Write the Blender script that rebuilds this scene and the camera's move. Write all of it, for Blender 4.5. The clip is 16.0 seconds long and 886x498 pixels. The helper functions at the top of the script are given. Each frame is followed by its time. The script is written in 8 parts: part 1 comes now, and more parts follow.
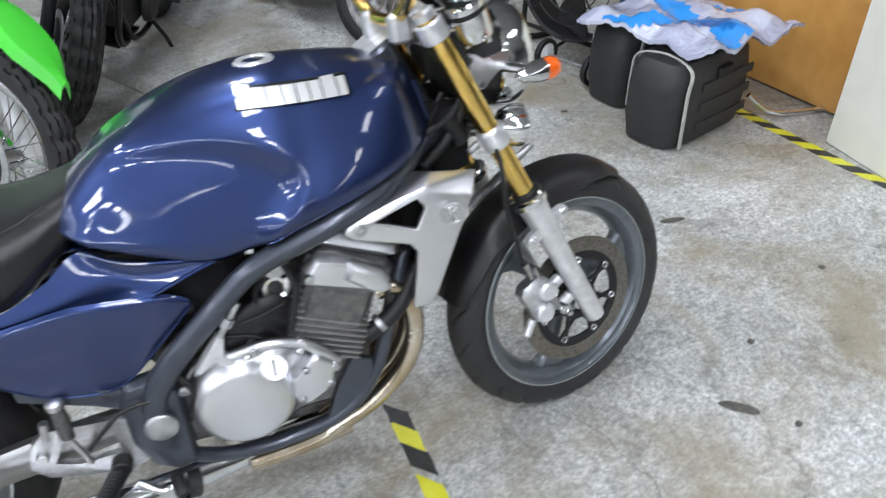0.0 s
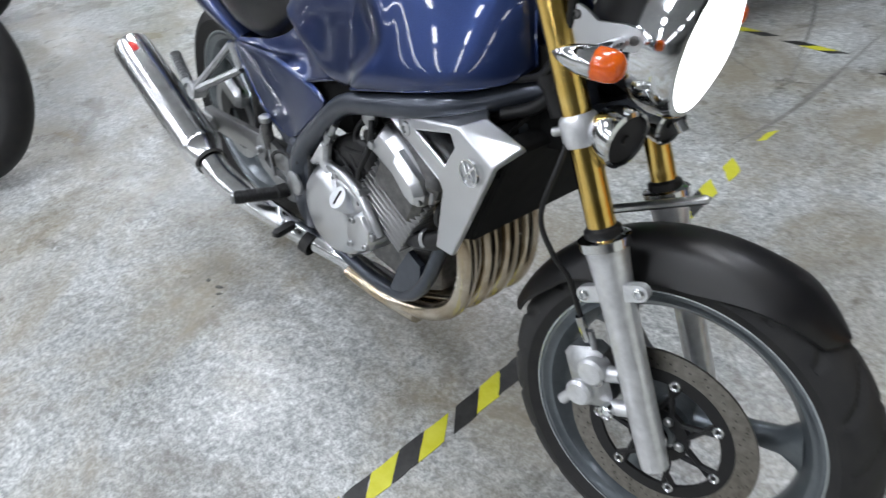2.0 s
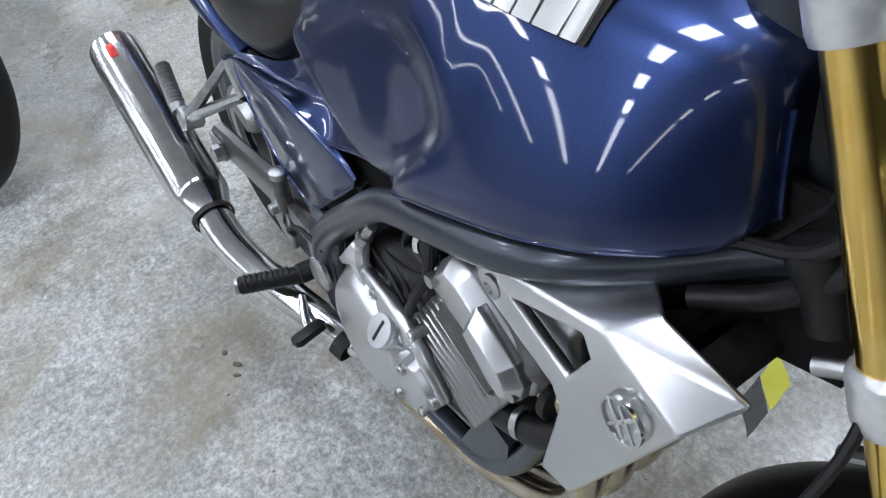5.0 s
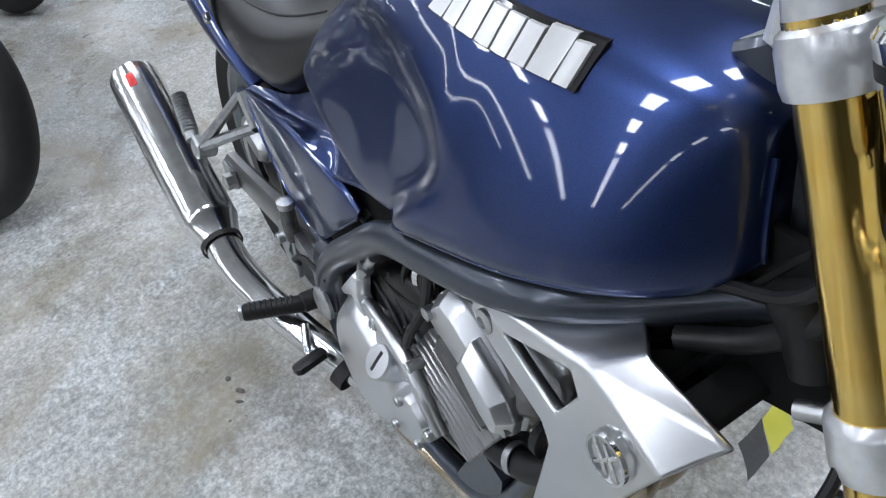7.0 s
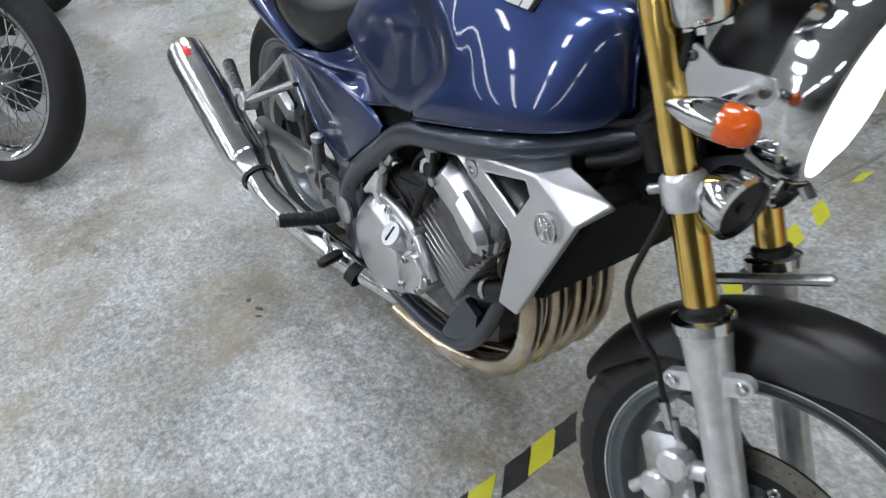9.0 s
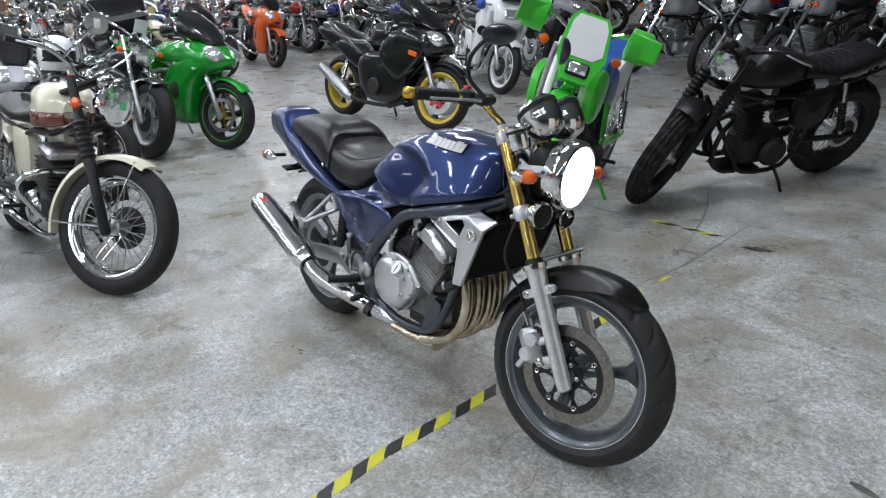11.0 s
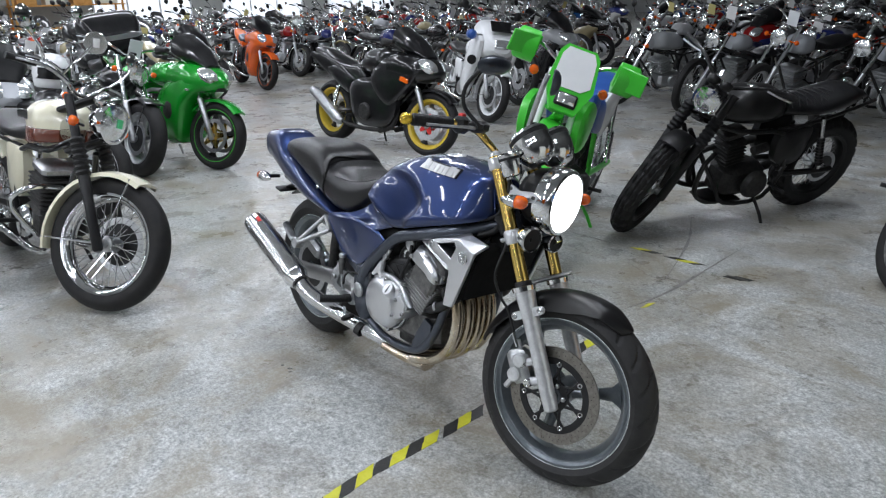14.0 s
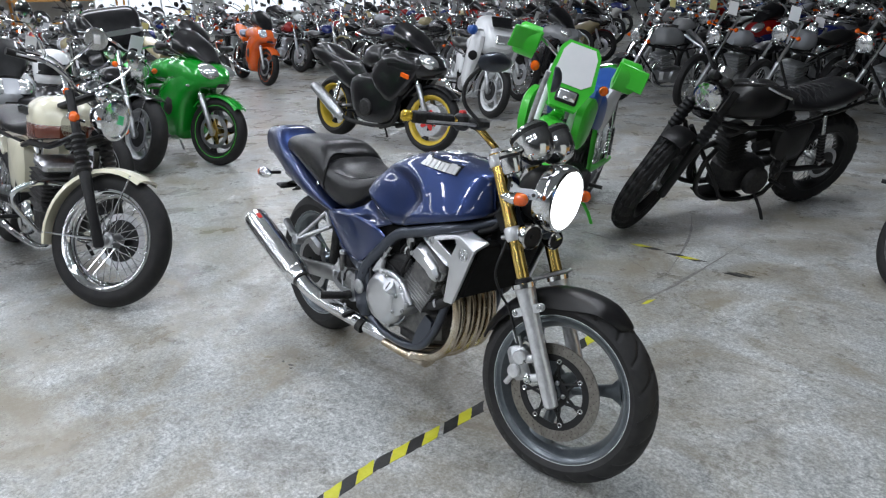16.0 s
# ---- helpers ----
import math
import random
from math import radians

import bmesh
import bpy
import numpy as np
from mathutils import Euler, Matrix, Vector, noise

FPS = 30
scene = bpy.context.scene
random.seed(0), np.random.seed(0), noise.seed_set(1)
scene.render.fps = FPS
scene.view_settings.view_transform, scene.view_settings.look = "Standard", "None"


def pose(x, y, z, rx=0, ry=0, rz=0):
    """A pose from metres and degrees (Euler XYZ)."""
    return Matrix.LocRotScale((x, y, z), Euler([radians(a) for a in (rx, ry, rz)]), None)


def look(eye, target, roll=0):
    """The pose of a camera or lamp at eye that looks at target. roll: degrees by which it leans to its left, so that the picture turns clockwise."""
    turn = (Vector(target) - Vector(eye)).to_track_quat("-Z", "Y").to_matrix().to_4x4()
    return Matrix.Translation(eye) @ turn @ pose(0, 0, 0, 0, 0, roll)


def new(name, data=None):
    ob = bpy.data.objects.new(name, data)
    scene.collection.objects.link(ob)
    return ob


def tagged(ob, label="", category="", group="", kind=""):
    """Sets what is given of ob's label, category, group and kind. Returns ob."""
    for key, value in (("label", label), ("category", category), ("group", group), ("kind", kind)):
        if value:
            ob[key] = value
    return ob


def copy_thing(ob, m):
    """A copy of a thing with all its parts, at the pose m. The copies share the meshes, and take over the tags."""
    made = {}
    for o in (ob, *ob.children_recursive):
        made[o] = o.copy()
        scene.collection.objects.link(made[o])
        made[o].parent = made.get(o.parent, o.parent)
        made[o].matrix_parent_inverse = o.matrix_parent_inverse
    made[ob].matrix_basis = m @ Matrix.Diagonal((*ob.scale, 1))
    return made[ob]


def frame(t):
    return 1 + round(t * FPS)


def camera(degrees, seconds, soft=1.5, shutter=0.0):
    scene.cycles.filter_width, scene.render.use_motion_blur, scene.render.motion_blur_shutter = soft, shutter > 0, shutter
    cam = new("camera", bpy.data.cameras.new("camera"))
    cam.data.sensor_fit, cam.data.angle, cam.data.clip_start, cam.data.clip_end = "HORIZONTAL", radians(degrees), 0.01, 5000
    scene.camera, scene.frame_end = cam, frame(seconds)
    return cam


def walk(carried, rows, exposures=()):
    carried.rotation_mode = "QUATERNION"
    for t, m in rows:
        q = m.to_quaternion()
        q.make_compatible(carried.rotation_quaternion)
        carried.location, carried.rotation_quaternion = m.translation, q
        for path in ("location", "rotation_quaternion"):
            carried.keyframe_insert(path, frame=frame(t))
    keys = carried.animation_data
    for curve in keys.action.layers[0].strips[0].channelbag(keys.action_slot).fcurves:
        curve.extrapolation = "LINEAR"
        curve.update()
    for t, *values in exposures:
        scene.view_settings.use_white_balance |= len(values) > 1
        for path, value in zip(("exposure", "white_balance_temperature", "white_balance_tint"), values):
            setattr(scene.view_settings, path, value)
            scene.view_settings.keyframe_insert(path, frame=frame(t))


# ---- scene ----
cam = camera(64.5, 16.0, 1.2, 0.25)
PATH = [
    (0, (-0.687, -0.995, 1.387), (-0.191, 0.511, 0.169), -3.2),
    (0.5, (-0.153, -1.088, 1.386), (-0.024, 0.563, 0.264), -7.3),
    (1, (0.187, -1.002, 1.384), (-0.41, 0.529, 0.243), -6.4),
    (1.5, (0.351, -0.794, 1.333), (-0.59, 0.501, 0.134), -5.1),
    (2, (0.314, -0.563, 1.26), (-0.937, 0.316, -0.029), -6.8),
    (2.2, (0.22, -0.484, 1.229), (-1.104, 0.26, -0.072), -8.6),
    (2.5, (0.095, -0.365, 1.201), (-1.231, 0.291, -0.145), -11.4),
    (3, (-0.076, -0.227, 1.158), (-1.405, 0.33, -0.229), -12.6),
    (3.5, (-0.164, -0.222, 1.138), (-1.323, 0.447, -0.348), -13.0),
    (4, (-0.184, -0.236, 1.136), (-1.377, 0.428, -0.325), -13.6),
    (4.5, (-0.172, -0.241, 1.145), (-1.386, 0.421, -0.3), -13.3),
    (5, (-0.168, -0.24, 1.155), (-1.425, 0.398, -0.264), -12.5),
    (5.2, (-0.168, -0.237, 1.159), (-1.441, 0.401, -0.246), -12.4),
    (7.3, (-0.149, -0.229, 1.164), (-1.475, 0.42, -0.185), -11.3),
    (7.5, (-0.147, -0.227, 1.16), (-1.473, 0.413, -0.193), -11.5),
    (8, (-0.131, -0.223, 1.165), (-1.446, 0.407, -0.205), -11.8),
    (8.5, (-0.052, -0.262, 1.184), (-1.35, 0.346, -0.211), -10.4),
    (9, (0.174, -0.493, 1.234), (-1.155, 0.288, -0.039), -6.3),
    (9.2, (0.295, -0.593, 1.286), (-1.034, 0.295, 0.084), -4.8),
    (11.3, (1.189, -1.365, 1.457), (-0.28, -0.226, 0.719), -3.1),
    (11.5, (1.185, -1.373, 1.461), (-0.284, -0.237, 0.719), -2.9),
    (12, (1.188, -1.383, 1.457), (-0.304, -0.266, 0.733), -2.9),
    (12.5, (1.189, -1.378, 1.467), (-0.294, -0.249, 0.743), -2.1),
    (13, (1.186, -1.384, 1.476), (-0.285, -0.224, 0.778), -2.0),
    (13.5, (1.19, -1.382, 1.471), (-0.272, -0.202, 0.786), -1.9),
    (14, (1.195, -1.382, 1.463), (-0.257, -0.189, 0.778), -1.4),
    (14.5, (1.199, -1.393, 1.467), (-0.243, -0.193, 0.774), -0.9),
    (15, (1.198, -1.394, 1.474), (-0.244, -0.198, 0.774), -0.9),
    (15.5, (1.197, -1.386, 1.47), (-0.25, -0.198, 0.767), -1.1),
    (16, (1.197, -1.381, 1.468), (-0.254, -0.193, 0.771), -1.4),
]
walk(cam, [(t, look(eye, target, roll)) for t, eye, target, roll in PATH], exposures=[(0, 0.45, 6200, 12), (0.5, 0.32, 6200, 12), (1, 0.2, 6200, 12), (1.5, 0.13, 6200, 12), (2, 0.1, 6200, 12), (3, -0.13, 6150, 12), (4.5, -0.06, 6050, 12), (8, -0.06, 6050, 12), (8.5, -0.03, 6150, 12), (9.2, -0.12, 6250, 12), (11.3, -0.08, 6150, 12), (16, -0.08, 6150, 12)])

# ---- world and light ----
world = bpy.data.worlds.new("hall_world")
world.use_nodes = True
world.node_tree.nodes["Background"].inputs[0].default_value = (0.9, 0.95, 1.0, 1)
world.node_tree.nodes["Background"].inputs[1].default_value = 0.06
scene.world = world

CEIL = 4.6
ROW_W = 20.5  # watts for each metre of tube


def tube_row(x, y0, y1, watts=ROW_W):
    """The light of one row of fluorescent tubes, running across the hall."""
    d = bpy.data.lights.new("tube_light", "AREA")
    d.shape, d.size, d.size_y, d.energy, d.color = "RECTANGLE", 0.40, y1 - y0, watts * (y1 - y0), (0.94, 0.966, 1.0)
    o = new("tube_light", d)
    o.matrix_world = pose(x, (y0 + y1) / 2, CEIL - 0.26)
    return o


FITTINGS = [(x, y, y + 1.3, 2 * w) for x, w in ((-4.7, ROW_W), (-0.9, ROW_W), (3.2, 7.0)) for y in ((-7.9, -5.3, -2.7, -0.1, 2.5) if x < 0 else (-7.9, -5.3, -2.7))]
# The last two rows are added to throw glare onto the floor; kind assumed
ROWS_OF_TUBES = [(x, -18.0, 3.2) for x in (-13.0, -8.7)] + [(x, -18.0, -8.5) for x in (-4.7, -0.9)] + [(3.2, -18.0, -8.5, 10.0)] + FITTINGS + [(-13.0, 6.0, 20.0, 8.0), (-20.0, -6.0, 26.0), (-27.0, -6.0, 30.0), (-14.4, 3.2, 6.4, 45.0), (-8.4, 15.5, 18.5, 20.0)]
for row in ROWS_OF_TUBES:
    tube_row(*row)

# ---- materials ----


def material(name, color, rough=0.5, metal=0.0, coat=0.0, spots=0.0, scale=20.0, bump=0.0, bump_scale=200.0, color2=None, vary=0.0, spec=0.5, emit=0.0, coat_rough=0.06):
    """A principled material with mottling between two colours at one scale, roughness that follows it, and a fine bump."""
    m = bpy.data.materials.new(name)
    m.use_nodes = True
    nt = m.node_tree
    b = nt.nodes["Principled BSDF"]
    b.inputs["Base Color"].default_value = (*color, 1)
    b.inputs["Roughness"].default_value = rough
    b.inputs["Metallic"].default_value = metal
    b.inputs["Coat Weight"].default_value = coat
    b.inputs["Coat Roughness"].default_value = coat_rough
    b.inputs["Coat IOR"].default_value = 1.7 if coat == 1.0 else 1.5
    b.inputs["Specular IOR Level"].default_value = spec
    if emit:
        b.inputs["Emission Color"].default_value = (*color, 1)
        b.inputs["Emission Strength"].default_value = emit
    geo = nt.nodes.new("ShaderNodeTexCoord")
    if spots or color2:
        n = nt.nodes.new("ShaderNodeTexNoise")
        n.inputs["Scale"].default_value = scale
        n.inputs["Detail"].default_value = 6
        n.inputs["Roughness"].default_value = 0.65
        nt.links.new(geo.outputs["Object"], n.inputs["Vector"])
        r = nt.nodes.new("ShaderNodeValToRGB")
        r.color_ramp.elements[0].position, r.color_ramp.elements[1].position = 0.35, 0.68
        c2 = color2 or tuple(min(1, c * (1 + spots)) for c in color)
        r.color_ramp.elements[0].color, r.color_ramp.elements[1].color = (*color, 1), (*c2, 1)
        nt.links.new(n.outputs["Fac"], r.inputs["Fac"])
        nt.links.new(r.outputs["Color"], b.inputs["Base Color"])
        if vary:
            mr = nt.nodes.new("ShaderNodeMapRange")
            mr.inputs["To Min"].default_value, mr.inputs["To Max"].default_value = max(0.02, rough - vary), min(1, rough + vary)
            nt.links.new(n.outputs["Fac"], mr.inputs["Value"])
            nt.links.new(mr.outputs["Result"], b.inputs["Roughness"])
    if bump:
        n2 = nt.nodes.new("ShaderNodeTexNoise")
        n2.inputs["Scale"].default_value = bump_scale
        n2.inputs["Detail"].default_value = 3
        nt.links.new(geo.outputs["Object"], n2.inputs["Vector"])
        bp = nt.nodes.new("ShaderNodeBump")
        bp.inputs["Strength"].default_value, bp.inputs["Distance"].default_value = bump, 0.002
        nt.links.new(n2.outputs["Fac"], bp.inputs["Height"])
        nt.links.new(bp.outputs["Normal"], b.inputs["Normal"])
    return m


def concrete():
    """Sealed workshop concrete: fine speckle, cloudy patches, brown stains, dark scuffs, a worn half-gloss."""
    m = bpy.data.materials.new("sealed_concrete")
    m.use_nodes = True
    nt = m.node_tree
    b = nt.nodes["Principled BSDF"]
    co = nt.nodes.new("ShaderNodeTexCoord").outputs["Object"]

    def noise_tex(scale, detail=5, rough=0.6, distort=0.0):
        n = nt.nodes.new("ShaderNodeTexNoise")
        n.inputs["Scale"].default_value, n.inputs["Detail"].default_value = scale, detail
        n.inputs["Roughness"].default_value, n.inputs["Distortion"].default_value = rough, distort
        nt.links.new(co, n.inputs["Vector"])
        return n.outputs["Fac"]

    def ramp(fac, a, c, ca, cc):
        r = nt.nodes.new("ShaderNodeValToRGB")
        r.color_ramp.elements[0].position, r.color_ramp.elements[1].position = a, c
        r.color_ramp.elements[0].color, r.color_ramp.elements[1].color = (*ca, 1), (*cc, 1)
        nt.links.new(fac, r.inputs["Fac"])
        return r.outputs["Color"]

    def mix(fac, a, c, mode="MIX"):
        x = nt.nodes.new("ShaderNodeMix")
        x.data_type, x.blend_type = "RGBA", mode
        if isinstance(fac, float):
            x.inputs[0].default_value = fac
        else:
            nt.links.new(fac, x.inputs[0])
        nt.links.new(a, x.inputs[6])
        if isinstance(c, tuple):
            x.inputs[7].default_value = (*c, 1)
        else:
            nt.links.new(c, x.inputs[7])
        return x.outputs[2]

    base = ramp(noise_tex(1.1, 7, 0.66, 0.3), 0.30, 0.72, (0.30, 0.31, 0.30), (0.74, 0.75, 0.74))
    grain = ramp(noise_tex(34, 5, 0.72), 0.36, 0.62, (0.64, 0.65, 0.65), (1.28, 1.28, 1.28))
    col = mix(0.85, base, grain, "MULTIPLY")
    speck = ramp(noise_tex(85, 6, 0.8), 0.42, 0.60, (0.54, 0.55, 0.55), (1.34, 1.34, 1.33))
    col = mix(0.8, col, speck, "MULTIPLY")
    brown = ramp(noise_tex(1.9, 7, 0.68, 0.7), 0.42, 0.64, (0, 0, 0), (0.85, 0.85, 0.85))
    col = mix(brown, col, (0.27, 0.235, 0.165))
    grime = ramp(noise_tex(4.4, 7, 0.74, 0.5), 0.545, 0.69, (0, 0, 0), (0.66, 0.66, 0.66))
    col = mix(grime, col, (0.15, 0.135, 0.11))
    dots = ramp(noise_tex(34, 3, 0.6), 0.73, 0.75, (0, 0, 0), (0.85, 0.85, 0.85))
    col = mix(dots, col, (0.05, 0.048, 0.04))
    # hairline cracks along the edges of large, warped cells, broken up by patches
    vor = nt.nodes.new("ShaderNodeTexVoronoi")
    vor.feature = "DISTANCE_TO_EDGE"
    vor.inputs["Scale"].default_value = 1.3
    warp = nt.nodes.new("ShaderNodeTexNoise")
    warp.inputs["Scale"].default_value, warp.inputs["Detail"].default_value = 5.0, 6
    nt.links.new(co, warp.inputs["Vector"])
    add = nt.nodes.new("ShaderNodeVectorMath")
    add.operation = "MULTIPLY_ADD"
    add.inputs[1].default_value = (0.35, 0.35, 0.0)
    nt.links.new(warp.outputs["Color"], add.inputs[0])
    nt.links.new(co, add.inputs[2])
    nt.links.new(add.outputs[0], vor.inputs["Vector"])
    crack = ramp(vor.outputs["Distance"], 0.0, 0.006, (1, 1, 1), (0, 0, 0))
    patch = ramp(noise_tex(1.4, 3, 0.5), 0.52, 0.60, (0, 0, 0), (0.75, 0.75, 0.75))
    col = mix(mix(1.0, crack, patch, "MULTIPLY"), col, (0.10, 0.09, 0.075))
    nt.links.new(col, b.inputs["Base Color"])
    mr = nt.nodes.new("ShaderNodeMapRange")
    mr.inputs["From Min"].default_value, mr.inputs["From Max"].default_value = 0.3, 0.7
    mr.inputs["To Min"].default_value, mr.inputs["To Max"].default_value = 0.16, 0.5
    nt.links.new(noise_tex(3.1, 6, 0.7), mr.inputs["Value"])
    nt.links.new(mr.outputs["Result"], b.inputs["Roughness"])
    bp = nt.nodes.new("ShaderNodeBump")
    bp.inputs["Strength"].default_value, bp.inputs["Distance"].default_value = 0.14, 0.003
    nt.links.new(noise_tex(45, 5, 0.65), bp.inputs["Height"])
    nt.links.new(bp.outputs["Normal"], b.inputs["Normal"])
    return m


def random_paint(name, colors, rough=0.25):
    """Gloss paint whose colour differs from machine to machine."""
    m = bpy.data.materials.new(name)
    m.use_nodes = True
    nt = m.node_tree
    b = nt.nodes["Principled BSDF"]
    info = nt.nodes.new("ShaderNodeObjectInfo")
    r = nt.nodes.new("ShaderNodeValToRGB")
    r.color_ramp.interpolation = "CONSTANT"
    r.color_ramp.elements[0].color = (*colors[0], 1)
    r.color_ramp.elements[1].position, r.color_ramp.elements[1].color = 1 / len(colors), (*colors[1], 1)
    for i, c in enumerate(colors[2:], 2):
        r.color_ramp.elements.new(i / len(colors)).color = (*c, 1)
    nt.links.new(info.outputs["Random"], r.inputs["Fac"])
    nt.links.new(r.outputs["Color"], b.inputs["Base Color"])
    b.inputs["Roughness"].default_value, b.inputs["Coat Weight"].default_value = rough, 0.8
    return m


M_FLOOR = concrete()
M_FIN = material("machined_fin_metal", (0.32, 0.32, 0.32), 0.34, 0.9, scale=8, color2=(0.40, 0.40, 0.40), bump=0.05, bump_scale=400)
M_BLUE = material("metallic_blue_paint", (0.018, 0.034, 0.112), 0.36, 0.9, 0.9, scale=900, color2=(0.028, 0.050, 0.155), bump=0.008, bump_scale=9, coat_rough=0.05)
M_CHROME = material("chrome", (0.80, 0.81, 0.82), 0.09, 1.0, scale=30, color2=(0.62, 0.63, 0.64), vary=0.05)
M_STAINLESS = material("polished_stainless_steel", (0.80, 0.81, 0.82), 0.17, 1.0, scale=22, color2=(0.60, 0.60, 0.60), vary=0.06, bump=0.02, bump_scale=500)
M_ALU = material("cast_aluminium", (0.42, 0.43, 0.44), 0.38, 1.0, scale=60, color2=(0.6, 0.61, 0.62), vary=0.1, bump=0.15, bump_scale=350)
M_BRUSH = material("brushed_aluminium", (0.66, 0.67, 0.69), 0.32, 1.0, scale=14, color2=(0.70, 0.71, 0.73), vary=0.05, bump=0.03, bump_scale=600)
M_SLIDER = material("silver_painted_slider", (0.80, 0.81, 0.83), 0.28, 0.55, 0.4, scale=40, color2=(0.6, 0.61, 0.62), bump=0.06, bump_scale=300)
M_GOLD = material("gold_fork_tube", (0.78, 0.52, 0.13), 0.16, 1.0, scale=30, color2=(0.86, 0.62, 0.2), vary=0.05)
M_FRAME = material("graphite_frame_paint", (0.058, 0.067, 0.086), 0.31, 0.6, 0.2, scale=50, color2=(0.072, 0.082, 0.104), bump=0.05, bump_scale=250)
M_RIM = material("grey_wheel_paint", (0.125, 0.145, 0.16), 0.3, 0.6, 0.3, scale=40, color2=(0.165, 0.185, 0.20), bump=0.05, bump_scale=300)
M_RIMLIP = material("bare_rim_lip", (0.62, 0.67, 0.70), 0.25, 0.9, scale=40, color2=(0.55, 0.6, 0.62))
M_DISC = material("worn_disc_steel", (0.20, 0.185, 0.165), 0.3, 1.0, scale=80, color2=(0.30, 0.285, 0.26), vary=0.08)
M_RUBBER = material("tyre_rubber", (0.012, 0.012, 0.013), 0.6, scale=18, spec=0.3, color2=(0.022, 0.021, 0.02), vary=0.1, bump=0.2, bump_scale=500)
M_TREAD = material("road_worn_tyre", (0.020, 0.020, 0.021), 0.55, scale=30, spec=0.35, color2=(0.032, 0.031, 0.030), vary=0.1, bump=0.15, bump_scale=600)
M_SOOT = material("matt_black_coating", (0.006, 0.006, 0.006), 0.75, scale=30, spec=0.15, color2=(0.011, 0.011, 0.011), bump=0.1, bump_scale=300)
M_BLACK = material("black_plastic", (0.010, 0.010, 0.011), 0.45, scale=25, spec=0.35, color2=(0.016, 0.016, 0.016), vary=0.08, bump=0.1, bump_scale=400)
M_GLOSSBLACK = material("gloss_black_paint", (0.006, 0.006, 0.007), 0.3, 0.0, 0.9, spec=0.15, scale=12, color2=(0.012, 0.012, 0.013))
M_SATIN = material("satin_black_paint", (0.008, 0.008, 0.009), 0.36, 0.0, 0.0, scale=9, spec=0.35, color2=(0.013, 0.012, 0.011), vary=0.08)
M_VINYL = material("black_seat_vinyl", (0.006, 0.006, 0.0075), 0.30, scale=14, spec=0.5, color2=(0.015, 0.015, 0.015), vary=0.06, bump=0.18, bump_scale=650)
M_ENGINE = material("grey_engine_casting", (0.11, 0.11, 0.11), 0.45, 0.85, scale=45, color2=(0.24, 0.235, 0.23), vary=0.12, bump=0.25, bump_scale=300)
M_DARK = material("sooty_dark_metal", (0.014, 0.014, 0.015), 0.6, 0.3, scale=40, color2=(0.045, 0.043, 0.04), bump=0.2, bump_scale=250)
M_HEADER = material("heat_tinted_steel", (0.40, 0.31, 0.20), 0.24, 1.0, scale=12, color2=(0.68, 0.62, 0.52), vary=0.1)
M_ORANGE = material("amber_lens", (0.95, 0.17, 0.01), 0.15, coat=0.6, scale=160, color2=(0.8, 0.1, 0.005))
M_RED = material("red_lens", (0.5, 0.012, 0.01), 0.2, coat=0.5, scale=60, color2=(0.6, 0.02, 0.012))
M_LIT = material("lit_headlamp_glass", (1.0, 0.99, 0.97), 0.2, emit=6.0)
M_LAMPGLASS = material("headlamp_glass", (0.78, 0.80, 0.81), 0.14, 0.8, 0.5, scale=50, color2=(0.9, 0.92, 0.93))
M_WHITE = material("white_badge", (0.66, 0.66, 0.66), 0.3, 0.4, coat=0.3, scale=70, color2=(0.72, 0.72, 0.71))
M_WHITEPAINT = material("white_gloss_paint", (0.82, 0.84, 0.85), 0.25, coat=0.6, scale=10, color2=(0.87, 0.88, 0.89))
M_CREAM = material("cream_gloss_paint", (0.84, 0.80, 0.60), 0.25, coat=0.7, scale=8, color2=(0.87, 0.84, 0.66))
M_BROWNPAINT = material("maroon_gloss_paint", (0.12, 0.03, 0.016), 0.25, coat=0.7, scale=8, color2=(0.15, 0.04, 0.02))
M_GREEN = material("metallic_green_paint", (0.008, 0.30, 0.018), 0.24, 0.2, 0.9, scale=500, color2=(0.012, 0.38, 0.026))
M_LIME = material("lime_green_plastic", (0.06, 0.55, 0.035), 0.35, coat=0.2, scale=10, color2=(0.075, 0.6, 0.045))
M_BLUEPLASTIC = material("blue_plastic", (0.02, 0.08, 0.32), 0.35, scale=10, color2=(0.03, 0.1, 0.36))
M_ORANGEPAINT = material("orange_gloss_paint", (0.85, 0.13, 0.015), 0.25, coat=0.7, scale=10, color2=(0.9, 0.16, 0.02))
M_YELLOW = material("yellow_wheel_paint", (0.62, 0.44, 0.03), 0.3, coat=0.4, scale=20, color2=(0.68, 0.5, 0.05))
M_YELLOWCAP = material("gold_bar_end", (0.8, 0.55, 0.05), 0.25, 0.8, scale=30, color2=(0.85, 0.6, 0.08))
M_REDPAINT = material("red_anodised", (0.7, 0.03, 0.03), 0.3, 0.3, 0.4, scale=20, color2=(0.75, 0.05, 0.04))
M_TAPEY = material("yellow_floor_tape", (0.62, 0.6, 0.02), 0.45, scale=25, color2=(0.7, 0.68, 0.06), bump=0.3, bump_scale=120)
M_TAPEK = material("black_floor_tape", (0.018, 0.018, 0.018), 0.45, scale=25, color2=(0.04, 0.04, 0.038), bump=0.3, bump_scale=120)
M_WALL = material("painted_wall", (0.45, 0.46, 0.45), 0.7, scale=3, color2=(0.52, 0.53, 0.51), bump=0.15, bump_scale=60)
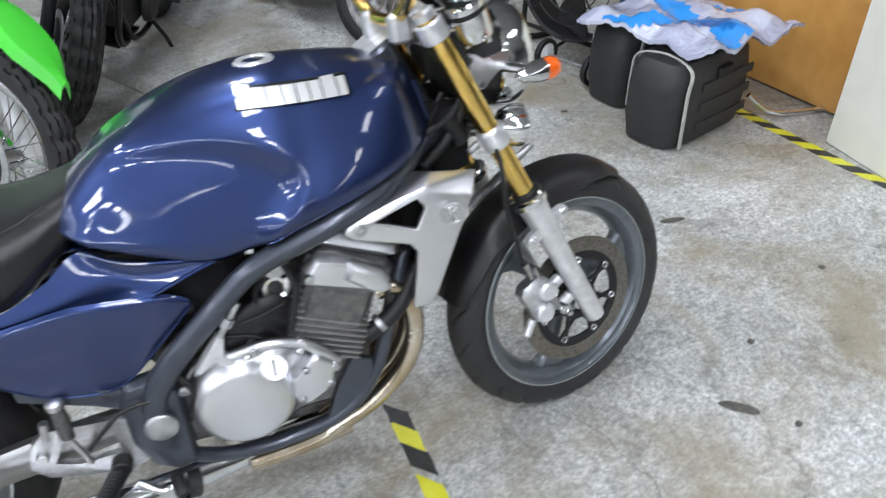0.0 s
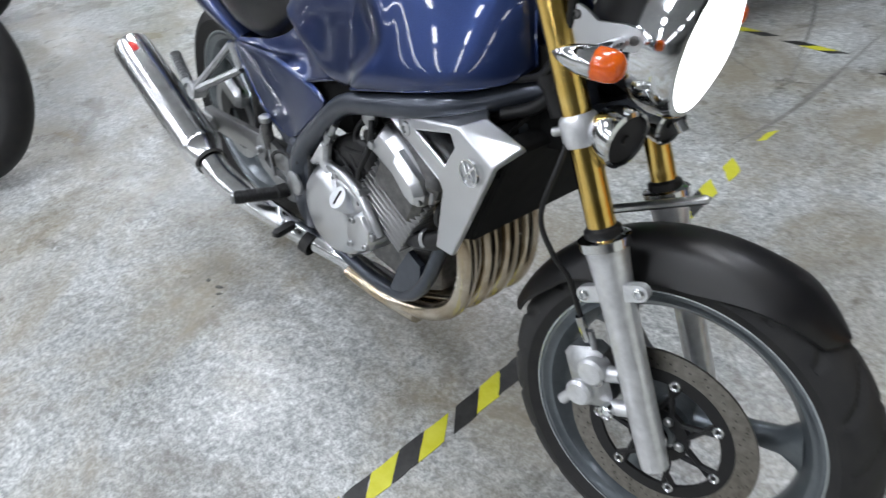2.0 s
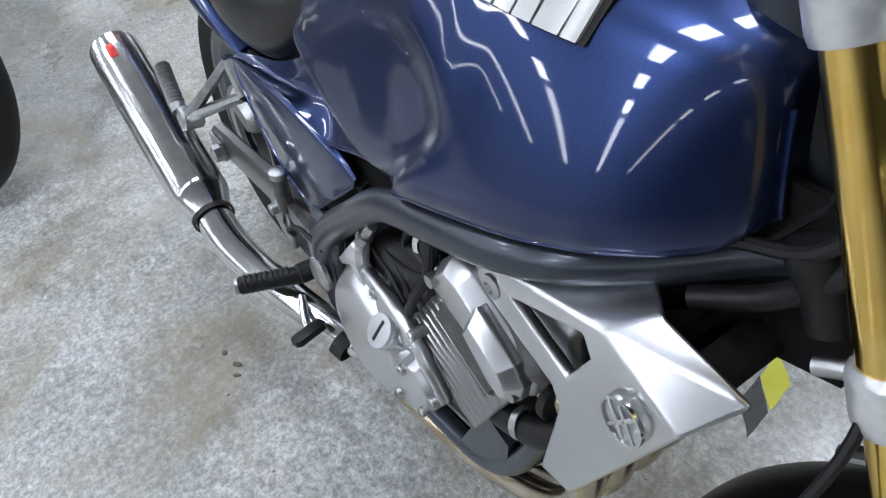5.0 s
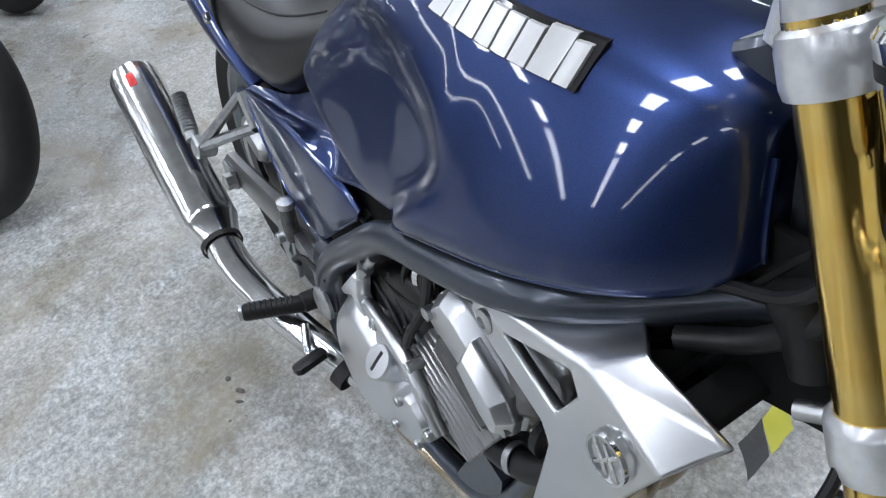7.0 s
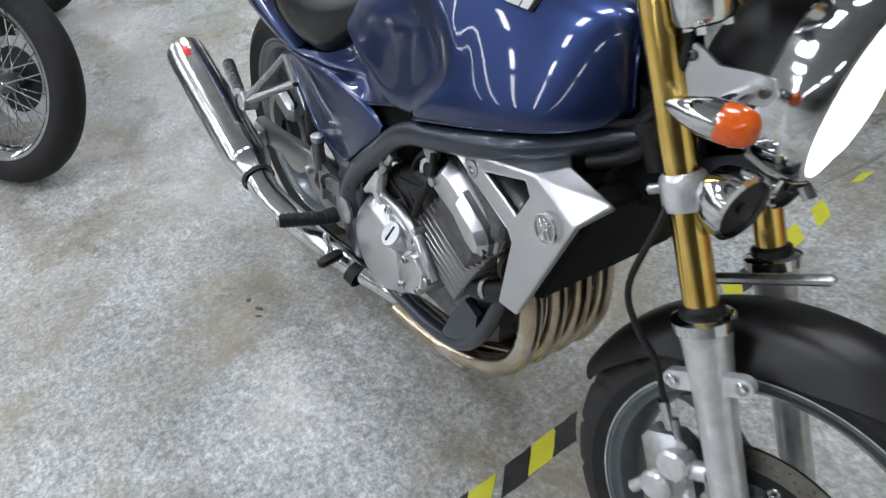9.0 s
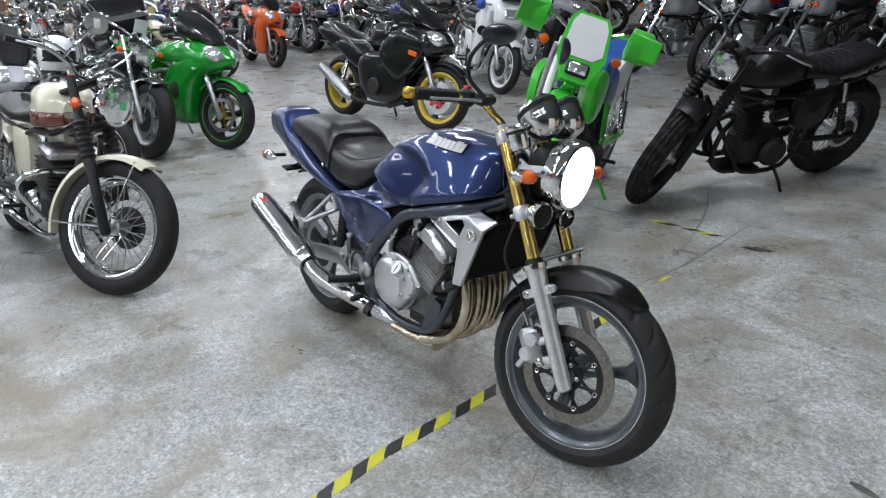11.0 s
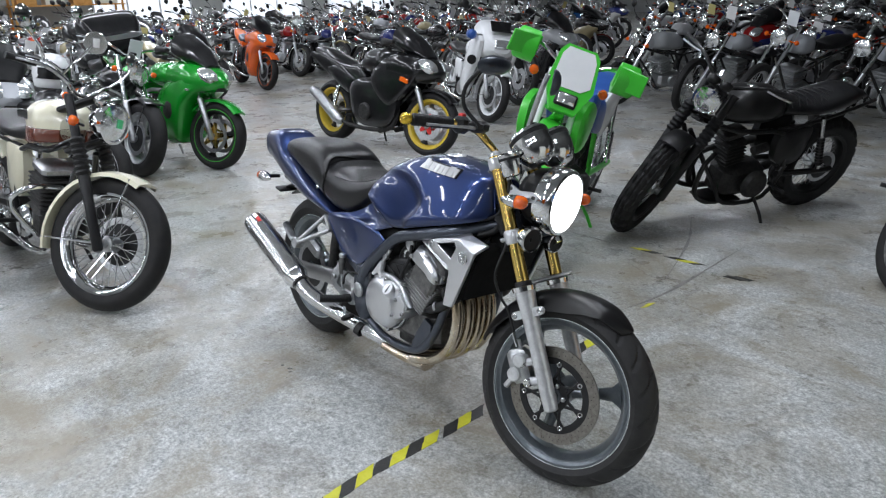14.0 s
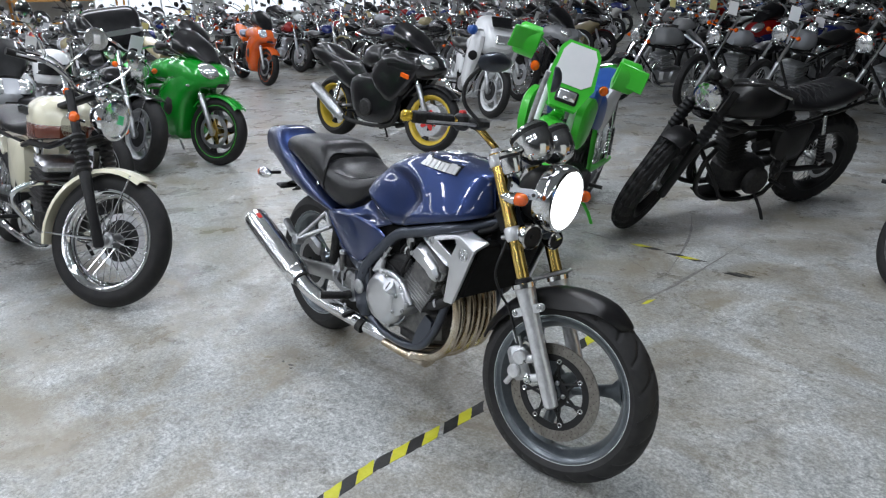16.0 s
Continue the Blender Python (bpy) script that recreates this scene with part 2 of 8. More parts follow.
M_CEIL = material("pale_ceiling_paint", (0.42, 0.43, 0.44), 0.8, scale=2, color2=(0.50, 0.51, 0.52))
M_PLY = material("varnished_plywood", (0.50, 0.25, 0.06), 0.4, scale=6, color2=(0.62, 0.34, 0.1), vary=0.08, bump=0.08, bump_scale=90)
M_BOARD = material("off_white_board", (0.66, 0.66, 0.58), 0.6, scale=4, color2=(0.72, 0.72, 0.64), bump=0.05, bump_scale=80)
M_CASE = material("black_case_plastic", (0.016, 0.016, 0.017), 0.55, scale=20, color2=(0.028, 0.028, 0.028), vary=0.1, bump=0.4, bump_scale=420)
M_STRAP = material("grey_trim_strip", (0.42, 0.42, 0.4), 0.45, scale=40, color2=(0.5, 0.5, 0.47))
M_WRAPBLUE = material("blue_film_print", (0.03, 0.28, 0.75), 0.2, coat=0.6, scale=12, color2=(0.05, 0.3, 0.8))
M_FAR = random_paint("mixed_tank_paint", [(0.7, 0.71, 0.72), (0.45, 0.47, 0.5), (0.012, 0.012, 0.013), (0.28, 0.012, 0.012), (0.012, 0.012, 0.014), (0.6, 0.6, 0.6), (0.02, 0.03, 0.16), (0.015, 0.015, 0.016), (0.3, 0.31, 0.32), (0.10, 0.02, 0.02), (0.02, 0.02, 0.022), (0.42, 0.36, 0.2), (0.01, 0.06, 0.2), (0.014, 0.014, 0.014)])
M_FARPLATE = random_paint("mixed_tags", [(0.8, 0.8, 0.8), (0.75, 0.78, 0.8), (0.8, 0.72, 0.3), (0.8, 0.8, 0.78)], 0.5)

# ---- mesh helpers ----


def catmull(pts, n=6):
    p = [Vector(q) for q in pts]
    p = [p[0] * 2 - p[1]] + p + [p[-1] * 2 - p[-2]]
    out = []
    for i in range(1, len(p) - 2):
        for k in range(n):
            t = k / n
            out.append(0.5 * (2 * p[i] + (p[i + 1] - p[i - 1]) * t + (2 * p[i - 1] - 5 * p[i] + 4 * p[i + 1] - p[i + 2]) * t * t + (3 * p[i] - p[i - 1] - 3 * p[i + 1] + p[i + 2]) * t ** 3))
    return out + [p[-2]]


def skin(bm, rings, caps=True, closed=False):
    """Faces between rings of equal length, closed at both ends; rings may also be joined to a ring of their own."""
    vs = [[bm.verts.new(v) for v in r] for r in rings]
    n = len(rings[0])
    pairs = list(zip(vs, vs[1:])) + ([(vs[-1], vs[0])] if closed else [])
    for a, b in pairs:
        for i in range(n):
            j = (i + 1) % n
            bm.faces.new((a[i], a[j], b[j], b[i]))
    if caps and not closed:
        bm.faces.new(vs[0][::-1])
        bm.faces.new(vs[-1])
    return bm


def tube(pts, r, seg=10, smooth=6, bm=None, closed=False, flat=1.0):
    """A round bar along a smooth line; r is one radius or one for each point; flat squeezes it along its second axis."""
    bm = bm or bmesh.new()
    rs = r if isinstance(r, (list, tuple)) else [r] * len(pts)
    if smooth > 1 and len(pts) > 2:
        radii = [v.x for v in catmull([(q, 0, 0) for q in rs], smooth)]
        pts = catmull(pts, smooth)
    else:
        radii, pts = rs, [Vector(p) for p in pts]
    tan = [(pts[min(i + 1, len(pts) - 1)] - pts[max(i - 1, 0)]).normalized() for i in range(len(pts))]
    up = Vector((0, 0, 1)) if abs(tan[0].z) < 0.9 else Vector((0, 1, 0))
    a = tan[0].cross(up).normalized()
    rings = []
    for p, t, rad in zip(pts, tan, radii):
        a = (a - t * a.dot(t)).normalized()
        b = t.cross(a)
        rings.append([p + a * math.cos(2 * math.pi * k / seg) * rad + b * math.sin(2 * math.pi * k / seg) * rad * flat for k in range(seg)])
    return skin(bm, rings, not closed, closed)


def frame_of(axis, origin=(0, 0, 0)):
    """A matrix whose z runs along axis."""
    q = Vector(axis).normalized().to_track_quat("Z", "Y")
    return Matrix.Translation(origin) @ q.to_matrix().to_4x4()


def lathe(profile, m=None, seg=24, bm=None, closed=False):
    """A profile of (radius, height) turned about the z of m."""
    bm = bm or bmesh.new()
    m = m or Matrix()
    rings = [[m @ Vector((max(r, 1e-4) * math.cos(2 * math.pi * k / seg), max(r, 1e-4) * math.sin(2 * math.pi * k / seg), h)) for k in range(seg)] for r, h in profile]
    return skin(bm, rings, True, closed)


def rod(a, b, r, seg=10, bm=None, bevel=0.0):
    a, b = Vector(a), Vector(b)
    h = (b - a).length
    e = min(bevel, h * 0.4, r * 0.6)
    prof = [(r, 0), (r, h)] if not e else [(r - e, 0), (r, e), (r, h - e), (r - e, h)]
    return lathe(prof, frame_of(b - a, a), seg, bm)


def block(size, m=None, bevel=0.003, bm=None, taper=1.0):
    """A box with chamfered edges; taper narrows its top."""
    bm = bm or bmesh.new()
    m = m or Matrix()
    x, y, z = (s / 2 for s in size)
    e = min(bevel, x * 0.6, y * 0.6, z * 0.6)

    def ring(w, d, h):
        return [m @ Vector(p) for p in ((w - e, d, h), (w, d - e, h), (w, -d + e, h), (w - e, -d, h), (-w + e, -d, h), (-w, -d + e, h), (-w, d - e, h), (-w + e, d, h))]
    return skin(bm, [ring(x - e, y - e, -z), ring(x, y, -z + e), ring(x * taper, y * taper, z - e), ring((x - e) * taper, (y - e) * taper, z)])


def plate(outline, thick, m=None, hole=None, bm=None):
    """A flat plate of the outline (with one hole), thick along the z of m."""
    bm = bm or bmesh.new()
    m = m or Matrix()
    t = bmesh.new()
    edges = []
    for loop in [outline] + ([hole] if hole else []):
        vs = [t.verts.new((p[0], p[1], 0)) for p in loop]
        edges += [t.edges.new((a, b)) for a, b in zip(vs, vs[1:] + vs[:1])]
    bmesh.ops.triangle_fill(t, use_beauty=True, use_dissolve=False, edges=edges)
    ext = bmesh.ops.extrude_face_region(t, geom=t.faces[:])
    bmesh.ops.translate(t, verts=[g for g in ext["geom"] if isinstance(g, bmesh.types.BMVert)], vec=(0, 0, thick))
    t.transform(m)
    return merge(bm, t)


def merge(bm, other):
    vs = [bm.verts.new(v.co) for v in other.verts]
    other.verts.index_update()
    for f in other.faces:
        try:
            bm.faces.new([vs[v.index] for v in f.verts])
        except ValueError:
            pass
    other.free()
    return bm


XZ = Matrix(((1, 0, 0, 0), (0, 0, -1, 0), (0, 1, 0, 0), (0, 0, 0, 1)))  # a drawing in x, z that grows thick towards -y


def side_plate(outline, y, thick, hole=None, bm=None):
    """A plate drawn in x and z, its outer face at y - thick."""
    return plate(outline, thick, Matrix.Translation((0, y, 0)) @ XZ, hole, bm)


def pillow(outline, y, depth, bulge, bm=None, side=-1, n=5):
    """A panel drawn in x and z with a rounded, bulging outer face; side: -1 to the right, 1 to the left."""
    bm = bm or bmesh.new()
    loop = [v for v in catmull([(a, 0, b) for a, b in outline] + [(*outline[0][:1], 0, outline[0][1])], 4)][:-1]
    c = sum(loop, Vector()) / len(loop)
    rings = [[Vector((p.x, y - side * depth, p.z)) for p in loop]]
    for k in range(n + 1):
        f = k / n
        s = math.cos(f * math.pi / 2 * 0.98)
        rings.append([Vector((c.x + (p.x - c.x) * s, y + side * bulge * math.sin(f * math.pi / 2), c.z + (p.z - c.z) * s)) for p in loop])
    return skin(bm, rings)


def inset(loop, d):
    """A closed x, z outline drawn in by d."""
    area = sum(a[0] * b[1] - b[0] * a[1] for a, b in zip(loop, loop[1:] + loop[:1]))
    k = 1 if area > 0 else -1
    out = []
    for a, b, c in zip(loop[-1:] + loop[:-1], loop, loop[1:] + loop[:1]):
        u, v = (Vector(b) - Vector(a)).normalized(), (Vector(c) - Vector(b)).normalized()
        n = Vector((-u.y - v.y, u.x + v.x)) * k
        n = n / max(n.length_squared / 2, 0.5)
        out.append((b[0] + n.x * d, b[1] + n.y * d))
    return out


def facet(outline, y0, y1, d, side, shift=(0, 0), soft=0.0015):
    """A cast cover with a flat face at y1 and bevelled flanks d wide that rise from y0."""
    o2 = [(a + shift[0], b + shift[1]) for a, b in inset(outline, d)]
    bm = skin(bmesh.new(), [[Vector((a, side * y, b)) for a, b in lp] for lp, y in ((outline, y0), (outline, y0 + (y1 - y0) * 0.45), (o2, y1))])
    bmesh.ops.recalc_face_normals(bm, faces=bm.faces)
    bmesh.ops.bevel(bm, geom=[e for e in bm.edges if e.is_manifold and e.calc_face_angle(0) > 0.25], offset=soft, segments=2, affect="EDGES", profile=0.5)
    return bm


def finish(bm, name, mat, sharp=38):
    bmesh.ops.recalc_face_normals(bm, faces=bm.faces)
    me = bpy.data.meshes.new(name)
    bm.to_mesh(me)
    bm.free()
    me.materials.append(mat)
    me.shade_smooth()
    me.set_sharp_from_angle(angle=radians(sharp))
    return me


def part(name, bm, mat, parent, label="", m=None):
    if m is not None:
        bm.transform(m)
    ob = new(name, finish(bm, name, mat))
    ob.parent = parent
    return tagged(ob, label)


def thing(name, label, category, m, group="", kind=""):
    ob = new(name)
    ob.matrix_basis = m
    return tagged(ob, label, category, group, kind)


def solo(name, bm, mat, label, category, m=None, group="", kind=""):
    ob = new(name, finish(bm, name, mat))
    if m is not None:
        ob.matrix_basis = m
    return tagged(ob, label, category, group, kind)


YAX = Matrix.Rotation(radians(90), 4, "X")  # z of a lathe onto -y


def at(x, y, z):
    return Matrix.Translation((x, y, z))


def wheel(parent, name, cx, cz, R, width, rim_r, steer=None, style="cast3", seg=40, fine=False, tyre_mat=None, rim_mat=None, lip_mat=None, spoke_mat=None, disc=0.15, disc_y=-0.06, hub_mat=None, knobs=False, disc_mat=None, carrier_mat=None, simple=False, disc_in=0.77):
    """A wheel in the plane y = 0, turned by the steering: rim > tyre, spokes, hub, brake disc."""
    st = steer or Matrix()
    base = st @ at(cx, 0, cz) @ YAX
    hw = width / 2
    rr = rim_r
    rw = hw * 0.78
    if simple:
        bm = lathe([(rr - 0.012, -rw), (rr + 0.009, -rw), (rr - 0.02, 0), (rr + 0.009, rw), (rr - 0.012, rw), (rr - 0.034, 0)], base, seg, closed=True)
        lathe([(0.012, -0.07), (0.035, -0.05), (0.035, 0.05), (0.012, 0.07)], base, 10, bm)
        n = int(style[4:])
        for i in range(n):
            a = 2 * math.pi * i / n
            d = 0.45 * (1 if i % 2 else -1) if style[:4] == "wire" else 0.0
            rod(base @ Vector((0.03 * math.cos(a + d), 0.03 * math.sin(a + d), 0.03 if (i // 2) % 2 else -0.03)), base @ Vector(((rr - 0.028) * math.cos(a), (rr - 0.028) * math.sin(a), 0)), 0.003 if style[:4] == "wire" else 0.016, 4 if style[:4] == "wire" else 6, bm)
        rim = part(name, bm, rim_mat or M_RIM, parent)
        part("tyre", lathe([(rr, -hw * 0.85), (rr + (R - rr) * 0.45, -hw), (rr + (R - rr) * 0.85, -hw * 0.72), (R, -hw * 0.2), (R, hw * 0.2), (rr + (R - rr) * 0.85, hw * 0.72), (rr + (R - rr) * 0.45, hw), (rr, hw * 0.85)], base, seg + 6, closed=True), M_RUBBER, rim)
        if disc:
            part("brake_disc", lathe([(disc * 0.5, -0.003), (disc, -0.003), (disc, 0.003), (disc * 0.5, 0.003)], base @ at(0, 0, 0.06), 20, closed=True), M_ALU, rim)
        return rim
    rim = part(name, lathe([(rr - 0.002, -rw), (rr + 0.008, -rw), (rr + 0.006, -rw + 0.008), (rr - 0.02, -rw * 0.45), (rr - 0.026, 0), (rr - 0.02, rw * 0.45), (rr + 0.006, rw - 0.008), (rr + 0.008, rw), (rr - 0.002, rw), (rr - 0.009, rw * 0.86), (rr - 0.015, rw * 0.84), (rr - 0.030, rw * 0.45), (rr - 0.036, 0), (rr - 0.030, -rw * 0.45), (rr - 0.015, -rw * 0.84), (rr - 0.009, -rw * 0.86)], base, seg + 24, closed=True), rim_mat or M_RIM, parent)
    for s in (-1, 1):
        part("rim_lip", lathe([(rr + 0.002, s * (rw - 0.006)), (rr + 0.0088, s * (rw - 0.006)), (rr + 0.0088, s * (rw + 0.002)), (rr + 0.004, s * (rw + 0.002))], base, seg + 24, closed=True), lip_mat or M_RIMLIP, rim)
    # tyre
    np_ = 28 if fine else (17 if knobs else 10)
    na = 432 if fine else (120 if knobs else seg + 8)
    prof = []
    for k in range(np_ + 1):
        a = math.pi * (0.08 + 0.84 * k / np_) - math.pi / 2
        prof.append((math.sin(a), math.cos(a)))
    rings = []
    th = R - rr
    for i in range(na):
        ang = 2 * math.pi * i / na
        ring = []
        for k, (u, v) in enumerate(prof):
            rad = rr + 0.002 + (th - 0.002) * (abs(v) ** (0.84 if fine else 0.62))
            w = u * hw * 1.02
            if fine and abs(u) < 0.95:
                f = (ang / (2 * math.pi) * 20 + 0.85 * abs(u) + (0.5 if u > 0 else 0)) % 1
                if 0.08 < abs(u) < 0.90:
                    rad -= 0.0075 * max(0.0, 1 - abs(f - 0.12) / 0.11) ** 0.6
            if knobs and abs(v) > 0.5:
                if i % 5 == 4 or (k % 3 == 2 and i % 5 != 2):
                    rad -= 0.014
            ring.append(base @ Vector((rad * math.cos(ang), rad * math.sin(ang), w)))
        ring += [base @ Vector(((rr - 0.005) * math.cos(ang), (rr - 0.005) * math.sin(ang), q * hw * 0.7)) for q in (1, -1)]
        rings.append(ring)
    part("tyre", skin(bmesh.new(), rings, False, True), tyre_mat or M_RUBBER, rim)
    # hub and spokes
    part("hub", lathe([(0.012, -0.075), (0.024, -0.07), (0.026, -0.045), (0.038, -0.04), (0.04, 0.04), (0.026, 0.045), (0.024, 0.07), (0.012, 0.075)], base, 20), hub_mat or rim_mat or M_RIM, rim)
    if style.startswith("cast"):
        n = int(style[4:])
        for i in range(n):
            rot = base @ Matrix.Rotation(2 * math.pi * i / n + 0.25, 4, "Z")
            rings = []
            for f, w, d in ((0.03, 0.022, 0.032), (0.25, 0.019, 0.026), (0.55, 0.017, 0.02), (0.8, 0.022, 0.019), (0.93, 0.04, 0.019), (1.0, 0.062, 0.02)):
                x = 0.03 + (rr - 0.062) * f
                rings.append([rot @ Vector((x, w * math.cos(q), d * math.sin(q))) for q in [2 * math.pi * k / 12 for k in range(12)]])
            part("spoke", skin(bmesh.new(), rings), spoke_mat or rim_mat or M_RIM, rim)
    else:
        n = int(style[4:])
        single = lip_mat is M_CHROME and not knobs and name == "front_wheel"
        bm = bmesh.new()
        for i in range(n):
            a = 2 * math.pi * i / n
            b = a + (0.5 if i % 2 else -0.5)
            side = 0.035 if (i // 2) % 2 else -0.035
            rod(base @ Vector((0.035 * math.cos(b), 0.035 * math.sin(b), side)), base @ Vector(((rr - 0.03) * math.cos(a), (rr - 0.03) * math.sin(a), 0)), 0.0022, 5, bm)
            if single:
                part("spoke", bm, spoke_mat or M_CHROME, rim)
                bm = bmesh.new()
        if single:
            bm.free()
        else:
            part("wire_spokes", bm, spoke_mat or M_CHROME, rim)
    if disc:
        for dy in (disc_y if isinstance(disc_y, tuple) else (disc_y,)):
            db = base @ at(0, 0, -dy)
            part("brake_disc", lathe([(disc * disc_in, -0.0025), (disc, -0.0025), (disc, 0.0025), (disc * disc_in, 0.0025)], db, 48, closed=True), disc_mat or M_ALU, rim)
            if carrier_mat:
                star = []
                for k in range(30):
                    rad = disc * (disc_in + 0.03) if k % 6 in (0, 1) else (disc * 0.34 if k % 6 in (3, 4) else disc * 0.48)
                    star.append((rad * math.cos(2 * math.pi * k / 30), rad * math.sin(2 * math.pi * k / 30)))
                part("disc_carrier", plate(star, 0.008, db @ at(0, 0, -0.004)), carrier_mat, rim)
                continue
            part("disc_carrier", lathe([(0.03, -0.004), (disc * 0.4, -0.003), (disc * (disc_in + 0.02), -0.002), (disc * (disc_in + 0.02), 0.002), (disc * 0.4, 0.004), (0.03, 0.006)], db, 32, closed=True), carrier_mat or M_BLACK, rim)
    return rim


# ---- the hall ----
slab = bmesh.new()
block((70, 60, 0.2), at(-17, 10, -0.1), 0.0, slab)
floor = solo("floor", slab, M_FLOOR, "sealed grey concrete floor, stained and scuffed", "floor", kind="structure")
solo("ceiling", block((70, 60, 0.2), at(-17, 10, CEIL + 0.1), 0.0), M_CEIL, "pale painted ceiling", "ceiling", kind="structure")
solo("wall_east", block((0.2, 60, CEIL), at(18.1, 10, CEIL / 2), 0.0), M_WALL, "plain painted wall", "wall", kind="structure")
solo("wall_south", block((70, 0.2, CEIL), at(-17, -20.1, CEIL / 2), 0.0), M_WALL, "plain painted wall", "wall", kind="structure")
solo("wall_north", block((70, 0.2, CEIL), at(-17, 40.1, CEIL / 2), 0.0), M_WALL, "plain painted wall", "wall", kind="structure")
solo("wall_west", block((0.2, 60, CEIL), at(-34.1, 10, CEIL / 2), 0.0), M_WALL, "plain painted wall", "wall", kind="structure")
M_DAY = material("daylit_pane", (0.9, 0.95, 1.0), 0.3, emit=1.0)
for k in range(7):
    y = -8 + 6.0 * k
    win = solo("window_%d" % (k + 1), block((0.06, 4.4, 3.6 if 2 < k < 6 else 1.9), at(-33.97, y, 2.35 if 2 < k < 6 else 3.2), 0.01), M_DAY, "bright daylit window with white frame", "window", kind="structure")
    for dy in (-2.2, -0.73, 0.73, 2.2):
        part("window_frame", block((0.10, 0.08, 3.7 if 2 < k < 6 else 2.0), at(-33.95, y + dy, 2.35 if 2 < k < 6 else 3.2), 0.01), M_WHITEPAINT, win)
    for dz in ((0.52 if 2 < k < 6 else 2.22), 4.18):
        part("window_frame", block((0.10, 4.48, 0.08), at(-33.94, y, dz), 0.01), M_WHITEPAINT, win)
for k in range(3):
    y = -3 + 4.6 * k
    rack = thing("storage_rack", "brown timber storage rack with crates", "rack", pose(-31.5, y, 0), "racks along the wall")
    for dx in (-0.5, 0.5):
        for dy in (-2.0, 2.0):
            part("post", block((0.08, 0.08, 2.3), at(dx, dy, 1.15), 0.005), M_PLY, rack)
    for z in (0.5, 1.35, 2.2):
        part("shelf", block((1.1, 4.2, 0.06), at(0, 0, z), 0.005), M_PLY, rack)
    for j in range(4):
        part("crate", block((0.8, 0.7, 0.5), at(0, -1.5 + j, 1.63), 0.01), M_BOARD if j % 2 else M_PLY, rack)
for x, y0, y1, *_ in ROWS_OF_TUBES:
    fix = thing("fluorescent_row", "white trunking with a row of fluorescent tubes", "lamp", pose(x, (y0 + y1) / 2, CEIL), "rows of tubes")
    part("housing", block((0.44, y1 - y0 + 0.06, 0.07), at(0, 0, -0.20), 0.01), M_WHITEPAINT, fix)
    count = 2 if y1 - y0 < 2 else 5
    for k in range(count):
        part("hanger", rod((0, (k / (count - 1) - 0.5) * (y1 - y0) * 0.9, -0.17), (0, (k / (count - 1) - 0.5) * (y1 - y0) * 0.9, 0.0), 0.006, 6), M_ALU, fix)


def tape(name, pts, width=0.05, pitch=0.075, z=0.0012, skips=(), start=0):
    """A hazard tape on the floor: slanted black and yellow pieces along a line, some of them worn away."""
    ob = thing(name, "worn black and yellow hazard tape stuck to the concrete", "floor tape", pose(0, 0, 0))
    n = start
    for a, b in zip(pts, pts[1:]):
        a, b = Vector((*a, z)), Vector((*b, z))
        d = (b - a).normalized()
        q = Vector((-d.y, d.x, 0)) * width / 2
        count = max(1, round((b - a).length / pitch))
        for k in range(count):
            n += 1
            if n in skips:
                continue
            p0, p1 = a + d * pitch * k, a + d * min(pitch * (k + 1), (b - a).length)
            sl = d * 0.028
            j = [random.uniform(-0.003, 0.003) for _ in range(8)]
            vs = [p0 - q - sl + d * j[0] + q * j[4] * 12, p1 - q - sl + d * j[1], p1 + q + sl + d * j[2] + q * j[5] * 12, p0 + q + sl + d * j[3]]
            rim = []
            for c0, c1 in zip(vs, vs[1:] + vs[:1]):
                for f in (0.0, 0.3, 0.65):
                    rim.append(c0.lerp(c1, f) + d * random.uniform(-0.0022, 0.0022) + q * random.uniform(-0.12, 0.05))
            bm = bmesh.new()
            skin(bm, [[v - Vector((0, 0, 0.001)) for v in rim], [v + Vector((0, 0, random.uniform(0, 0.0006))) for v in rim]])
            part("stripe", bm, M_TAPEY if n % 2 else M_TAPEK, ob)
    return ob


tape("hazard_tape", [(-0.350, -1.10), (-0.396, -0.638), (-0.442, -0.354), (-0.450, -0.05), (-0.462, 0.154)], pitch=0.07)
tape("hazard_tape", [(-0.482, 0.42), (-0.500, 0.56)], pitch=0.07, start=3)
tape("hazard_tape", [(-0.520, 0.69), (-0.540, 0.90), (-0.600, 1.41)], pitch=0.07, skips=(6, 8, 9, 10, 11))
tape("hazard_tape", [(-3.4, 1.90), (-2.4, 1.95)], pitch=0.08)
tape("hazard_tape", [(-1.126, 2.02), (-0.709, 2.045)], width=0.036, pitch=0.075, skips=(3,))
tape("tape_scrap", [(-0.603, 1.363), (-0.584, 1.394)], width=0.04, pitch=0.05)
tape("hazard_tape", [(1.33, 1.16), (1.352, 1.06), (1.405, 0.60), (1.43, 0.467), (1.49, -0.3)], pitch=0.065)
tape("tape_scrap", [(-0.52, 2.01), (-0.42, 2.02)], pitch=0.1, start=1)

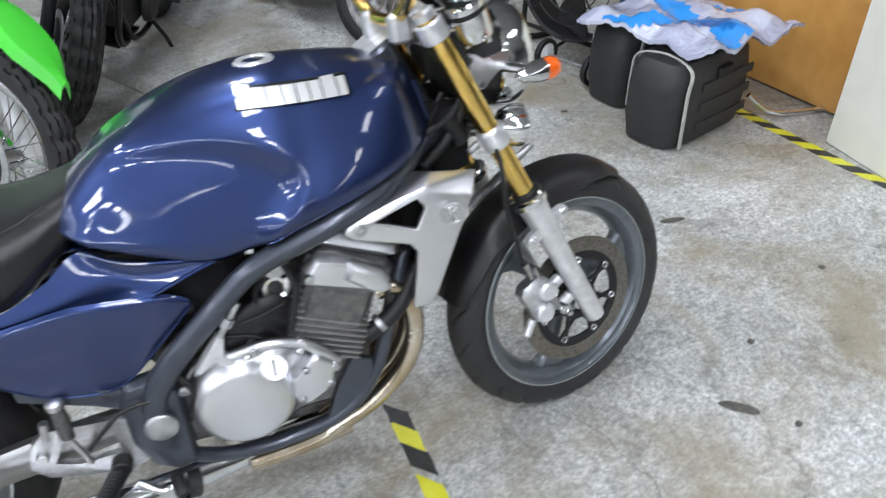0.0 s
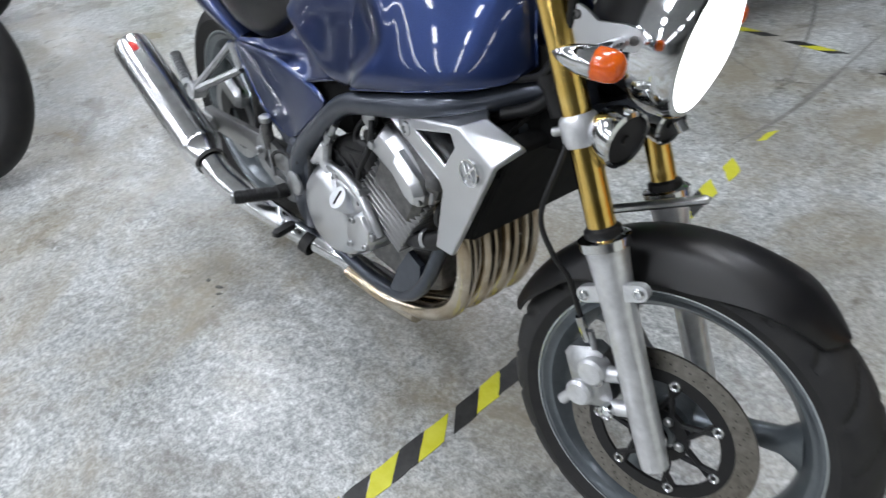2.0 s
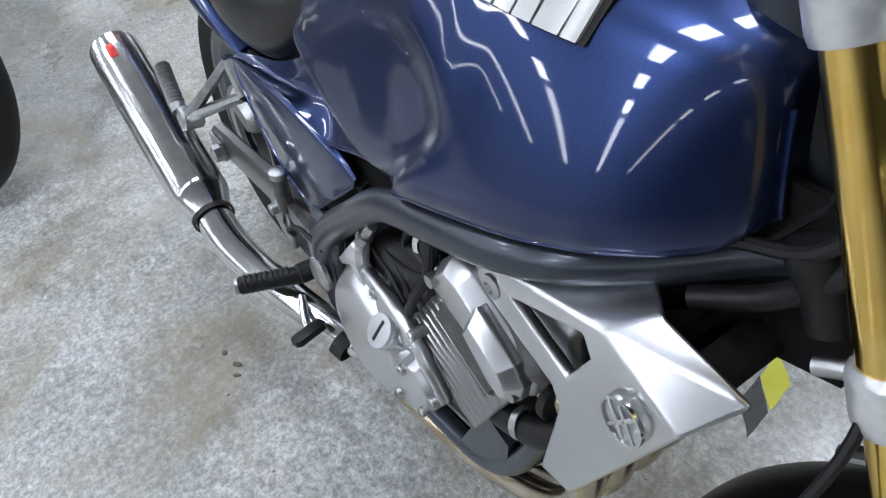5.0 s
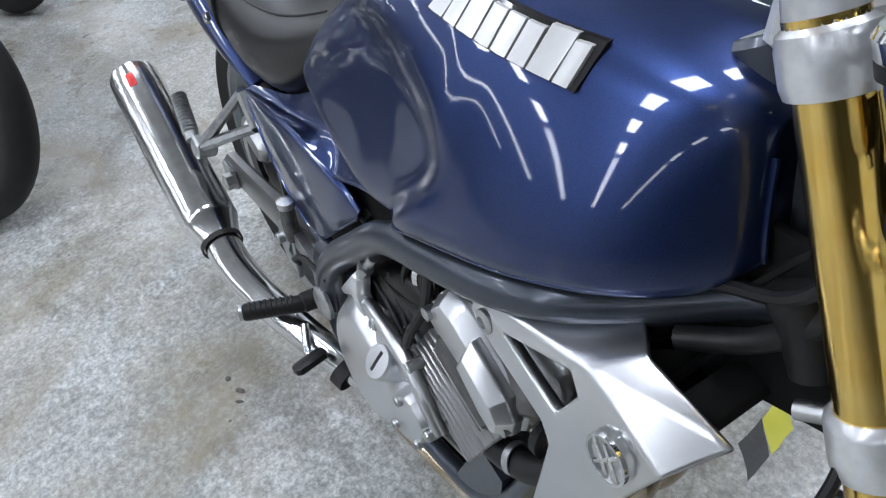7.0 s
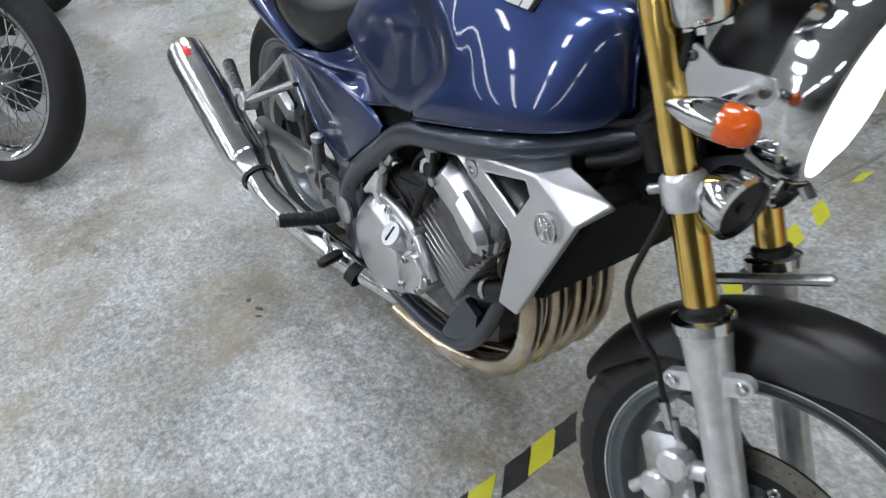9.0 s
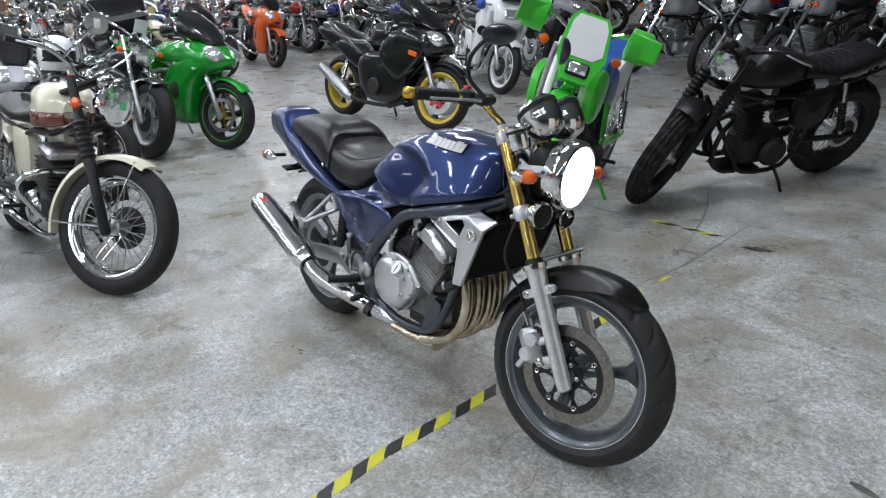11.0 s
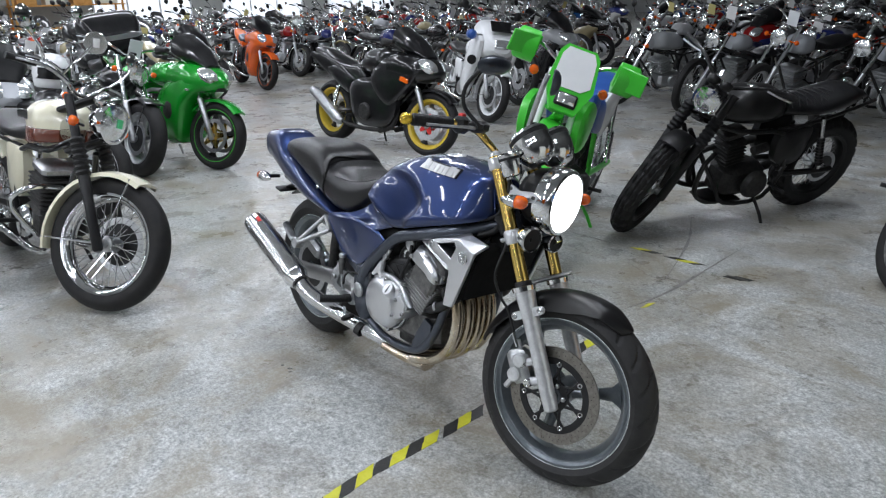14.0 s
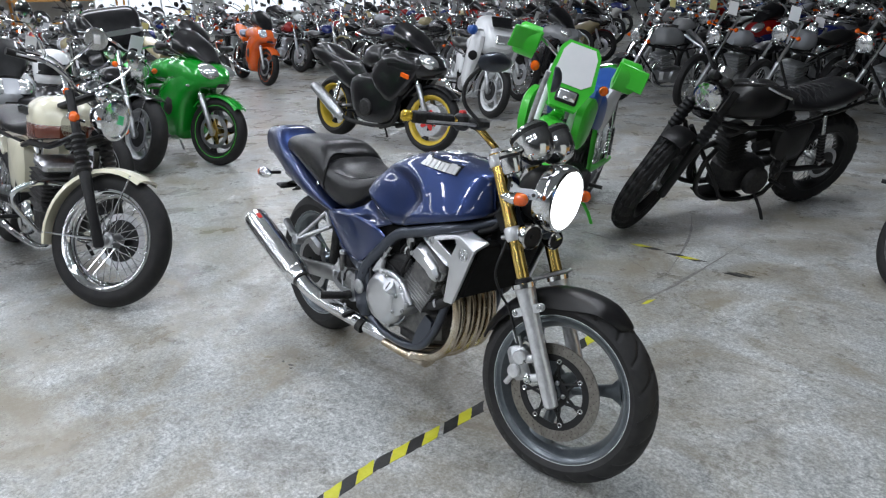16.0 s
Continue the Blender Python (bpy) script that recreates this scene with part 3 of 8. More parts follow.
# stains and scraps on the floor
M_STAIN = material("dark_floor_scuff", (0.06, 0.058, 0.05), 0.5, scale=60, color2=(0.14, 0.135, 0.12))
M_SKID = material("faint_rubber_mark", (0.15, 0.145, 0.13), 0.4, scale=35, color2=(0.34, 0.33, 0.31))
for x, y, a, b, r in ((0.325, -0.168, 0.05, 0.016, -40), (0.637, 0.562, 0.045, 0.014, -10), (0.689, 1.42, 0.016, 0.012, 0), (0.422, -0.260, 0.012, 0.008, 20), (0.50, 0.005, 0.012, 0.010, 30), (0.90, 0.178, 0.012, 0.010, 0), (-1.274, -0.248, 0.008, 0.006, 0), (-1.225, -0.238, 0.013, 0.006, 30), (-1.20, -0.25, 0.010, 0.004, 50), (-0.47, 2.015, 0.07, 0.012, 3)):
    bm = bmesh.new()
    lathe([(1.0, 0), (0.85, 0.001)], pose(x, y, 0.0006, 0, 0, r) @ Matrix.Diagonal((a, b, 1, 1)), 14, bm)
    for v in bm.verts:
        v.co += Vector((random.uniform(-1, 1), random.uniform(-1, 1), 0)) * 0.12 * min(a, b)
    solo("floor_mark", bm, M_STAIN, "small dark scuff on the concrete", "stain", kind="structure")



for line in ([(-1.232, 2.794), (-0.971, 2.338), (-0.716, 1.709)], [(-0.697, 2.508), (-0.641, 1.879), (-0.621, 1.543), (-0.645, 1.244)], [(-1.571, 1.975), (-1.254, 1.988)]):
    mark = [Vector((x, y, 0.0008)) for x, y in line]
    path_ = catmull(mark, 6)
    rings = []
    for n, p in enumerate(path_):
        d = (path_[min(n + 1, len(path_) - 1)] - path_[max(n - 1, 0)]).normalized()
        w = 0.009 * math.sin(math.pi * (n + 0.6) / (len(path_) + 0.2)) * random.uniform(0.5, 1.2)
        q = Vector((-d.y, d.x, 0)) * w
        rings.append([p - q, p + q, p + q - Vector((0, 0, 0.0006)), p - q - Vector((0, 0, 0.0006))])
    solo("skid_mark", skin(bmesh.new(), rings), M_SKID, "faint dark rubber skid mark on the concrete", "floor mark")

# ---- the blue motorcycle ----
LEAN_DEG, STEER_DEG = 6.4, 13.1
AX, AZ, RAKE = -0.0517, 0.2626, radians(26)
fork_dir = Vector((-math.sin(RAKE), 0, math.cos(RAKE)))


def spline(xs, ys):
    """A smooth curve through points with rising x."""
    xs, ys = np.array(xs, float), np.array(ys, float)
    d = np.gradient(ys, xs)

    def f(x):
        x = min(max(x, xs[0]), xs[-1])
        i = int(min(max(np.searchsorted(xs, x) - 1, 0), len(xs) - 2))
        h = xs[i + 1] - xs[i]
        t = (x - xs[i]) / h
        return float((2 * t ** 3 - 3 * t * t + 1) * ys[i] + (t ** 3 - 2 * t * t + t) * h * d[i] + (-2 * t ** 3 + 3 * t * t) * ys[i + 1] + (t ** 3 - t * t) * h * d[i + 1])
    return f


def step(a, b, x):
    t = min(max((x - a) / (b - a), 0), 1)
    return t * t * (3 - 2 * t)


def steering(deg, ax=AX, az=AZ, rake=RAKE, offset=0.0464):
    p = Vector((ax - offset, 0, az))
    return Matrix.Translation(p) @ Matrix.Rotation(radians(deg), 4, Vector((-math.sin(rake), 0, math.cos(rake)))) @ Matrix.Translation(-p)


hero = thing("motorcycle", "dark blue naked motorcycle with gold fork tubes on its stand", "motorcycle", pose(0.0175, 0.0742, 0.0265, -LEAN_DEG, -1.2, 0) @ Matrix.Scale(1.025, 4))
ST = Matrix.Translation((0, -0.004, 0)) @ steering(STEER_DEG)


def on_fork(s, y=0.0, fwd=0.0):
    """A point s metres up the fork from the axle's height, fwd metres ahead of its centre line."""
    return Vector((AX, y, AZ)) + fork_dir * s + Vector((math.cos(RAKE), 0, math.sin(RAKE))) * fwd


def fork_frame(s, y=0.0, fwd=0.0):
    return frame_of(fork_dir, on_fork(s, y, fwd))


FORK_FWD = Vector((math.cos(RAKE), 0, math.sin(RAKE)))


def leg_frame(y):
    """The frame of one fork leg, a little steeper than the steering axis."""
    return frame_of(fork_dir + FORK_FWD * 0.036, on_fork(0, y, 0.003))


# front wheel
fw = wheel(hero, "front_wheel", AX, AZ, 0.2918, 0.1056, 0.222, ST, "cast3", 48, True, M_TREAD, disc=None)
DB = ST @ at(AX, -0.067, AZ) @ YAX @ Matrix.Scale(0.97, 4)
part("brake_disc", lathe([(0.119, -0.0022), (0.152, -0.0022), (0.1525, 0), (0.152, 0.0022), (0.119, 0.0022), (0.1185, 0)], DB, 72, closed=True), M_DISC, fw, "drilled steel brake disc")
# Dark studs on the disc, standing for the shade in its drilled holes
hole_dots = bmesh.new()
for ring_i, rad in enumerate((0.127, 0.135, 0.143)):
    for k in range(28):
        a = 2 * math.pi * (k + ring_i * 0.33) / 28
        lathe([(0.0015, -0.0025), (0.0015, 0.0026)], DB @ at(rad * math.cos(a), rad * math.sin(a), 0), 6, hole_dots)
part("disc_perforation", hole_dots, M_DARK, fw)
lathe_ring = lathe([(0.098, -0.003), (0.119, -0.0025), (0.119, 0.0025), (0.098, 0.003)], DB, 56, closed=True)
carrier = part("disc_carrier", lathe_ring, M_BLACK, fw)
part("carrier_boss", lathe([(0.03, -0.006), (0.05, -0.005), (0.05, 0.004), (0.03, 0.006)], DB, 32, closed=True), M_BLACK, carrier)
for k in range(7):
    a = 2 * math.pi * k / 7 + 0.62
    for da in (-0.25, 0.25):
        part("carrier_arm", rod(DB @ Vector((0.045 * math.cos(a - da), 0.045 * math.sin(a - da), 0)), DB @ Vector((0.104 * math.cos(a + da * 0.35), 0.104 * math.sin(a + da * 0.35), 0)), 0.0048, 6), M_BLACK, carrier)
for k in range(7):
    a = 2 * math.pi * k / 7 + 0.62
    part("disc_bolt", lathe([(0.0035, 0.001), (0.004, 0.005), (0.0075, 0.007), (0.0095, 0.004), (0.010, -0.003)], DB @ at(0.101 * math.cos(a), 0.101 * math.sin(a), 0), 14), M_CHROME, fw)
for k in range(5):
    a = 2 * math.pi * k / 5
    part("hub_bolt", lathe([(0.0075, 0), (0.0075, 0.007), (0.005, 0.009)], DB @ at(0.037 * math.cos(a), 0.037 * math.sin(a), 0.004), 6), M_ALU, fw)
part("axle_nut", lathe([(0.02, 0), (0.02, 0.014), (0.014, 0.018), (0.008, 0.018)], DB @ at(0, 0, 0.0), 18), M_CHROME, fw)

# fork
for y in (-0.102, 0.102):
    low = part("fork_slider", lathe([(0.014, -0.040), (0.021, -0.035), (0.0225, 0.0), (0.0235, 0.16), (0.0255, 0.25), (0.029, 0.30), (0.031, 0.318), (0.031, 0.327), (0.026, 0.333)], leg_frame(y), 26), M_SLIDER, hero, "silver cast fork slider", ST)
    part("axle_clamp", block((0.042, 0.03, 0.072), fork_frame(-0.004, y, 0.001), 0.008), M_SLIDER, low, "", ST)
    part("pinch_bolt", rod(on_fork(0.0, y - 0.0165, -0.002), on_fork(0.0, y - 0.0145, -0.002), 0.0085, 14), M_ALU, low, "", ST)
    bar = [(0.055 + 0.0125 * math.cos(radians(q)), 0.254 + 0.0125 * math.sin(radians(q))) for q in range(-90, 91, 30)] + [(-0.030 - 0.0125 * math.cos(radians(q)), 0.254 - 0.0125 * math.sin(radians(q))) for q in range(-90, 91, 30)]
    part("fender_tab", skin(bmesh.new(), [[Vector(on_fork(b, y + dy, a)) for a, b in bar] for dy in (-0.016, -0.003)]), M_SLIDER, low, "", ST)
    for q in (-0.030, 0.055):
        part("tab_bolt", lathe([(0.0085, 0), (0.0085, 0.009), (0.006, 0.011), (0.0045, 0.011), (0.004, 0.004), (0.0005, 0.004)], frame_of((0, -1, 0), on_fork(0.254, y - 0.01, q)), 14), M_CHROME, low, "", ST)
    part("slider_collar", lathe([(0.027, 0.318), (0.036, 0.320), (0.037, 0.334), (0.029, 0.338), (0.022, 0.338)], leg_frame(y), 26), M_CHROME, low, "", ST)
    part("dust_seal", lathe([(0.021, 0.333), (0.027, 0.334), (0.026, 0.346), (0.0215, 0.35)], leg_frame(y), 22), M_BLACK, low, "", ST)
    part("fork_tube", lathe([(0.0200, 0.30), (0.0200, 0.73)], leg_frame(y), 30), M_GOLD, hero, "polished gold fork tube", ST)
    part("lower_clamp", lathe([(0.0212, 0.462), (0.0248, 0.463), (0.0262, 0.468), (0.0262, 0.497), (0.0248, 0.501), (0.0212, 0.505)], leg_frame(y), 26), M_SLIDER, hero, "", ST)
    part("clamp_bolt", rod(on_fork(0.484, y * 0.86, -0.030), on_fork(0.484, y * 0.86, -0.008), 0.007, 12), M_ALU, hero, "", ST)
    part("fork_cap", lathe([(0.0208, 0.690), (0.0238, 0.691), (0.0252, 0.697), (0.0252, 0.716), (0.0238, 0.723), (0.020, 0.726), (0.019, 0.742), (0.013, 0.745), (0.012, 0.740)], leg_frame(y), 24), M_SLIDER, hero, "", ST)
yoke = [(-0.10, -0.025), (-0.09, 0.02), (-0.04, 0.012), (0.04, 0.012), (0.09, 0.02), (0.10, -0.025), (0.04, -0.075), (-0.04, -0.075)]
for s, t, mt in ((0.468, 0.03, M_FRAME), (0.698, 0.018, M_SLIDER)):
    part("yoke", plate([(b, a) for a, b in yoke], t, fork_frame(s, 0, -0.014)), mt, hero, "", ST)
part("fork_brace", block((0.016, 0.19, 0.012), fork_frame(0.340, 0, 0.030), 0.004), M_ALU, hero, "cast alloy fork brace", ST)

# caliper
CAL = ST @ frame_of((0, -1, 0), (AX - 0.116, -0.072, AZ + 0.060))
cal = part("brake_caliper", block((0.066, 0.104, 0.05), CAL @ pose(0, 0, 0.008, 0, 0, 24), 0.012), M_ALU, hero, "silver two-piston brake caliper")
for dx, dy in ((0.008, 0.024), (-0.004, -0.024)):
    part("piston_cover", lathe([(0.022, 0.0), (0.022, 0.026), (0.018, 0.031), (0.007, 0.032)], CAL @ at(dx, dy, 0.014), 20), M_SLIDER, cal)
part("bleed_nipple", rod(CAL @ Vector((0.0, 0.052, 0.02)), CAL @ Vector((-0.012, 0.082, 0.022)), 0.005, 8), M_ALU, cal)
part("lower_lug", rod(CAL @ Vector((-0.02, -0.045, 0.012)), CAL @ Vector((-0.04, -0.078, 0.012)), 0.009, 10), M_SLIDER, cal)
for s, f in ((0.112, -0.054), (0.054, -0.052)):
    part("caliper_bolt", lathe([(0.0125, 0), (0.0125, 0.016), (0.009, 0.018), (0.006, 0.014)], ST @ frame_of((0, -1, 0), on_fork(s, -0.098, f)), 16), M_CHROME, cal)
    part("mount_ear", rod(ST @ on_fork(s, -0.094, -0.02), ST @ on_fork(s, -0.094, f), 0.013, 12), M_SLIDER, cal)
part("brake_hose", tube([(-0.25, -0.06, 0.77), (-0.228, -0.115, 0.69), (-0.232, -0.146, 0.605), (-0.218, -0.132, 0.54), (-0.20, -0.112, 0.496), (-0.185, -0.10, 0.44), (-0.168, -0.095, 0.395)], 0.0042, 8), M_BLACK, hero, "black rubber brake hose")
part("hose_fitting", rod((-0.182, -0.10, 0.43), (-0.165, -0.095, 0.39), 0.007, 8), M_CHROME, hero)

# front mudguard
rings = []
for k in range(61):
    a = -72 + 109 * k / 60
    tip = min(1, max(0.0, (37 - a) / 16)) ** 0.5
    r0 = 0.311 - 0.010 * step(18, 37, a)
    w = 0.068 * (0.28 + 0.72 * tip) * (0.84 + 0.16 * step(-72, -55, a))
    drop = 0.018 + 0.014 * step(-72, -50, a) + 0.024 * step(-50, -28, a) - 0.042 * step(-6, 33, a)
    prof = []
    for q in range(17):
        u = -1 + q / 8
        prof.append((u * w if abs(u) < 0.99 else u * w * 1.01, r0 - drop * abs(u) ** 3.6 - 0.004 * abs(u)))
    prof += [(y * 0.96, rr - 0.005) for y, rr in prof[::-1]]
    a = radians(a)
    rings.append([ST @ Vector((AX + rr * math.sin(a), y, AZ + rr * math.cos(a))) for y, rr in prof])
part("front_mudguard", skin(bmesh.new(), rings), M_SATIN, hero, "satin black front mudguard")

# headlamp
LAMP_AT = at(0.023, 0, -0.003)
HC = Vector((-0.160, 0, 0.823))
HD = Vector((1, 0, -0.11)).normalized()
hl = part("headlamp_bowl", lathe([(0.02, -0.135), (0.055, -0.12), (0.082, -0.085), (0.094, -0.04), (0.098, -0.01)], ST @ frame_of(HD, HC), 40), M_BLACK, hero, "black headlamp bowl with chrome rim")
part("headlamp_rim", lathe([(0.0965, -0.042), (0.101, -0.038), (0.1045, -0.012), (0.103, 0.012), (0.098, 0.02), (0.089, 0.022), (0.088, 0.012)], ST @ frame_of(HD, HC), 48, closed=True), M_CHROME, hl)
part("headlamp_lens", lathe([(0.09, 0.012), (0.088, 0.02), (0.06, 0.031), (0.03, 0.036), (0.001, 0.038)], ST @ frame_of(HD, HC), 40), M_LIT, hl, "brightly lit round headlamp glass")
part("rim_screw", rod(ST @ (HC + Vector((0.005, -0.004, -0.106))), ST @ (HC + Vector((0.016, -0.004, -0.118))), 0.008, 10), M_CHROME, hl)
for s in (-1, 1):
    ear = part("headlamp_bracket", side_plate([(-0.308, 0.855), (-0.298, 0.862), (-0.286, 0.858), (-0.268, 0.847), (-0.232, 0.850), (-0.212, 0.848), (-0.204, 0.834), (-0.214, 0.820), (-0.244, 0.818), (-0.262, 0.806), (-0.274, 0.796), (-0.286, 0.797), (-0.296, 0.815)], s * 0.100 + 0.003, 0.007), M_BRUSH, hero, "pressed alloy headlamp bracket", ST @ LAMP_AT)
    for p in ((-0.297, 0.850), (-0.280, 0.805), (-0.217, 0.834)):
        part("bracket_bolt", lathe([(0.006, 0), (0.0058, 0.004), (0.004, 0.005), (0.003, 0.002)], ST @ LAMP_AT @ frame_of((0, s, 0), (p[0], s * 0.103, p[1])), 14), M_ENGINE, ear)
    SM = ST @ frame_of((1, 0, 0), (-0.203, s * 0.195, 0.823)) @ Matrix.Scale(0.72, 4)
    body = part("indicator_body", lathe([(0.002, -0.065), (0.009, -0.055), (0.018, -0.035), (0.025, -0.01), (0.0265, 0.012), (0.0265, 0.016)], SM, 24), M_CHROME, hero, "chrome bullet indicator")
    part("amber_lens", lathe([(0.0265, 0.014), (0.0265, 0.036), (0.022, 0.051), (0.012, 0.059), (0.001, 0.061)], SM, 24), M_ORANGE, body, "amber indicator lens")
    part("indicator_stalk", rod(ST @ Vector((-0.212, s * 0.102, 0.824)), ST @ Vector((-0.212, s * 0.185, 0.824)), 0.009, 12), M_CHROME, body)

# horns under the lamp
for y, z, r in ((-0.098, 0.710, 0.038), (0.05, 0.69, 0.030)):
    hm = ST @ frame_of((0.9, -0.25, -0.1), (-0.19, y, z))
    hn = part("horn", lathe([(0.02, -0.035), (r * 0.8, -0.03), (r, -0.012), (r * 1.04, 0.0), (r * 1.04, 0.01), (r * 0.9, 0.013), (r * 0.87, 0.004)], hm, 28), M_CHROME, hero, "round chrome horn")
    part("horn_face", lathe([(r * 0.86, 0.008), (r * 0.6, 0.004), (r * 0.2, 0.006), (0.006, 0.011), (0.001, 0.011)], hm, 28), M_BLACK, hn)
    part("horn_bracket", rod(ST @ Vector((-0.235, y, z)), ST @ Vector((-0.285, y * 0.4, 0.735)), 0.008, 8), M_BLACK, hn)

# clocks
for y in (-0.052, 0.052):
    gm = ST @ frame_of((-0.66, 0, 0.75), (-0.25, y * 1.22, 0.985))
    cup = part("clock_cup", lathe([(0.012, -0.074), (0.036, -0.066), (0.052, -0.044), (0.0585, -0.014), (0.059, 0.004), (0.061, 0.008), (0.061, 0.026), (0.055, 0.033), (0.0535, 0.031), (0.0525, 0.020)], gm, 32), M_CHROME, hero, "chrome instrument cup")
    part("clock_face", lathe([(0.053, 0.025), (0.02, 0.028), (0.001, 0.028)], gm, 28), M_BLACK, cup)
    part("clock_band", lathe([(0.0615, 0.009), (0.0618, 0.022), (0.06, 0.023), (0.06, 0.008)], gm, 32, closed=True), M_BLACK, cup)
part("warning_lamp_panel", block((0.05, 0.06, 0.025), ST @ frame_of((-0.62, 0, 0.78), (-0.29, 0, 0.985)), 0.008), M_BLACK, hero)
# fluid pot
pot_m = ST @ frame_of((-0.35, -0.1, 0.93), (-0.273, -0.122, 0.911))
pot = part("reservoir_cup", lathe([(0.020, -0.030), (0.027, -0.027), (0.0305, -0.020), (0.0315, 0.016), (0.0315, 0.020)], pot_m, 36), M_CHROME, hero, "round chrome fluid reservoir with a black band")
part("reservoir_band", lathe([(0.031, 0.019), (0.0322, 0.019), (0.0322, 0.027), (0.031, 0.027)], pot_m, 36, closed=True), M_BLACK, pot)
part("reservoir_lid", lathe([(0.0312, 0.026), (0.0325, 0.028), (0.0325, 0.037), (0.029, 0.041), (0.001, 0.042)], pot_m, 36), M_CHROME, pot)
for k in range(3):
    part("base_nut", lathe([(0.005, 0), (0.005, 0.007), (0.003, 0.008)], pot_m @ at(0.022 * math.cos(2.1 * k), 0.022 * math.sin(2.1 * k), -0.036), 6), M_CHROME, pot)
part("pot_bracket", rod(ST @ Vector((-0.278, -0.118, 0.906)), ST @ Vector((-0.33, -0.085, 0.905)), 0.006, 8), M_CHROME, pot)

# bars, grips, levers, mirrors
SB = ST @ at(-0.024, 0, -0.023)
bar = [(-0.345, -0.04, 0.955), (-0.345, -0.10, 0.985), (-0.36, -0.16, 1.025), (-0.385, -0.22, 1.038), (-0.445, -0.34, 1.036)]
full_bar = bar[::-1] + [(x, -y, z) for x, y, z in bar]
part("handlebar", tube([SB @ Vector(p) for p in full_bar], 0.0112, 14), M_GOLD, hero, "gold anodised handlebar")
for s in (-1, 1):
    def B(x, y, z):
        return SB @ Vector((x, s * y, z))
    part("bar_clamp", block((0.035, 0.03, 0.05), SB @ at(-0.345, s * 0.05, 0.94), 0.006), M_SLIDER, hero)
    grip = part("grip", rod(B(-0.395, 0.235, 1.038), B(-0.452, 0.352, 1.036), 0.0175, 18, None, 0.004), M_BLACK, hero, "ribbed black rubber grip")
    ribs = bmesh.new()
    for k in range(9):
        f = k / 8
        p, q = B(-0.401, 0.247, 1.038), B(-0.447, 0.342, 1.036)
        c = p.lerp(q, f)
        lathe([(0.0178, -0.003), (0.0188, 0), (0.0178, 0.003)], frame_of(q - p, c), 16, ribs)
    part("grip_ribs", ribs, M_BLACK, grip)
    part("bar_end", lathe([(0.014, 0), (0.0165, 0.004), (0.0165, 0.022), (0.012, 0.028), (0.001, 0.029)], frame_of(B(-0.452, 0.352, 1.036) - B(-0.395, 0.235, 1.038), B(-0.453, 0.354, 1.036)), 18), M_YELLOWCAP, grip, "yellow bar-end cap")
    part("switch_box", block((0.045, 0.055, 0.05), SB @ at(-0.385, s * 0.205, 1.036) @ pose(0, 0, 0, 0, 0, -s * 26), 0.01), M_BLACK, hero)
    part("switch_button", block((0.018, 0.02, 0.012), SB @ at(-0.385, s * 0.205, 1.064), 0.003), M_REDPAINT if s < 0 else M_BLACK, hero)
    lever = tube([B(-0.345, 0.19, 1.03), B(-0.34, 0.23, 1.032), B(-0.365, 0.29, 1.03), B(-0.395, 0.35, 1.028)], [0.009, 0.008, 0.006, 0.007], 8, flat=0.6)
    part("brake_lever" if s < 0 else "clutch_lever", lever, M_ALU, hero)
    part("master_cylinder" if s < 0 else "lever_perch", block((0.05, 0.075, 0.035), SB @ at(-0.352, s * 0.165, 1.036) @ pose(0, 0, 0, 0, 0, -s * 15), 0.01), M_BLACK, hero)
for stalk, c, ax in (([(-0.315, -0.17, 1.035), (-0.35, -0.20, 1.086), (-0.345, -0.205, 1.14), (-0.30, -0.20, 1.185), (-0.262, -0.195, 1.20)], (-0.25, -0.19, 1.205), (-1, -0.25, 0.12)), ([(-0.470, 0.195, 0.985), (-0.450, 0.198, 1.06), (-0.425, 0.20, 1.13), (-0.400, 0.20, 1.185)], (-0.376, 0.20, 1.16), (-0.73, -0.62, 0.1))):
    part("mirror_stalk", tube(stalk, 0.009 if c[1] > 0 else 0.006, 8), M_ALU if c[1] > 0 else M_BLACK, hero)
    mm = frame_of(ax, c) @ Matrix.Diagonal((1.65, 0.55, 1, 1))
    if c[1] > 0:
        mm = frame_of(ax, c) @ Matrix.Diagonal((0.6, 0.85, 1, 1))
    mir = part("mirror_shell", lathe([(0.004, -0.026), (0.028, -0.022), (0.045, -0.012), (0.05, 0.0), (0.047, 0.004)], mm, 28), M_FRAME, hero, "oval dark grey mirror")
    part("mirror_glass", lathe([(0.047, 0.003), (0.0005, 0.0045)], mm, 28), M_CHROME, mir)

# tank
T_TOP = spline([-0.965, -0.93, -0.887, -0.83, -0.75, -0.66, -0.56, -0.47, -0.40, -0.36, -0.336], [0.755, 0.784, 0.818, 0.852, 0.885, 0.903, 0.906, 0.894, 0.881, 0.872, 0.858])
T_BOT = spline([-0.965, -0.93, -0.87, -0.82, -0.755, -0.70, -0.66, -0.61, -0.55, -0.49, -0.447, -0.41, -0.38, -0.355, -0.336], [0.745, 0.724, 0.695, 0.673, 0.646, 0.648, 0.660, 0.674, 0.690, 0.705, 0.716, 0.725, 0.733, 0.744, 0.764])
T_WID = spline([-0.965, -0.93, -0.88, -0.80, -0.72, -0.66, -0.61, -0.55, -0.49, -0.447, -0.41, -0.38, -0.355, -0.336], [0.100, 0.150, 0.168, 0.178, 0.183, 0.185, 0.184, 0.180, 0.172, 0.160, 0.143, 0.120, 0.093, 0.062])
T_END = -0.336
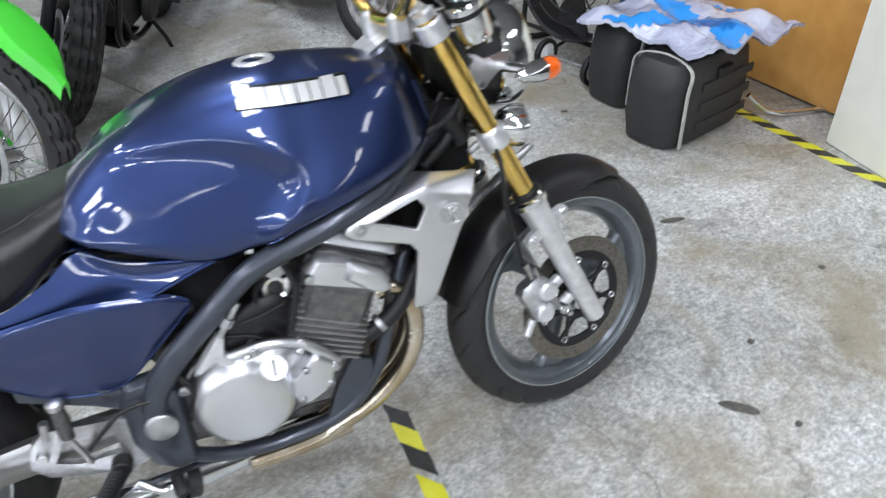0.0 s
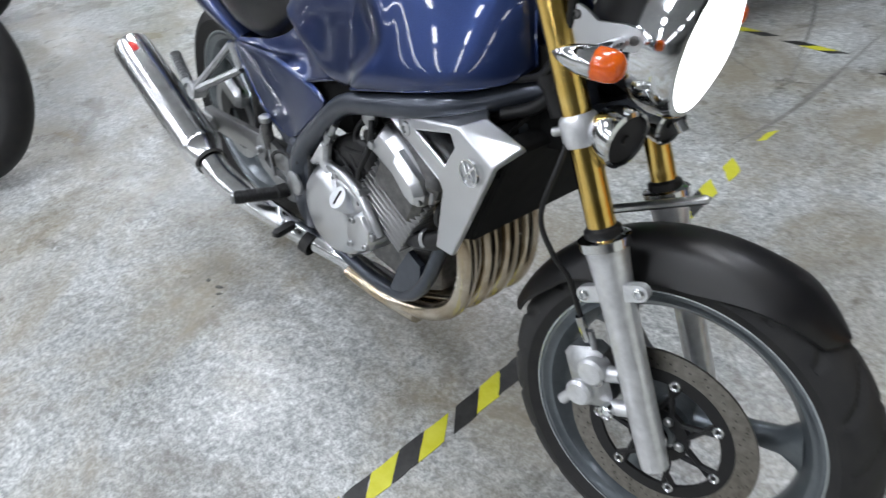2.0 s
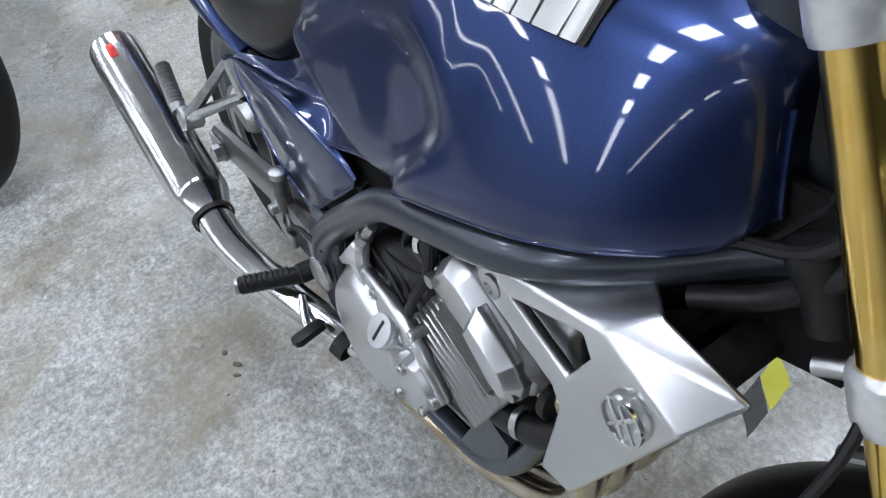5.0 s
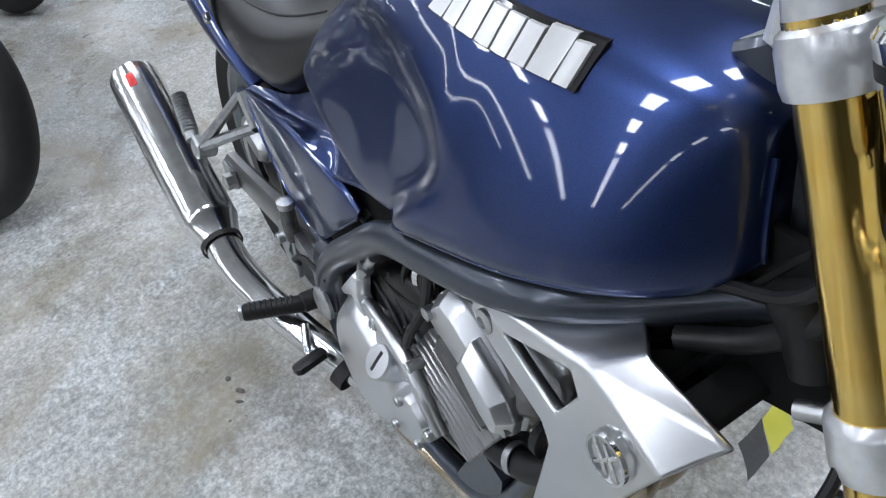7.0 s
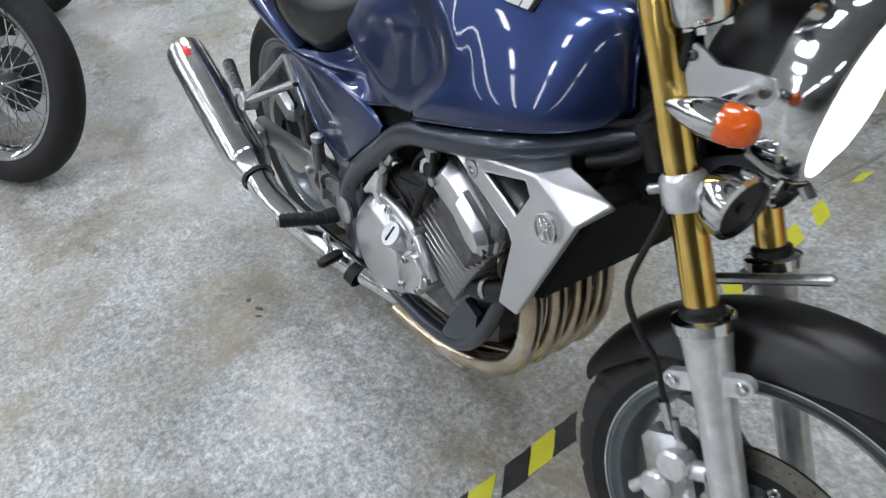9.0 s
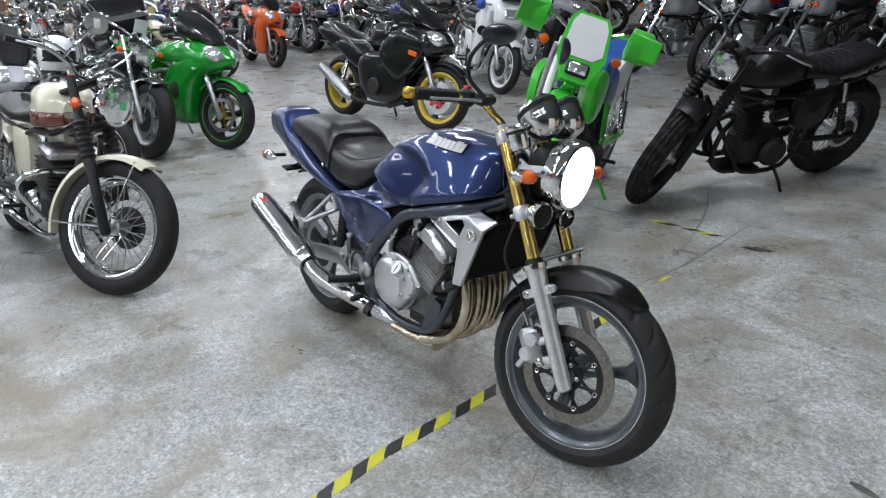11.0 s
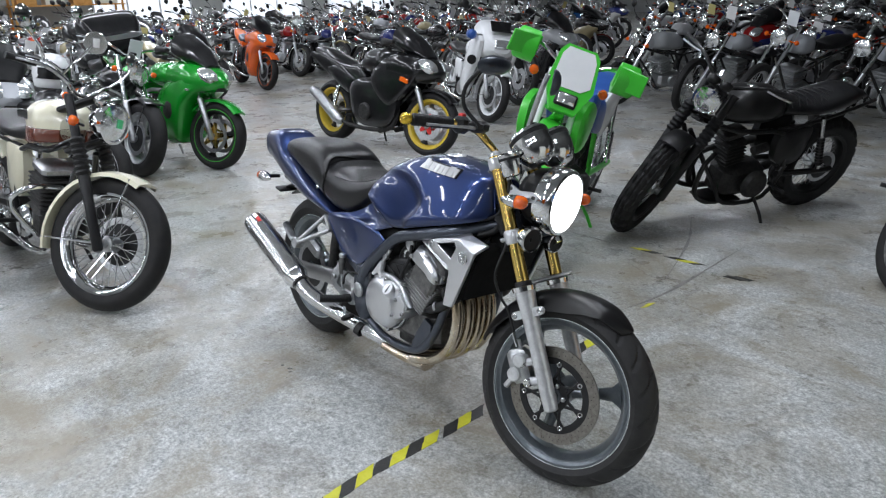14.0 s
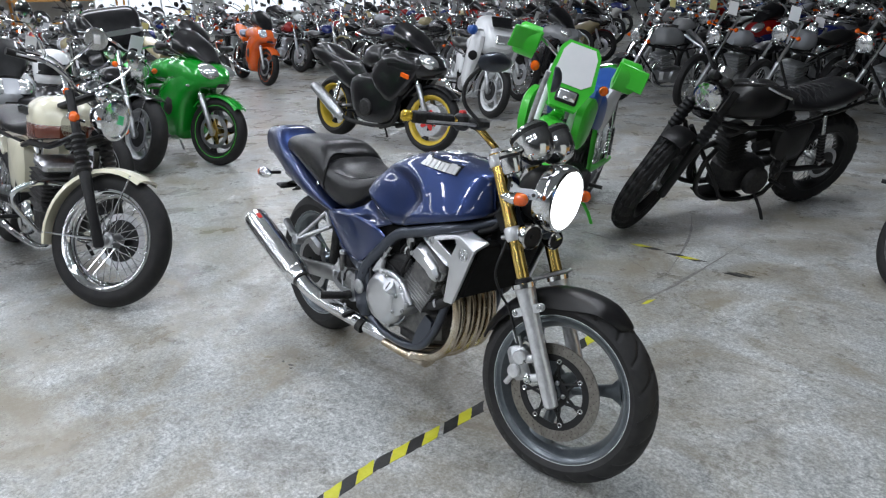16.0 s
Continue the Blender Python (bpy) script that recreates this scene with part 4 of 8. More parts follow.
CREASE = [Vector(c) for c in ((-0.99, 0.792), (-0.93, 0.812), (-0.86, 0.830), (-0.80, 0.837), (-0.74, 0.836), (-0.68, 0.826), (-0.63, 0.808), (-0.597, 0.787), (-0.578, 0.763), (-0.580, 0.742), (-0.600, 0.718), (-0.632, 0.692), (-0.665, 0.64))]
SECTION = catmull([(0, 1, 0), (0.30, 0.985, 0), (0.52, 0.925, 0), (0.655, 0.81, 0), (0.76, 0.65, 0), (0.85, 0.48, 0), (0.93, 0.31, 0), (0.985, 0.165, 0), (1.0, 0.085, 0), (0.99, 0.03, 0), (0.955, 0.0, 0)], 10)


def behind_crease(x, z):
    """The distance from the knee recess's crease, more than nothing inside the recess."""
    p = Vector((x, z))
    best = None
    for a, b in zip(CREASE, CREASE[1:]):
        d = b - a
        t = min(max((p - a).dot(d) / d.length_squared, 0), 1)
        q = p - a - d * t
        if best is None or q.length < abs(best):
            best = q.length * (1 if d.x * q.y - d.y * q.x < 0 else -1)
    return best


def tank_point(x, v):
    """The tank's skin at x; v runs from 0 on the top's middle to 1 at the lower edge."""
    zt, zb, w = T_TOP(x), T_BOT(x), T_WID(x)
    f = v * (len(SECTION) - 1)
    i = min(int(f), len(SECTION) - 2)
    q = SECTION[i].lerp(SECTION[i + 1], f - i)
    h = q.y
    y, z = w * q.x ** (1 - 0.55 * step(-0.43, -0.338, x)), zb + (zt - zb) * h
    side = step(0.95, 0.6, h)
    # a shallow valley between the two lobes of the flank
    y -= 0.0025 * math.exp(-((x + 0.50) / 0.075) ** 2) * side * step(0.02, 0.3, h)
    # knee recess behind a crease
    if x < -0.54:
        d = behind_crease(x, z)
        y -= (0.011 + 0.009 * step(0.65, 0.2, h)) * step(-0.003, 0.017, d) * step(0.0, 0.05, y)
        y += 0.0022 * math.exp(-((d + 0.008) / 0.008) ** 2)
    return y, z


def soften(grid, n, axis):
    """The grid of points smoothed along one axis, its ends kept."""
    for _ in range(n):
        g = np.moveaxis(grid, axis, 0)
        g[1:-1] = 0.5 * g[1:-1] + 0.25 * (g[:-2] + g[2:])
    return grid


tb = bmesh.new()
xs_ = [-0.965 + (T_END + 0.965) * (0.5 - 0.5 * math.cos(math.pi * i / 110)) for i in range(111)]
skin_pts = soften(soften(np.array([[tank_point(x, v / 64) for v in range(65)] for x in xs_]), 5, 1), 5, 0)
round_pts = soften(soften(skin_pts.copy(), 40, 1), 40, 0)
rings = []
for i, x in enumerate(xs_):
    f = step(-0.60, -0.55, x)
    half = [tuple(a * (1 - f * step(1.0, 0.90, v / 64)) + b * f * step(1.0, 0.90, v / 64)) for v, (a, b) in enumerate(zip(skin_pts[i], round_pts[i]))]
    ring = [Vector((x, y, z)) for y, z in half] + [Vector((x, half[-1][0] * 0.82, half[-1][1] + 0.012)), Vector((x, 0, half[-1][1] + 0.02))]
    ring += [Vector((x, -p.y, p.z)) for p in ring[-2:0:-1]]
    lean_ = 0.22 * step(-0.44, -0.338, x)
    rings.append([Vector((p.x - lean_ * (p.z - 0.765), p.y, p.z)) for p in ring])
tank = part("fuel_tank", skin(tb, rings), M_BLUE, hero, "dark metallic blue fuel tank")
part("filler_cap", lathe([(0.036, -0.004), (0.036, 0.004), (0.03, 0.009), (0.02, 0.009), (0.018, 0.006), (0.001, 0.006)], at(-0.60, 0, 0.899), 32), M_SLIDER, tank)
seam = []
for i in range(40):
    x = -0.655 + (T_END + 0.655) * i / 39
    y, z = tank_point(x, 1.0)
    seam.append((x, y + 0.003, z - 0.001))
lip = [tank_point(T_END - 0.001, v / 20) for v in range(19, 6, -1)]
seam += [(T_END + 0.001 - 0.22 * (z - 0.765), y + 0.003, z) for y, z in lip]
for s in (-1, 1):
    part("tank_seam", tube([(x, s * (y - 0.0045), z + 0.001) for x, y, z in seam], 0.0028, 8, 1), M_BLUE, tank)


def tank_y(x, z):
    best = min((abs(tank_point(x, v / 200)[1] - z), v / 200) for v in range(10, 200))
    return tank_point(x, best[1])[0]


# maker's badge as plain raised blocks in its colours
for s in (-1, 1):
    x0, x1 = (-0.646, -0.473)
    slots = [0.0, 0.15, 0.27, 0.42, 0.535, 0.65, 0.765, 0.91, 1.0]
    badge = bmesh.new()
    rings = []
    for k in range(25):
        x = x0 - 0.004 + (x1 - x0 + 0.008) * k / 24
        zc = 0.8805 - 0.013 * k / 24
        pts = []
        for dz in (-0.0145, 0.0140):
            z = zc + dz + (0.004 if k < 4 and dz > 0 else 0)
            y = tank_y(x, z)
            pts += [(x, s * (y + 0.0015), z)] if dz < 0 else [(x, s * (y + 0.0015), z), (x, s * (y - 0.004), z)]
        y = tank_y(x, zc - 0.0145)
        pts.append((x, s * (y - 0.004), zc - 0.0145))
        rings.append([Vector(p) for p in pts])
    bd = part("badge", skin(badge, rings), M_GLOSSBLACK, tank, "raised silver-white maker's badge")
    for k in range(8):
        a, b = slots[k] + 0.007, slots[k + 1] - 0.007
        tall = 0.0145 if k in (0, 6) else 0.0115
        rr = []
        for q in range(5):
            f = a + (b - a) * q / 4
            x = x0 + (x1 - x0) * f
            zc = 0.8805 - 0.013 * f
            top, bot = zc + tall, zc - 0.0125
            rr.append([Vector((x, s * (tank_y(x, z) + d), z)) for z, d in ((bot, 0.0), (bot, 0.0042), (top, 0.0042), (top, 0.0))])
        part("badge_block", skin(bmesh.new(), rr), M_WHITE, bd)

# seat
S_TOP = spline([-1.66, -1.60, -1.50, -1.38, -1.28, -1.235, -1.20, -1.12, -1.03, -0.96, -0.915], [0.815, 0.846, 0.862, 0.864, 0.850, 0.822, 0.795, 0.771, 0.763, 0.775, 0.79])
S_BOT = spline([-1.66, -1.50, -1.38, -1.27, -1.15, -1.04, -0.97, -0.915], [0.785, 0.745, 0.69, 0.645, 0.612, 0.622, 0.675, 0.725])
S_WID = spline([-1.66, -1.60, -1.50, -1.38, -1.25, -1.12, -1.03, -0.96, -0.915], [0.07, 0.105, 0.128, 0.14, 0.152, 0.155, 0.14, 0.115, 0.095])


def seat_piece(name, xa, xb, grow=0.0):
    rings = []
    for i in range(31):
        x = xa + (xb - xa) * i / 30
        e = min(1, 12 * min(i, 30 - i) / 30 + 0.55)
        zt, zb, w = S_TOP(x) + grow, S_BOT(x), S_WID(x) + grow
        zt = zb + (zt - zb) * (0.86 + 0.14 * e)
        half = []
        for v in range(25):
            a = math.pi * v / 24
            y = w * math.sin(a) ** 0.6 * (1 - 0.1 * (v / 24))
            z = (zt + zb) / 2 + (zt - zb) / 2 * (abs(math.cos(a)) ** 0.75) * (1 if a < math.pi / 2 else -1)
            half.append((y, z))
        rings.append([Vector((x, y, z)) for y, z in half] + [Vector((x, -y, z)) for y, z in half[-2:0:-1]])
    return part(name, skin(bmesh.new(), rings), M_VINYL, hero, "smooth black vinyl seat")


front_seat = seat_piece("rider_seat", -1.225, -0.912)
rear_seat = seat_piece("pillion_seat", -1.655, -1.222, 0.003)


def seat_line(x, v):
    zt, zb, w = S_TOP(x), S_BOT(x), S_WID(x)
    a = math.pi * v
    return Vector((x, -w * math.sin(a) ** 0.6 * (1 - 0.1 * v), (zt + zb) / 2 + (zt - zb) / 2 * (abs(math.cos(a)) ** 0.75) * (1 if a < math.pi / 2 else -1)))


part("piping", tube([seat_line(-1.222, v / 12) for v in range(0, 11)][:1] + [seat_line(-1.222 - 0.012 * math.sin(v), v / 12) + Vector((0, -0.002, 0.002)) for v in range(1, 11)], 0.0035, 6), M_BLACK, rear_seat)
for s in (-1, 1):
    st_ = [seat_line(-1.16 + 0.2 * f, 0.28 - 0.1 * f) for f in (0, 0.25, 0.5, 0.75, 1)]
    part("seat_stitch", tube([Vector((p.x, p.y * -s, p.z + 0.0005)) for p in st_], 0.0016, 5), M_BLACK, front_seat)
    part("strap_anchor", lathe([(0.009, 0), (0.009, 0.006), (0.005, 0.008)], frame_of((0, s, 0.25), (-1.255, s * 0.150, 0.70)), 12), M_CHROME, rear_seat)

# tail cowl
C_TOP = spline([-1.90, -1.87, -1.80, -1.70, -1.62, -1.50, -1.38, -1.27, -1.18], [0.82, 0.852, 0.872, 0.868, 0.80, 0.757, 0.70, 0.655, 0.618])
C_BOT = spline([-1.90, -1.87, -1.80, -1.70, -1.60, -1.50, -1.40, -1.28, -1.18], [0.80, 0.75, 0.72, 0.678, 0.645, 0.622, 0.603, 0.588, 0.578])
C_WID = spline([-1.90, -1.87, -1.80, -1.70, -1.60, -1.45, -1.30, -1.18], [0.04, 0.07, 0.092, 0.112, 0.125, 0.142, 0.146, 0.141])
rings = []
for i in range(49):
    x = -1.90 + 0.72 * i / 48
    zt, zb, w = C_TOP(x), C_BOT(x), C_WID(x)
    half = []
    for v in range(19):
        a = math.pi * v / 18
        half.append((w * math.sin(a) ** 0.55 * (1 - 0.22 * (v / 18) ** 2), (zt + zb) / 2 + (zt - zb) / 2 * (abs(math.cos(a)) ** 0.8) * (1 if a < math.pi / 2 else -1)))
    rings.append([Vector((x, y, z)) for y, z in half] + [Vector((x, -y, z)) for y, z in half[-2:0:-1]])
tail = part("tail_cowl", skin(bmesh.new(), rings), M_BLUE, hero, "dark blue tail cowl")
part("tail_lamp", block((0.03, 0.09, 0.04), at(-1.888, 0, 0.778) @ pose(0, 0, 0, 0, 20, 0), 0.012), M_RED, tail)
part("rear_mudguard", tube([(-1.52, 0, 0.64), (-1.58, 0, 0.64), (-1.66, 0, 0.635), (-1.72, 0, 0.615)], [0.06, 0.06, 0.055, 0.05], 12, flat=0.2), M_BLACK, hero)
part("number_plate_holder", block((0.05, 0.12, 0.012), at(-1.72, -0.03, 0.608) @ pose(0, 0, 0, 0, 12, 0), 0.003), M_BLACK, hero)
for s in (-1, 1):
    SM = frame_of((-1, 0, 0), (-1.70, s * 0.165, 0.675))
    bd2 = part("rear_indicator", lathe([(0.002, -0.055), (0.012, -0.045), (0.021, -0.02), (0.024, 0.005), (0.024, 0.012)], SM, 20), M_CHROME, hero, "chrome rear indicator")
    part("amber_lens", lathe([(0.024, 0.011), (0.022, 0.03), (0.012, 0.042), (0.001, 0.044)], SM, 20), M_ORANGE, bd2)
    part("indicator_stalk", rod((-1.70, s * 0.09, 0.672), (-1.70, s * 0.155, 0.675), 0.008, 10), M_BLACK, bd2)

# side panels
def sheet(rows, n=5):
    """A smooth sheet through rows of points."""
    fine = [catmull(row, n) for row in rows]
    cols = [catmull([row[k] for row in fine], n) for k in range(len(fine[0]))]
    bm = bmesh.new()
    vs = [[bm.verts.new(p) for p in c] for c in cols]
    for a, b in zip(vs, vs[1:]):
        for k in range(len(a) - 1):
            bm.faces.new((a[k], a[k + 1], b[k + 1], b[k]))
    return bm


PANEL_LOW = [  # the smooth lower face, from the ridge to the lower edge, from rear to front
    [(-1.183, 0.140, 0.604), (-1.187, 0.1415, 0.599), (-1.191, 0.1415, 0.593), (-1.194, 0.140, 0.588)],
    [(-1.100, 0.146, 0.615), (-1.106, 0.152, 0.604), (-1.128, 0.151, 0.576), (-1.146, 0.147, 0.552)],
    [(-1.030, 0.150, 0.624), (-1.035, 0.157, 0.611), (-1.068, 0.156, 0.562), (-1.105, 0.149, 0.512)],
    [(-0.965, 0.151, 0.628), (-0.969, 0.159, 0.614), (-1.008, 0.159, 0.548), (-1.058, 0.150, 0.477)],
    [(-0.892, 0.151, 0.618), (-0.898, 0.159, 0.605), (-0.940, 0.161, 0.535), (-0.998, 0.152, 0.458)],
    [(-0.848, 0.149, 0.611), (-0.852, 0.157, 0.600), (-0.886, 0.160, 0.536), (-0.940, 0.153, 0.461)],
    [(-0.824, 0.147, 0.603), (-0.828, 0.154, 0.593), (-0.843, 0.157, 0.556), (-0.866, 0.154, 0.518)],
    [(-0.800, 0.145, 0.585), (-0.800, 0.148, 0.581), (-0.801, 0.149, 0.577), (-0.802, 0.148, 0.572)]]
PANEL_TOP = [  # the hollow between the seat, the tank and the ridge
    [(-1.175, 0.130, 0.610), (-1.180, 0.136, 0.606), (-1.183, 0.140, 0.604)],
    [(-1.120, 0.122, 0.620), (-1.108, 0.133, 0.610), (-1.100, 0.146, 0.615)],
    [(-1.060, 0.116, 0.632), (-1.042, 0.127, 0.612), (-1.030, 0.150, 0.624)],
    [(-1.000, 0.105, 0.655), (-0.980, 0.122, 0.622), (-0.965, 0.151, 0.628)],
    [(-0.940, 0.094, 0.690), (-0.916, 0.116, 0.640), (-0.892, 0.151, 0.618)],
    [(-0.878, 0.118, 0.664), (-0.862, 0.127, 0.636), (-0.848, 0.149, 0.611)],
    [(-0.810, 0.138, 0.657), (-0.800, 0.141, 0.643), (-0.790, 0.149, 0.630)],
    [(-0.742, 0.152, 0.650), (-0.742, 0.152, 0.648), (-0.741, 0.152, 0.646)]]


def shell(rows, s, thick):
    """A smooth sheet on one side of the machine, given a thickness inwards."""
    bm = sheet([[(x, s * y, z) for x, y, z in row] for row in rows])
    bmesh.ops.recalc_face_normals(bm, faces=bm.faces)
    if sum(f.normal.y * s for f in bm.faces) < 0:
        bmesh.ops.reverse_faces(bm, faces=bm.faces[:])
    bmesh.ops.solidify(bm, geom=bm.faces[:], thickness=thick)
    return bm


for s in (-1, 1):
    sp = part("side_panel", shell(PANEL_LOW, s, 0.008), M_BLUE, hero, "dark blue side panel with a raised ridge")
    part("panel_hollow", shell(PANEL_TOP, s, 0.006), M_BLUE, sp)
    part("panel_lip", tube([(x, s * y, z) for x, y, z in [row[0] for row in PANEL_TOP[4:]]], 0.0045, 8), M_BLUE, sp)
    part("opening_lip", tube([(x, s * y, z) for x, y, z in [row[-1] for row in PANEL_TOP[5:]]], 0.0035, 8), M_BLUE, sp)
    part("panel_edge", tube([(x, s * y, z) for x, y, z in [row[-1] for row in PANEL_LOW]], 0.0020, 8), M_BLUE, sp)
    part("airbox_side", side_plate([(-0.90, 0.68), (-0.79, 0.662), (-0.72, 0.655), (-0.70, 0.62), (-0.82, 0.53), (-0.87, 0.60)], s * 0.098 + (0.006 if s > 0 else 0), 0.012), M_SOOT, hero)

# frame
for s in (-1, 1):
    main = [(-0.29, 0.03, 0.745), (-0.345, 0.05, 0.722), (-0.405, 0.098, 0.698), (-0.455, 0.138, 0.687), (-0.52, 0.158, 0.670), (-0.60, 0.164, 0.648), (-0.66, 0.165, 0.631), (-0.712, 0.165, 0.606), (-0.78, 0.165, 0.550), (-0.86, 0.162, 0.480), (-0.905, 0.160, 0.42), (-0.91, 0.158, 0.36)]
    part("frame_tube", tube([(x, s * y, z) for x, y, z in main], [0.020, 0.020, 0.020, 0.020, 0.0198, 0.0195, 0.0195, 0.0195, 0.0205, 0.0225, 0.024, 0.024], 18), M_FRAME, hero, "graphite grey frame tube")
    pivot = [(-0.878, 0.470), (-0.945, 0.462), (-0.964, 0.425), (-0.970, 0.340), (-0.948, 0.272), (-0.908, 0.244), (-0.874, 0.258), (-0.868, 0.330), (-0.860, 0.420)]
    pv = part("pivot_plate", facet(pivot, 0.140, 0.168, 0.008, s, soft=0.004), M_FRAME, hero)
    part("pivot_cap", lathe([(0.028, 0), (0.028, 0.006), (0.022, 0.010), (0.001, 0.011)], frame_of((0, s, 0), (-0.908, s * 0.178, 0.372)), 28), M_ALU, pv)
    part("cradle_tube", tube([(x, s * y, z) for x, y, z in [(-0.33, 0.04, 0.70), (-0.41, 0.09, 0.56), (-0.47, 0.12, 0.43), (-0.52, 0.13, 0.31), (-0.59, 0.13, 0.235), (-0.70, 0.13, 0.208), (-0.82, 0.135, 0.22), (-0.91, 0.145, 0.27)]], 0.0145, 14), M_FRAME, hero)
    part("cradle_lug", side_plate([(-0.56, 0.36), (-0.525, 0.345), (-0.53, 0.29), (-0.60, 0.225), (-0.63, 0.235), (-0.60, 0.30)], s * 0.128 + (0.012 if s > 0 else 0), 0.012), M_FRAME, hero)
    part("seat_rail", tube([(-0.80, s * 0.13, 0.56), (-1.05, s * 0.12, 0.58), (-1.35, s * 0.10, 0.62), (-1.65, s * 0.08, 0.68)], 0.012, 10), M_DARK, hero)
    part("rear_strut", tube([(-0.95, s * 0.145, 0.44), (-1.08, s * 0.135, 0.53), (-1.22, s * 0.12, 0.61)], 0.011, 10), M_FRAME, hero)
# Dark block added under the tank so the bright floor doesn't show through
part("coil_tray", block((0.24, 0.17, 0.075), at(-0.49, 0, 0.685) @ pose(0, 0, 0, 0, 14, 0), 0.012), M_SOOT, hero)
part("wiring_box", block((0.10, 0.13, 0.12), at(-0.372, 0, 0.685), 0.015), M_SOOT, hero)
part("head_stock", lathe([(0.03, 0.465), (0.036, 0.47), (0.036, 0.69), (0.03, 0.695)], at(-0.0464, 0, 0) @ fork_frame(0), 24), M_FRAME, hero)

for s in (-1, 1):
    part("head_gusset", side_plate([(-0.262, 0.785), (-0.262, 0.655), (-0.330, 0.640), (-0.395, 0.690), (-0.350, 0.790)], s * 0.048 + (0.008 if s > 0 else 0), 0.008), M_SOOT, hero)
    part("throttle_cable", tube([(-0.300, s * 0.055, 0.93), (-0.262, s * 0.085, 0.86), (-0.290, s * 0.085, 0.78), (-0.345, s * 0.078, 0.745), (-0.42, s * 0.085, 0.725)], 0.0055, 8), M_BLACK, hero)
    part("loom", tube([(-0.255, s * 0.04, 0.83), (-0.275, s * 0.070, 0.77), (-0.315, s * 0.074, 0.715), (-0.365, s * 0.095, 0.690)], 0.010, 10), M_BLACK, hero)
part("ignition_switch", lathe([(0.017, -0.05), (0.019, -0.01), (0.022, 0.0), (0.022, 0.012), (0.012, 0.014), (0.001, 0.014)], frame_of((-0.44, 0, 0.9), (-0.300, -0.066, 0.755)), 18), M_BLACK, hero)

# radiator and its alloy shrouds
rad_m = at(-0.352, 0, 0.592) @ pose(0, 0, 0, 0, 24, 0)
rad = part("radiator", block((0.034, 0.27, 0.205), rad_m @ at(0, 0, -0.0225), 0.004), M_SOOT, hero, "black finned radiator")
part("fan_shroud", block((0.07, 0.22, 0.18), rad_m @ at(-0.052, 0, -0.025), 0.02), M_SOOT, rad)
part("radiator_fan_guard", lathe([(0.11, -0.004), (0.115, 0), (0.11, 0.004)], rad_m @ frame_of((-1, 0, 0), (-0.03, 0, 0)), 24, closed=True), M_BLACK, rad)
for s in (-1, 1):
    V = {"A": (-0.533, 0.167, 0.640), "A2": (-0.518, 0.163, 0.658), "K": (-0.385, 0.164, 0.684), "I": (-0.394, 0.098, 0.694), "I2": (-0.360, 0.130, 0.698), "T": (-0.279, 0.136, 0.684), "O": (-0.302, 0.172, 0.653),
         "F": (-0.394, 0.172, 0.456), "G": (-0.434, 0.173, 0.455), "H": (-0.413, 0.174, 0.572), "H2": (-0.425, 0.173, 0.590), "B": (-0.520, 0.168, 0.624),
         "h1": (-0.478, 0.171, 0.648), "h2": (-0.400, 0.168, 0.670), "h3": (-0.388, 0.170, 0.653), "h4": (-0.408, 0.173, 0.616)}
    F = ["A A2 K h2 h1", "A h1 B", "B h1 h4 H2", "K h3 h2", "h4 H H2", "K O H h4 h3", "O F G H", "K I2 T", "K T O", "A2 I I2 K"]
    bm = bmesh.new()
    vv = {k: bm.verts.new((x, s * y, z)) for k, (x, y, z) in V.items()}
    for f in F:
        bm.faces.new([vv[k] for k in f.split()])
    bmesh.ops.recalc_face_normals(bm, faces=bm.faces)
    bmesh.ops.solidify(bm, geom=bm.faces[:], thickness=0.013)
    bmesh.ops.bevel(bm, geom=[e for e in bm.edges if e.is_manifold and e.calc_face_angle(0) > 0.3], offset=0.0042, segments=3, affect="EDGES", profile=0.6)
    sh = part("radiator_shroud", bm, M_BRUSH, hero, "brushed alloy radiator shroud with a triangular cut-out")
    em = frame_of((-0.05, s, 0.04), (-0.345, s * 0.178, 0.632))
    part("emblem_ring", lathe([(0.0185, -0.002), (0.021, -0.002), (0.021, 0.002), (0.0185, 0.002)], em, 36, closed=True), M_CHROME, sh, "round chrome emblem")
    for q, d in ((-38, 0.0), (34, -0.006), (34, 0.006)):
        part("emblem_bar", block((0.0038, 0.035, 0.003), em @ pose(d, 0, 0.0008, 0, 0, q), 0.001), M_CHROME, sh)
    part("shroud_bolt", lathe([(0.012, 0), (0.012, 0.004), (0.008, 0.006), (0.006, 0.006), (0.005, 0.002)], frame_of((0, s, 0), (-0.506, s * 0.167, 0.640)), 18), M_ALU, sh)
    part("radiator_tank", block((0.034, 0.022, 0.165), rad_m @ at(-0.004, s * 0.136, -0.0425), 0.008), M_SOOT, rad)

# engine
case = bmesh.new()
block((0.40, 0.25, 0.15), at(-0.72, 0, 0.315), 0.03, case)
block((0.24, 0.28, 0.10), at(-0.78, 0, 0.42) @ pose(0, 0, 0, 0, -8, 0), 0.03, case)
crank = part("crankcase", case, M_ENGINE, hero, "oily grey engine crankcase")
part("sump", block((0.24, 0.16, 0.09), at(-0.68, 0, 0.225), 0.025), M_ENGINE, crank)
CY = Matrix.Translation((-0.618, 0, 0.40)) @ pose(0, 0, 0, 0, 27, 0)
cyl = part("cylinder_block", block((0.125, 0.315, 0.17), CY @ at(0, 0, 0.08), 0.012), M_ENGINE, hero, "finned grey cylinder block")
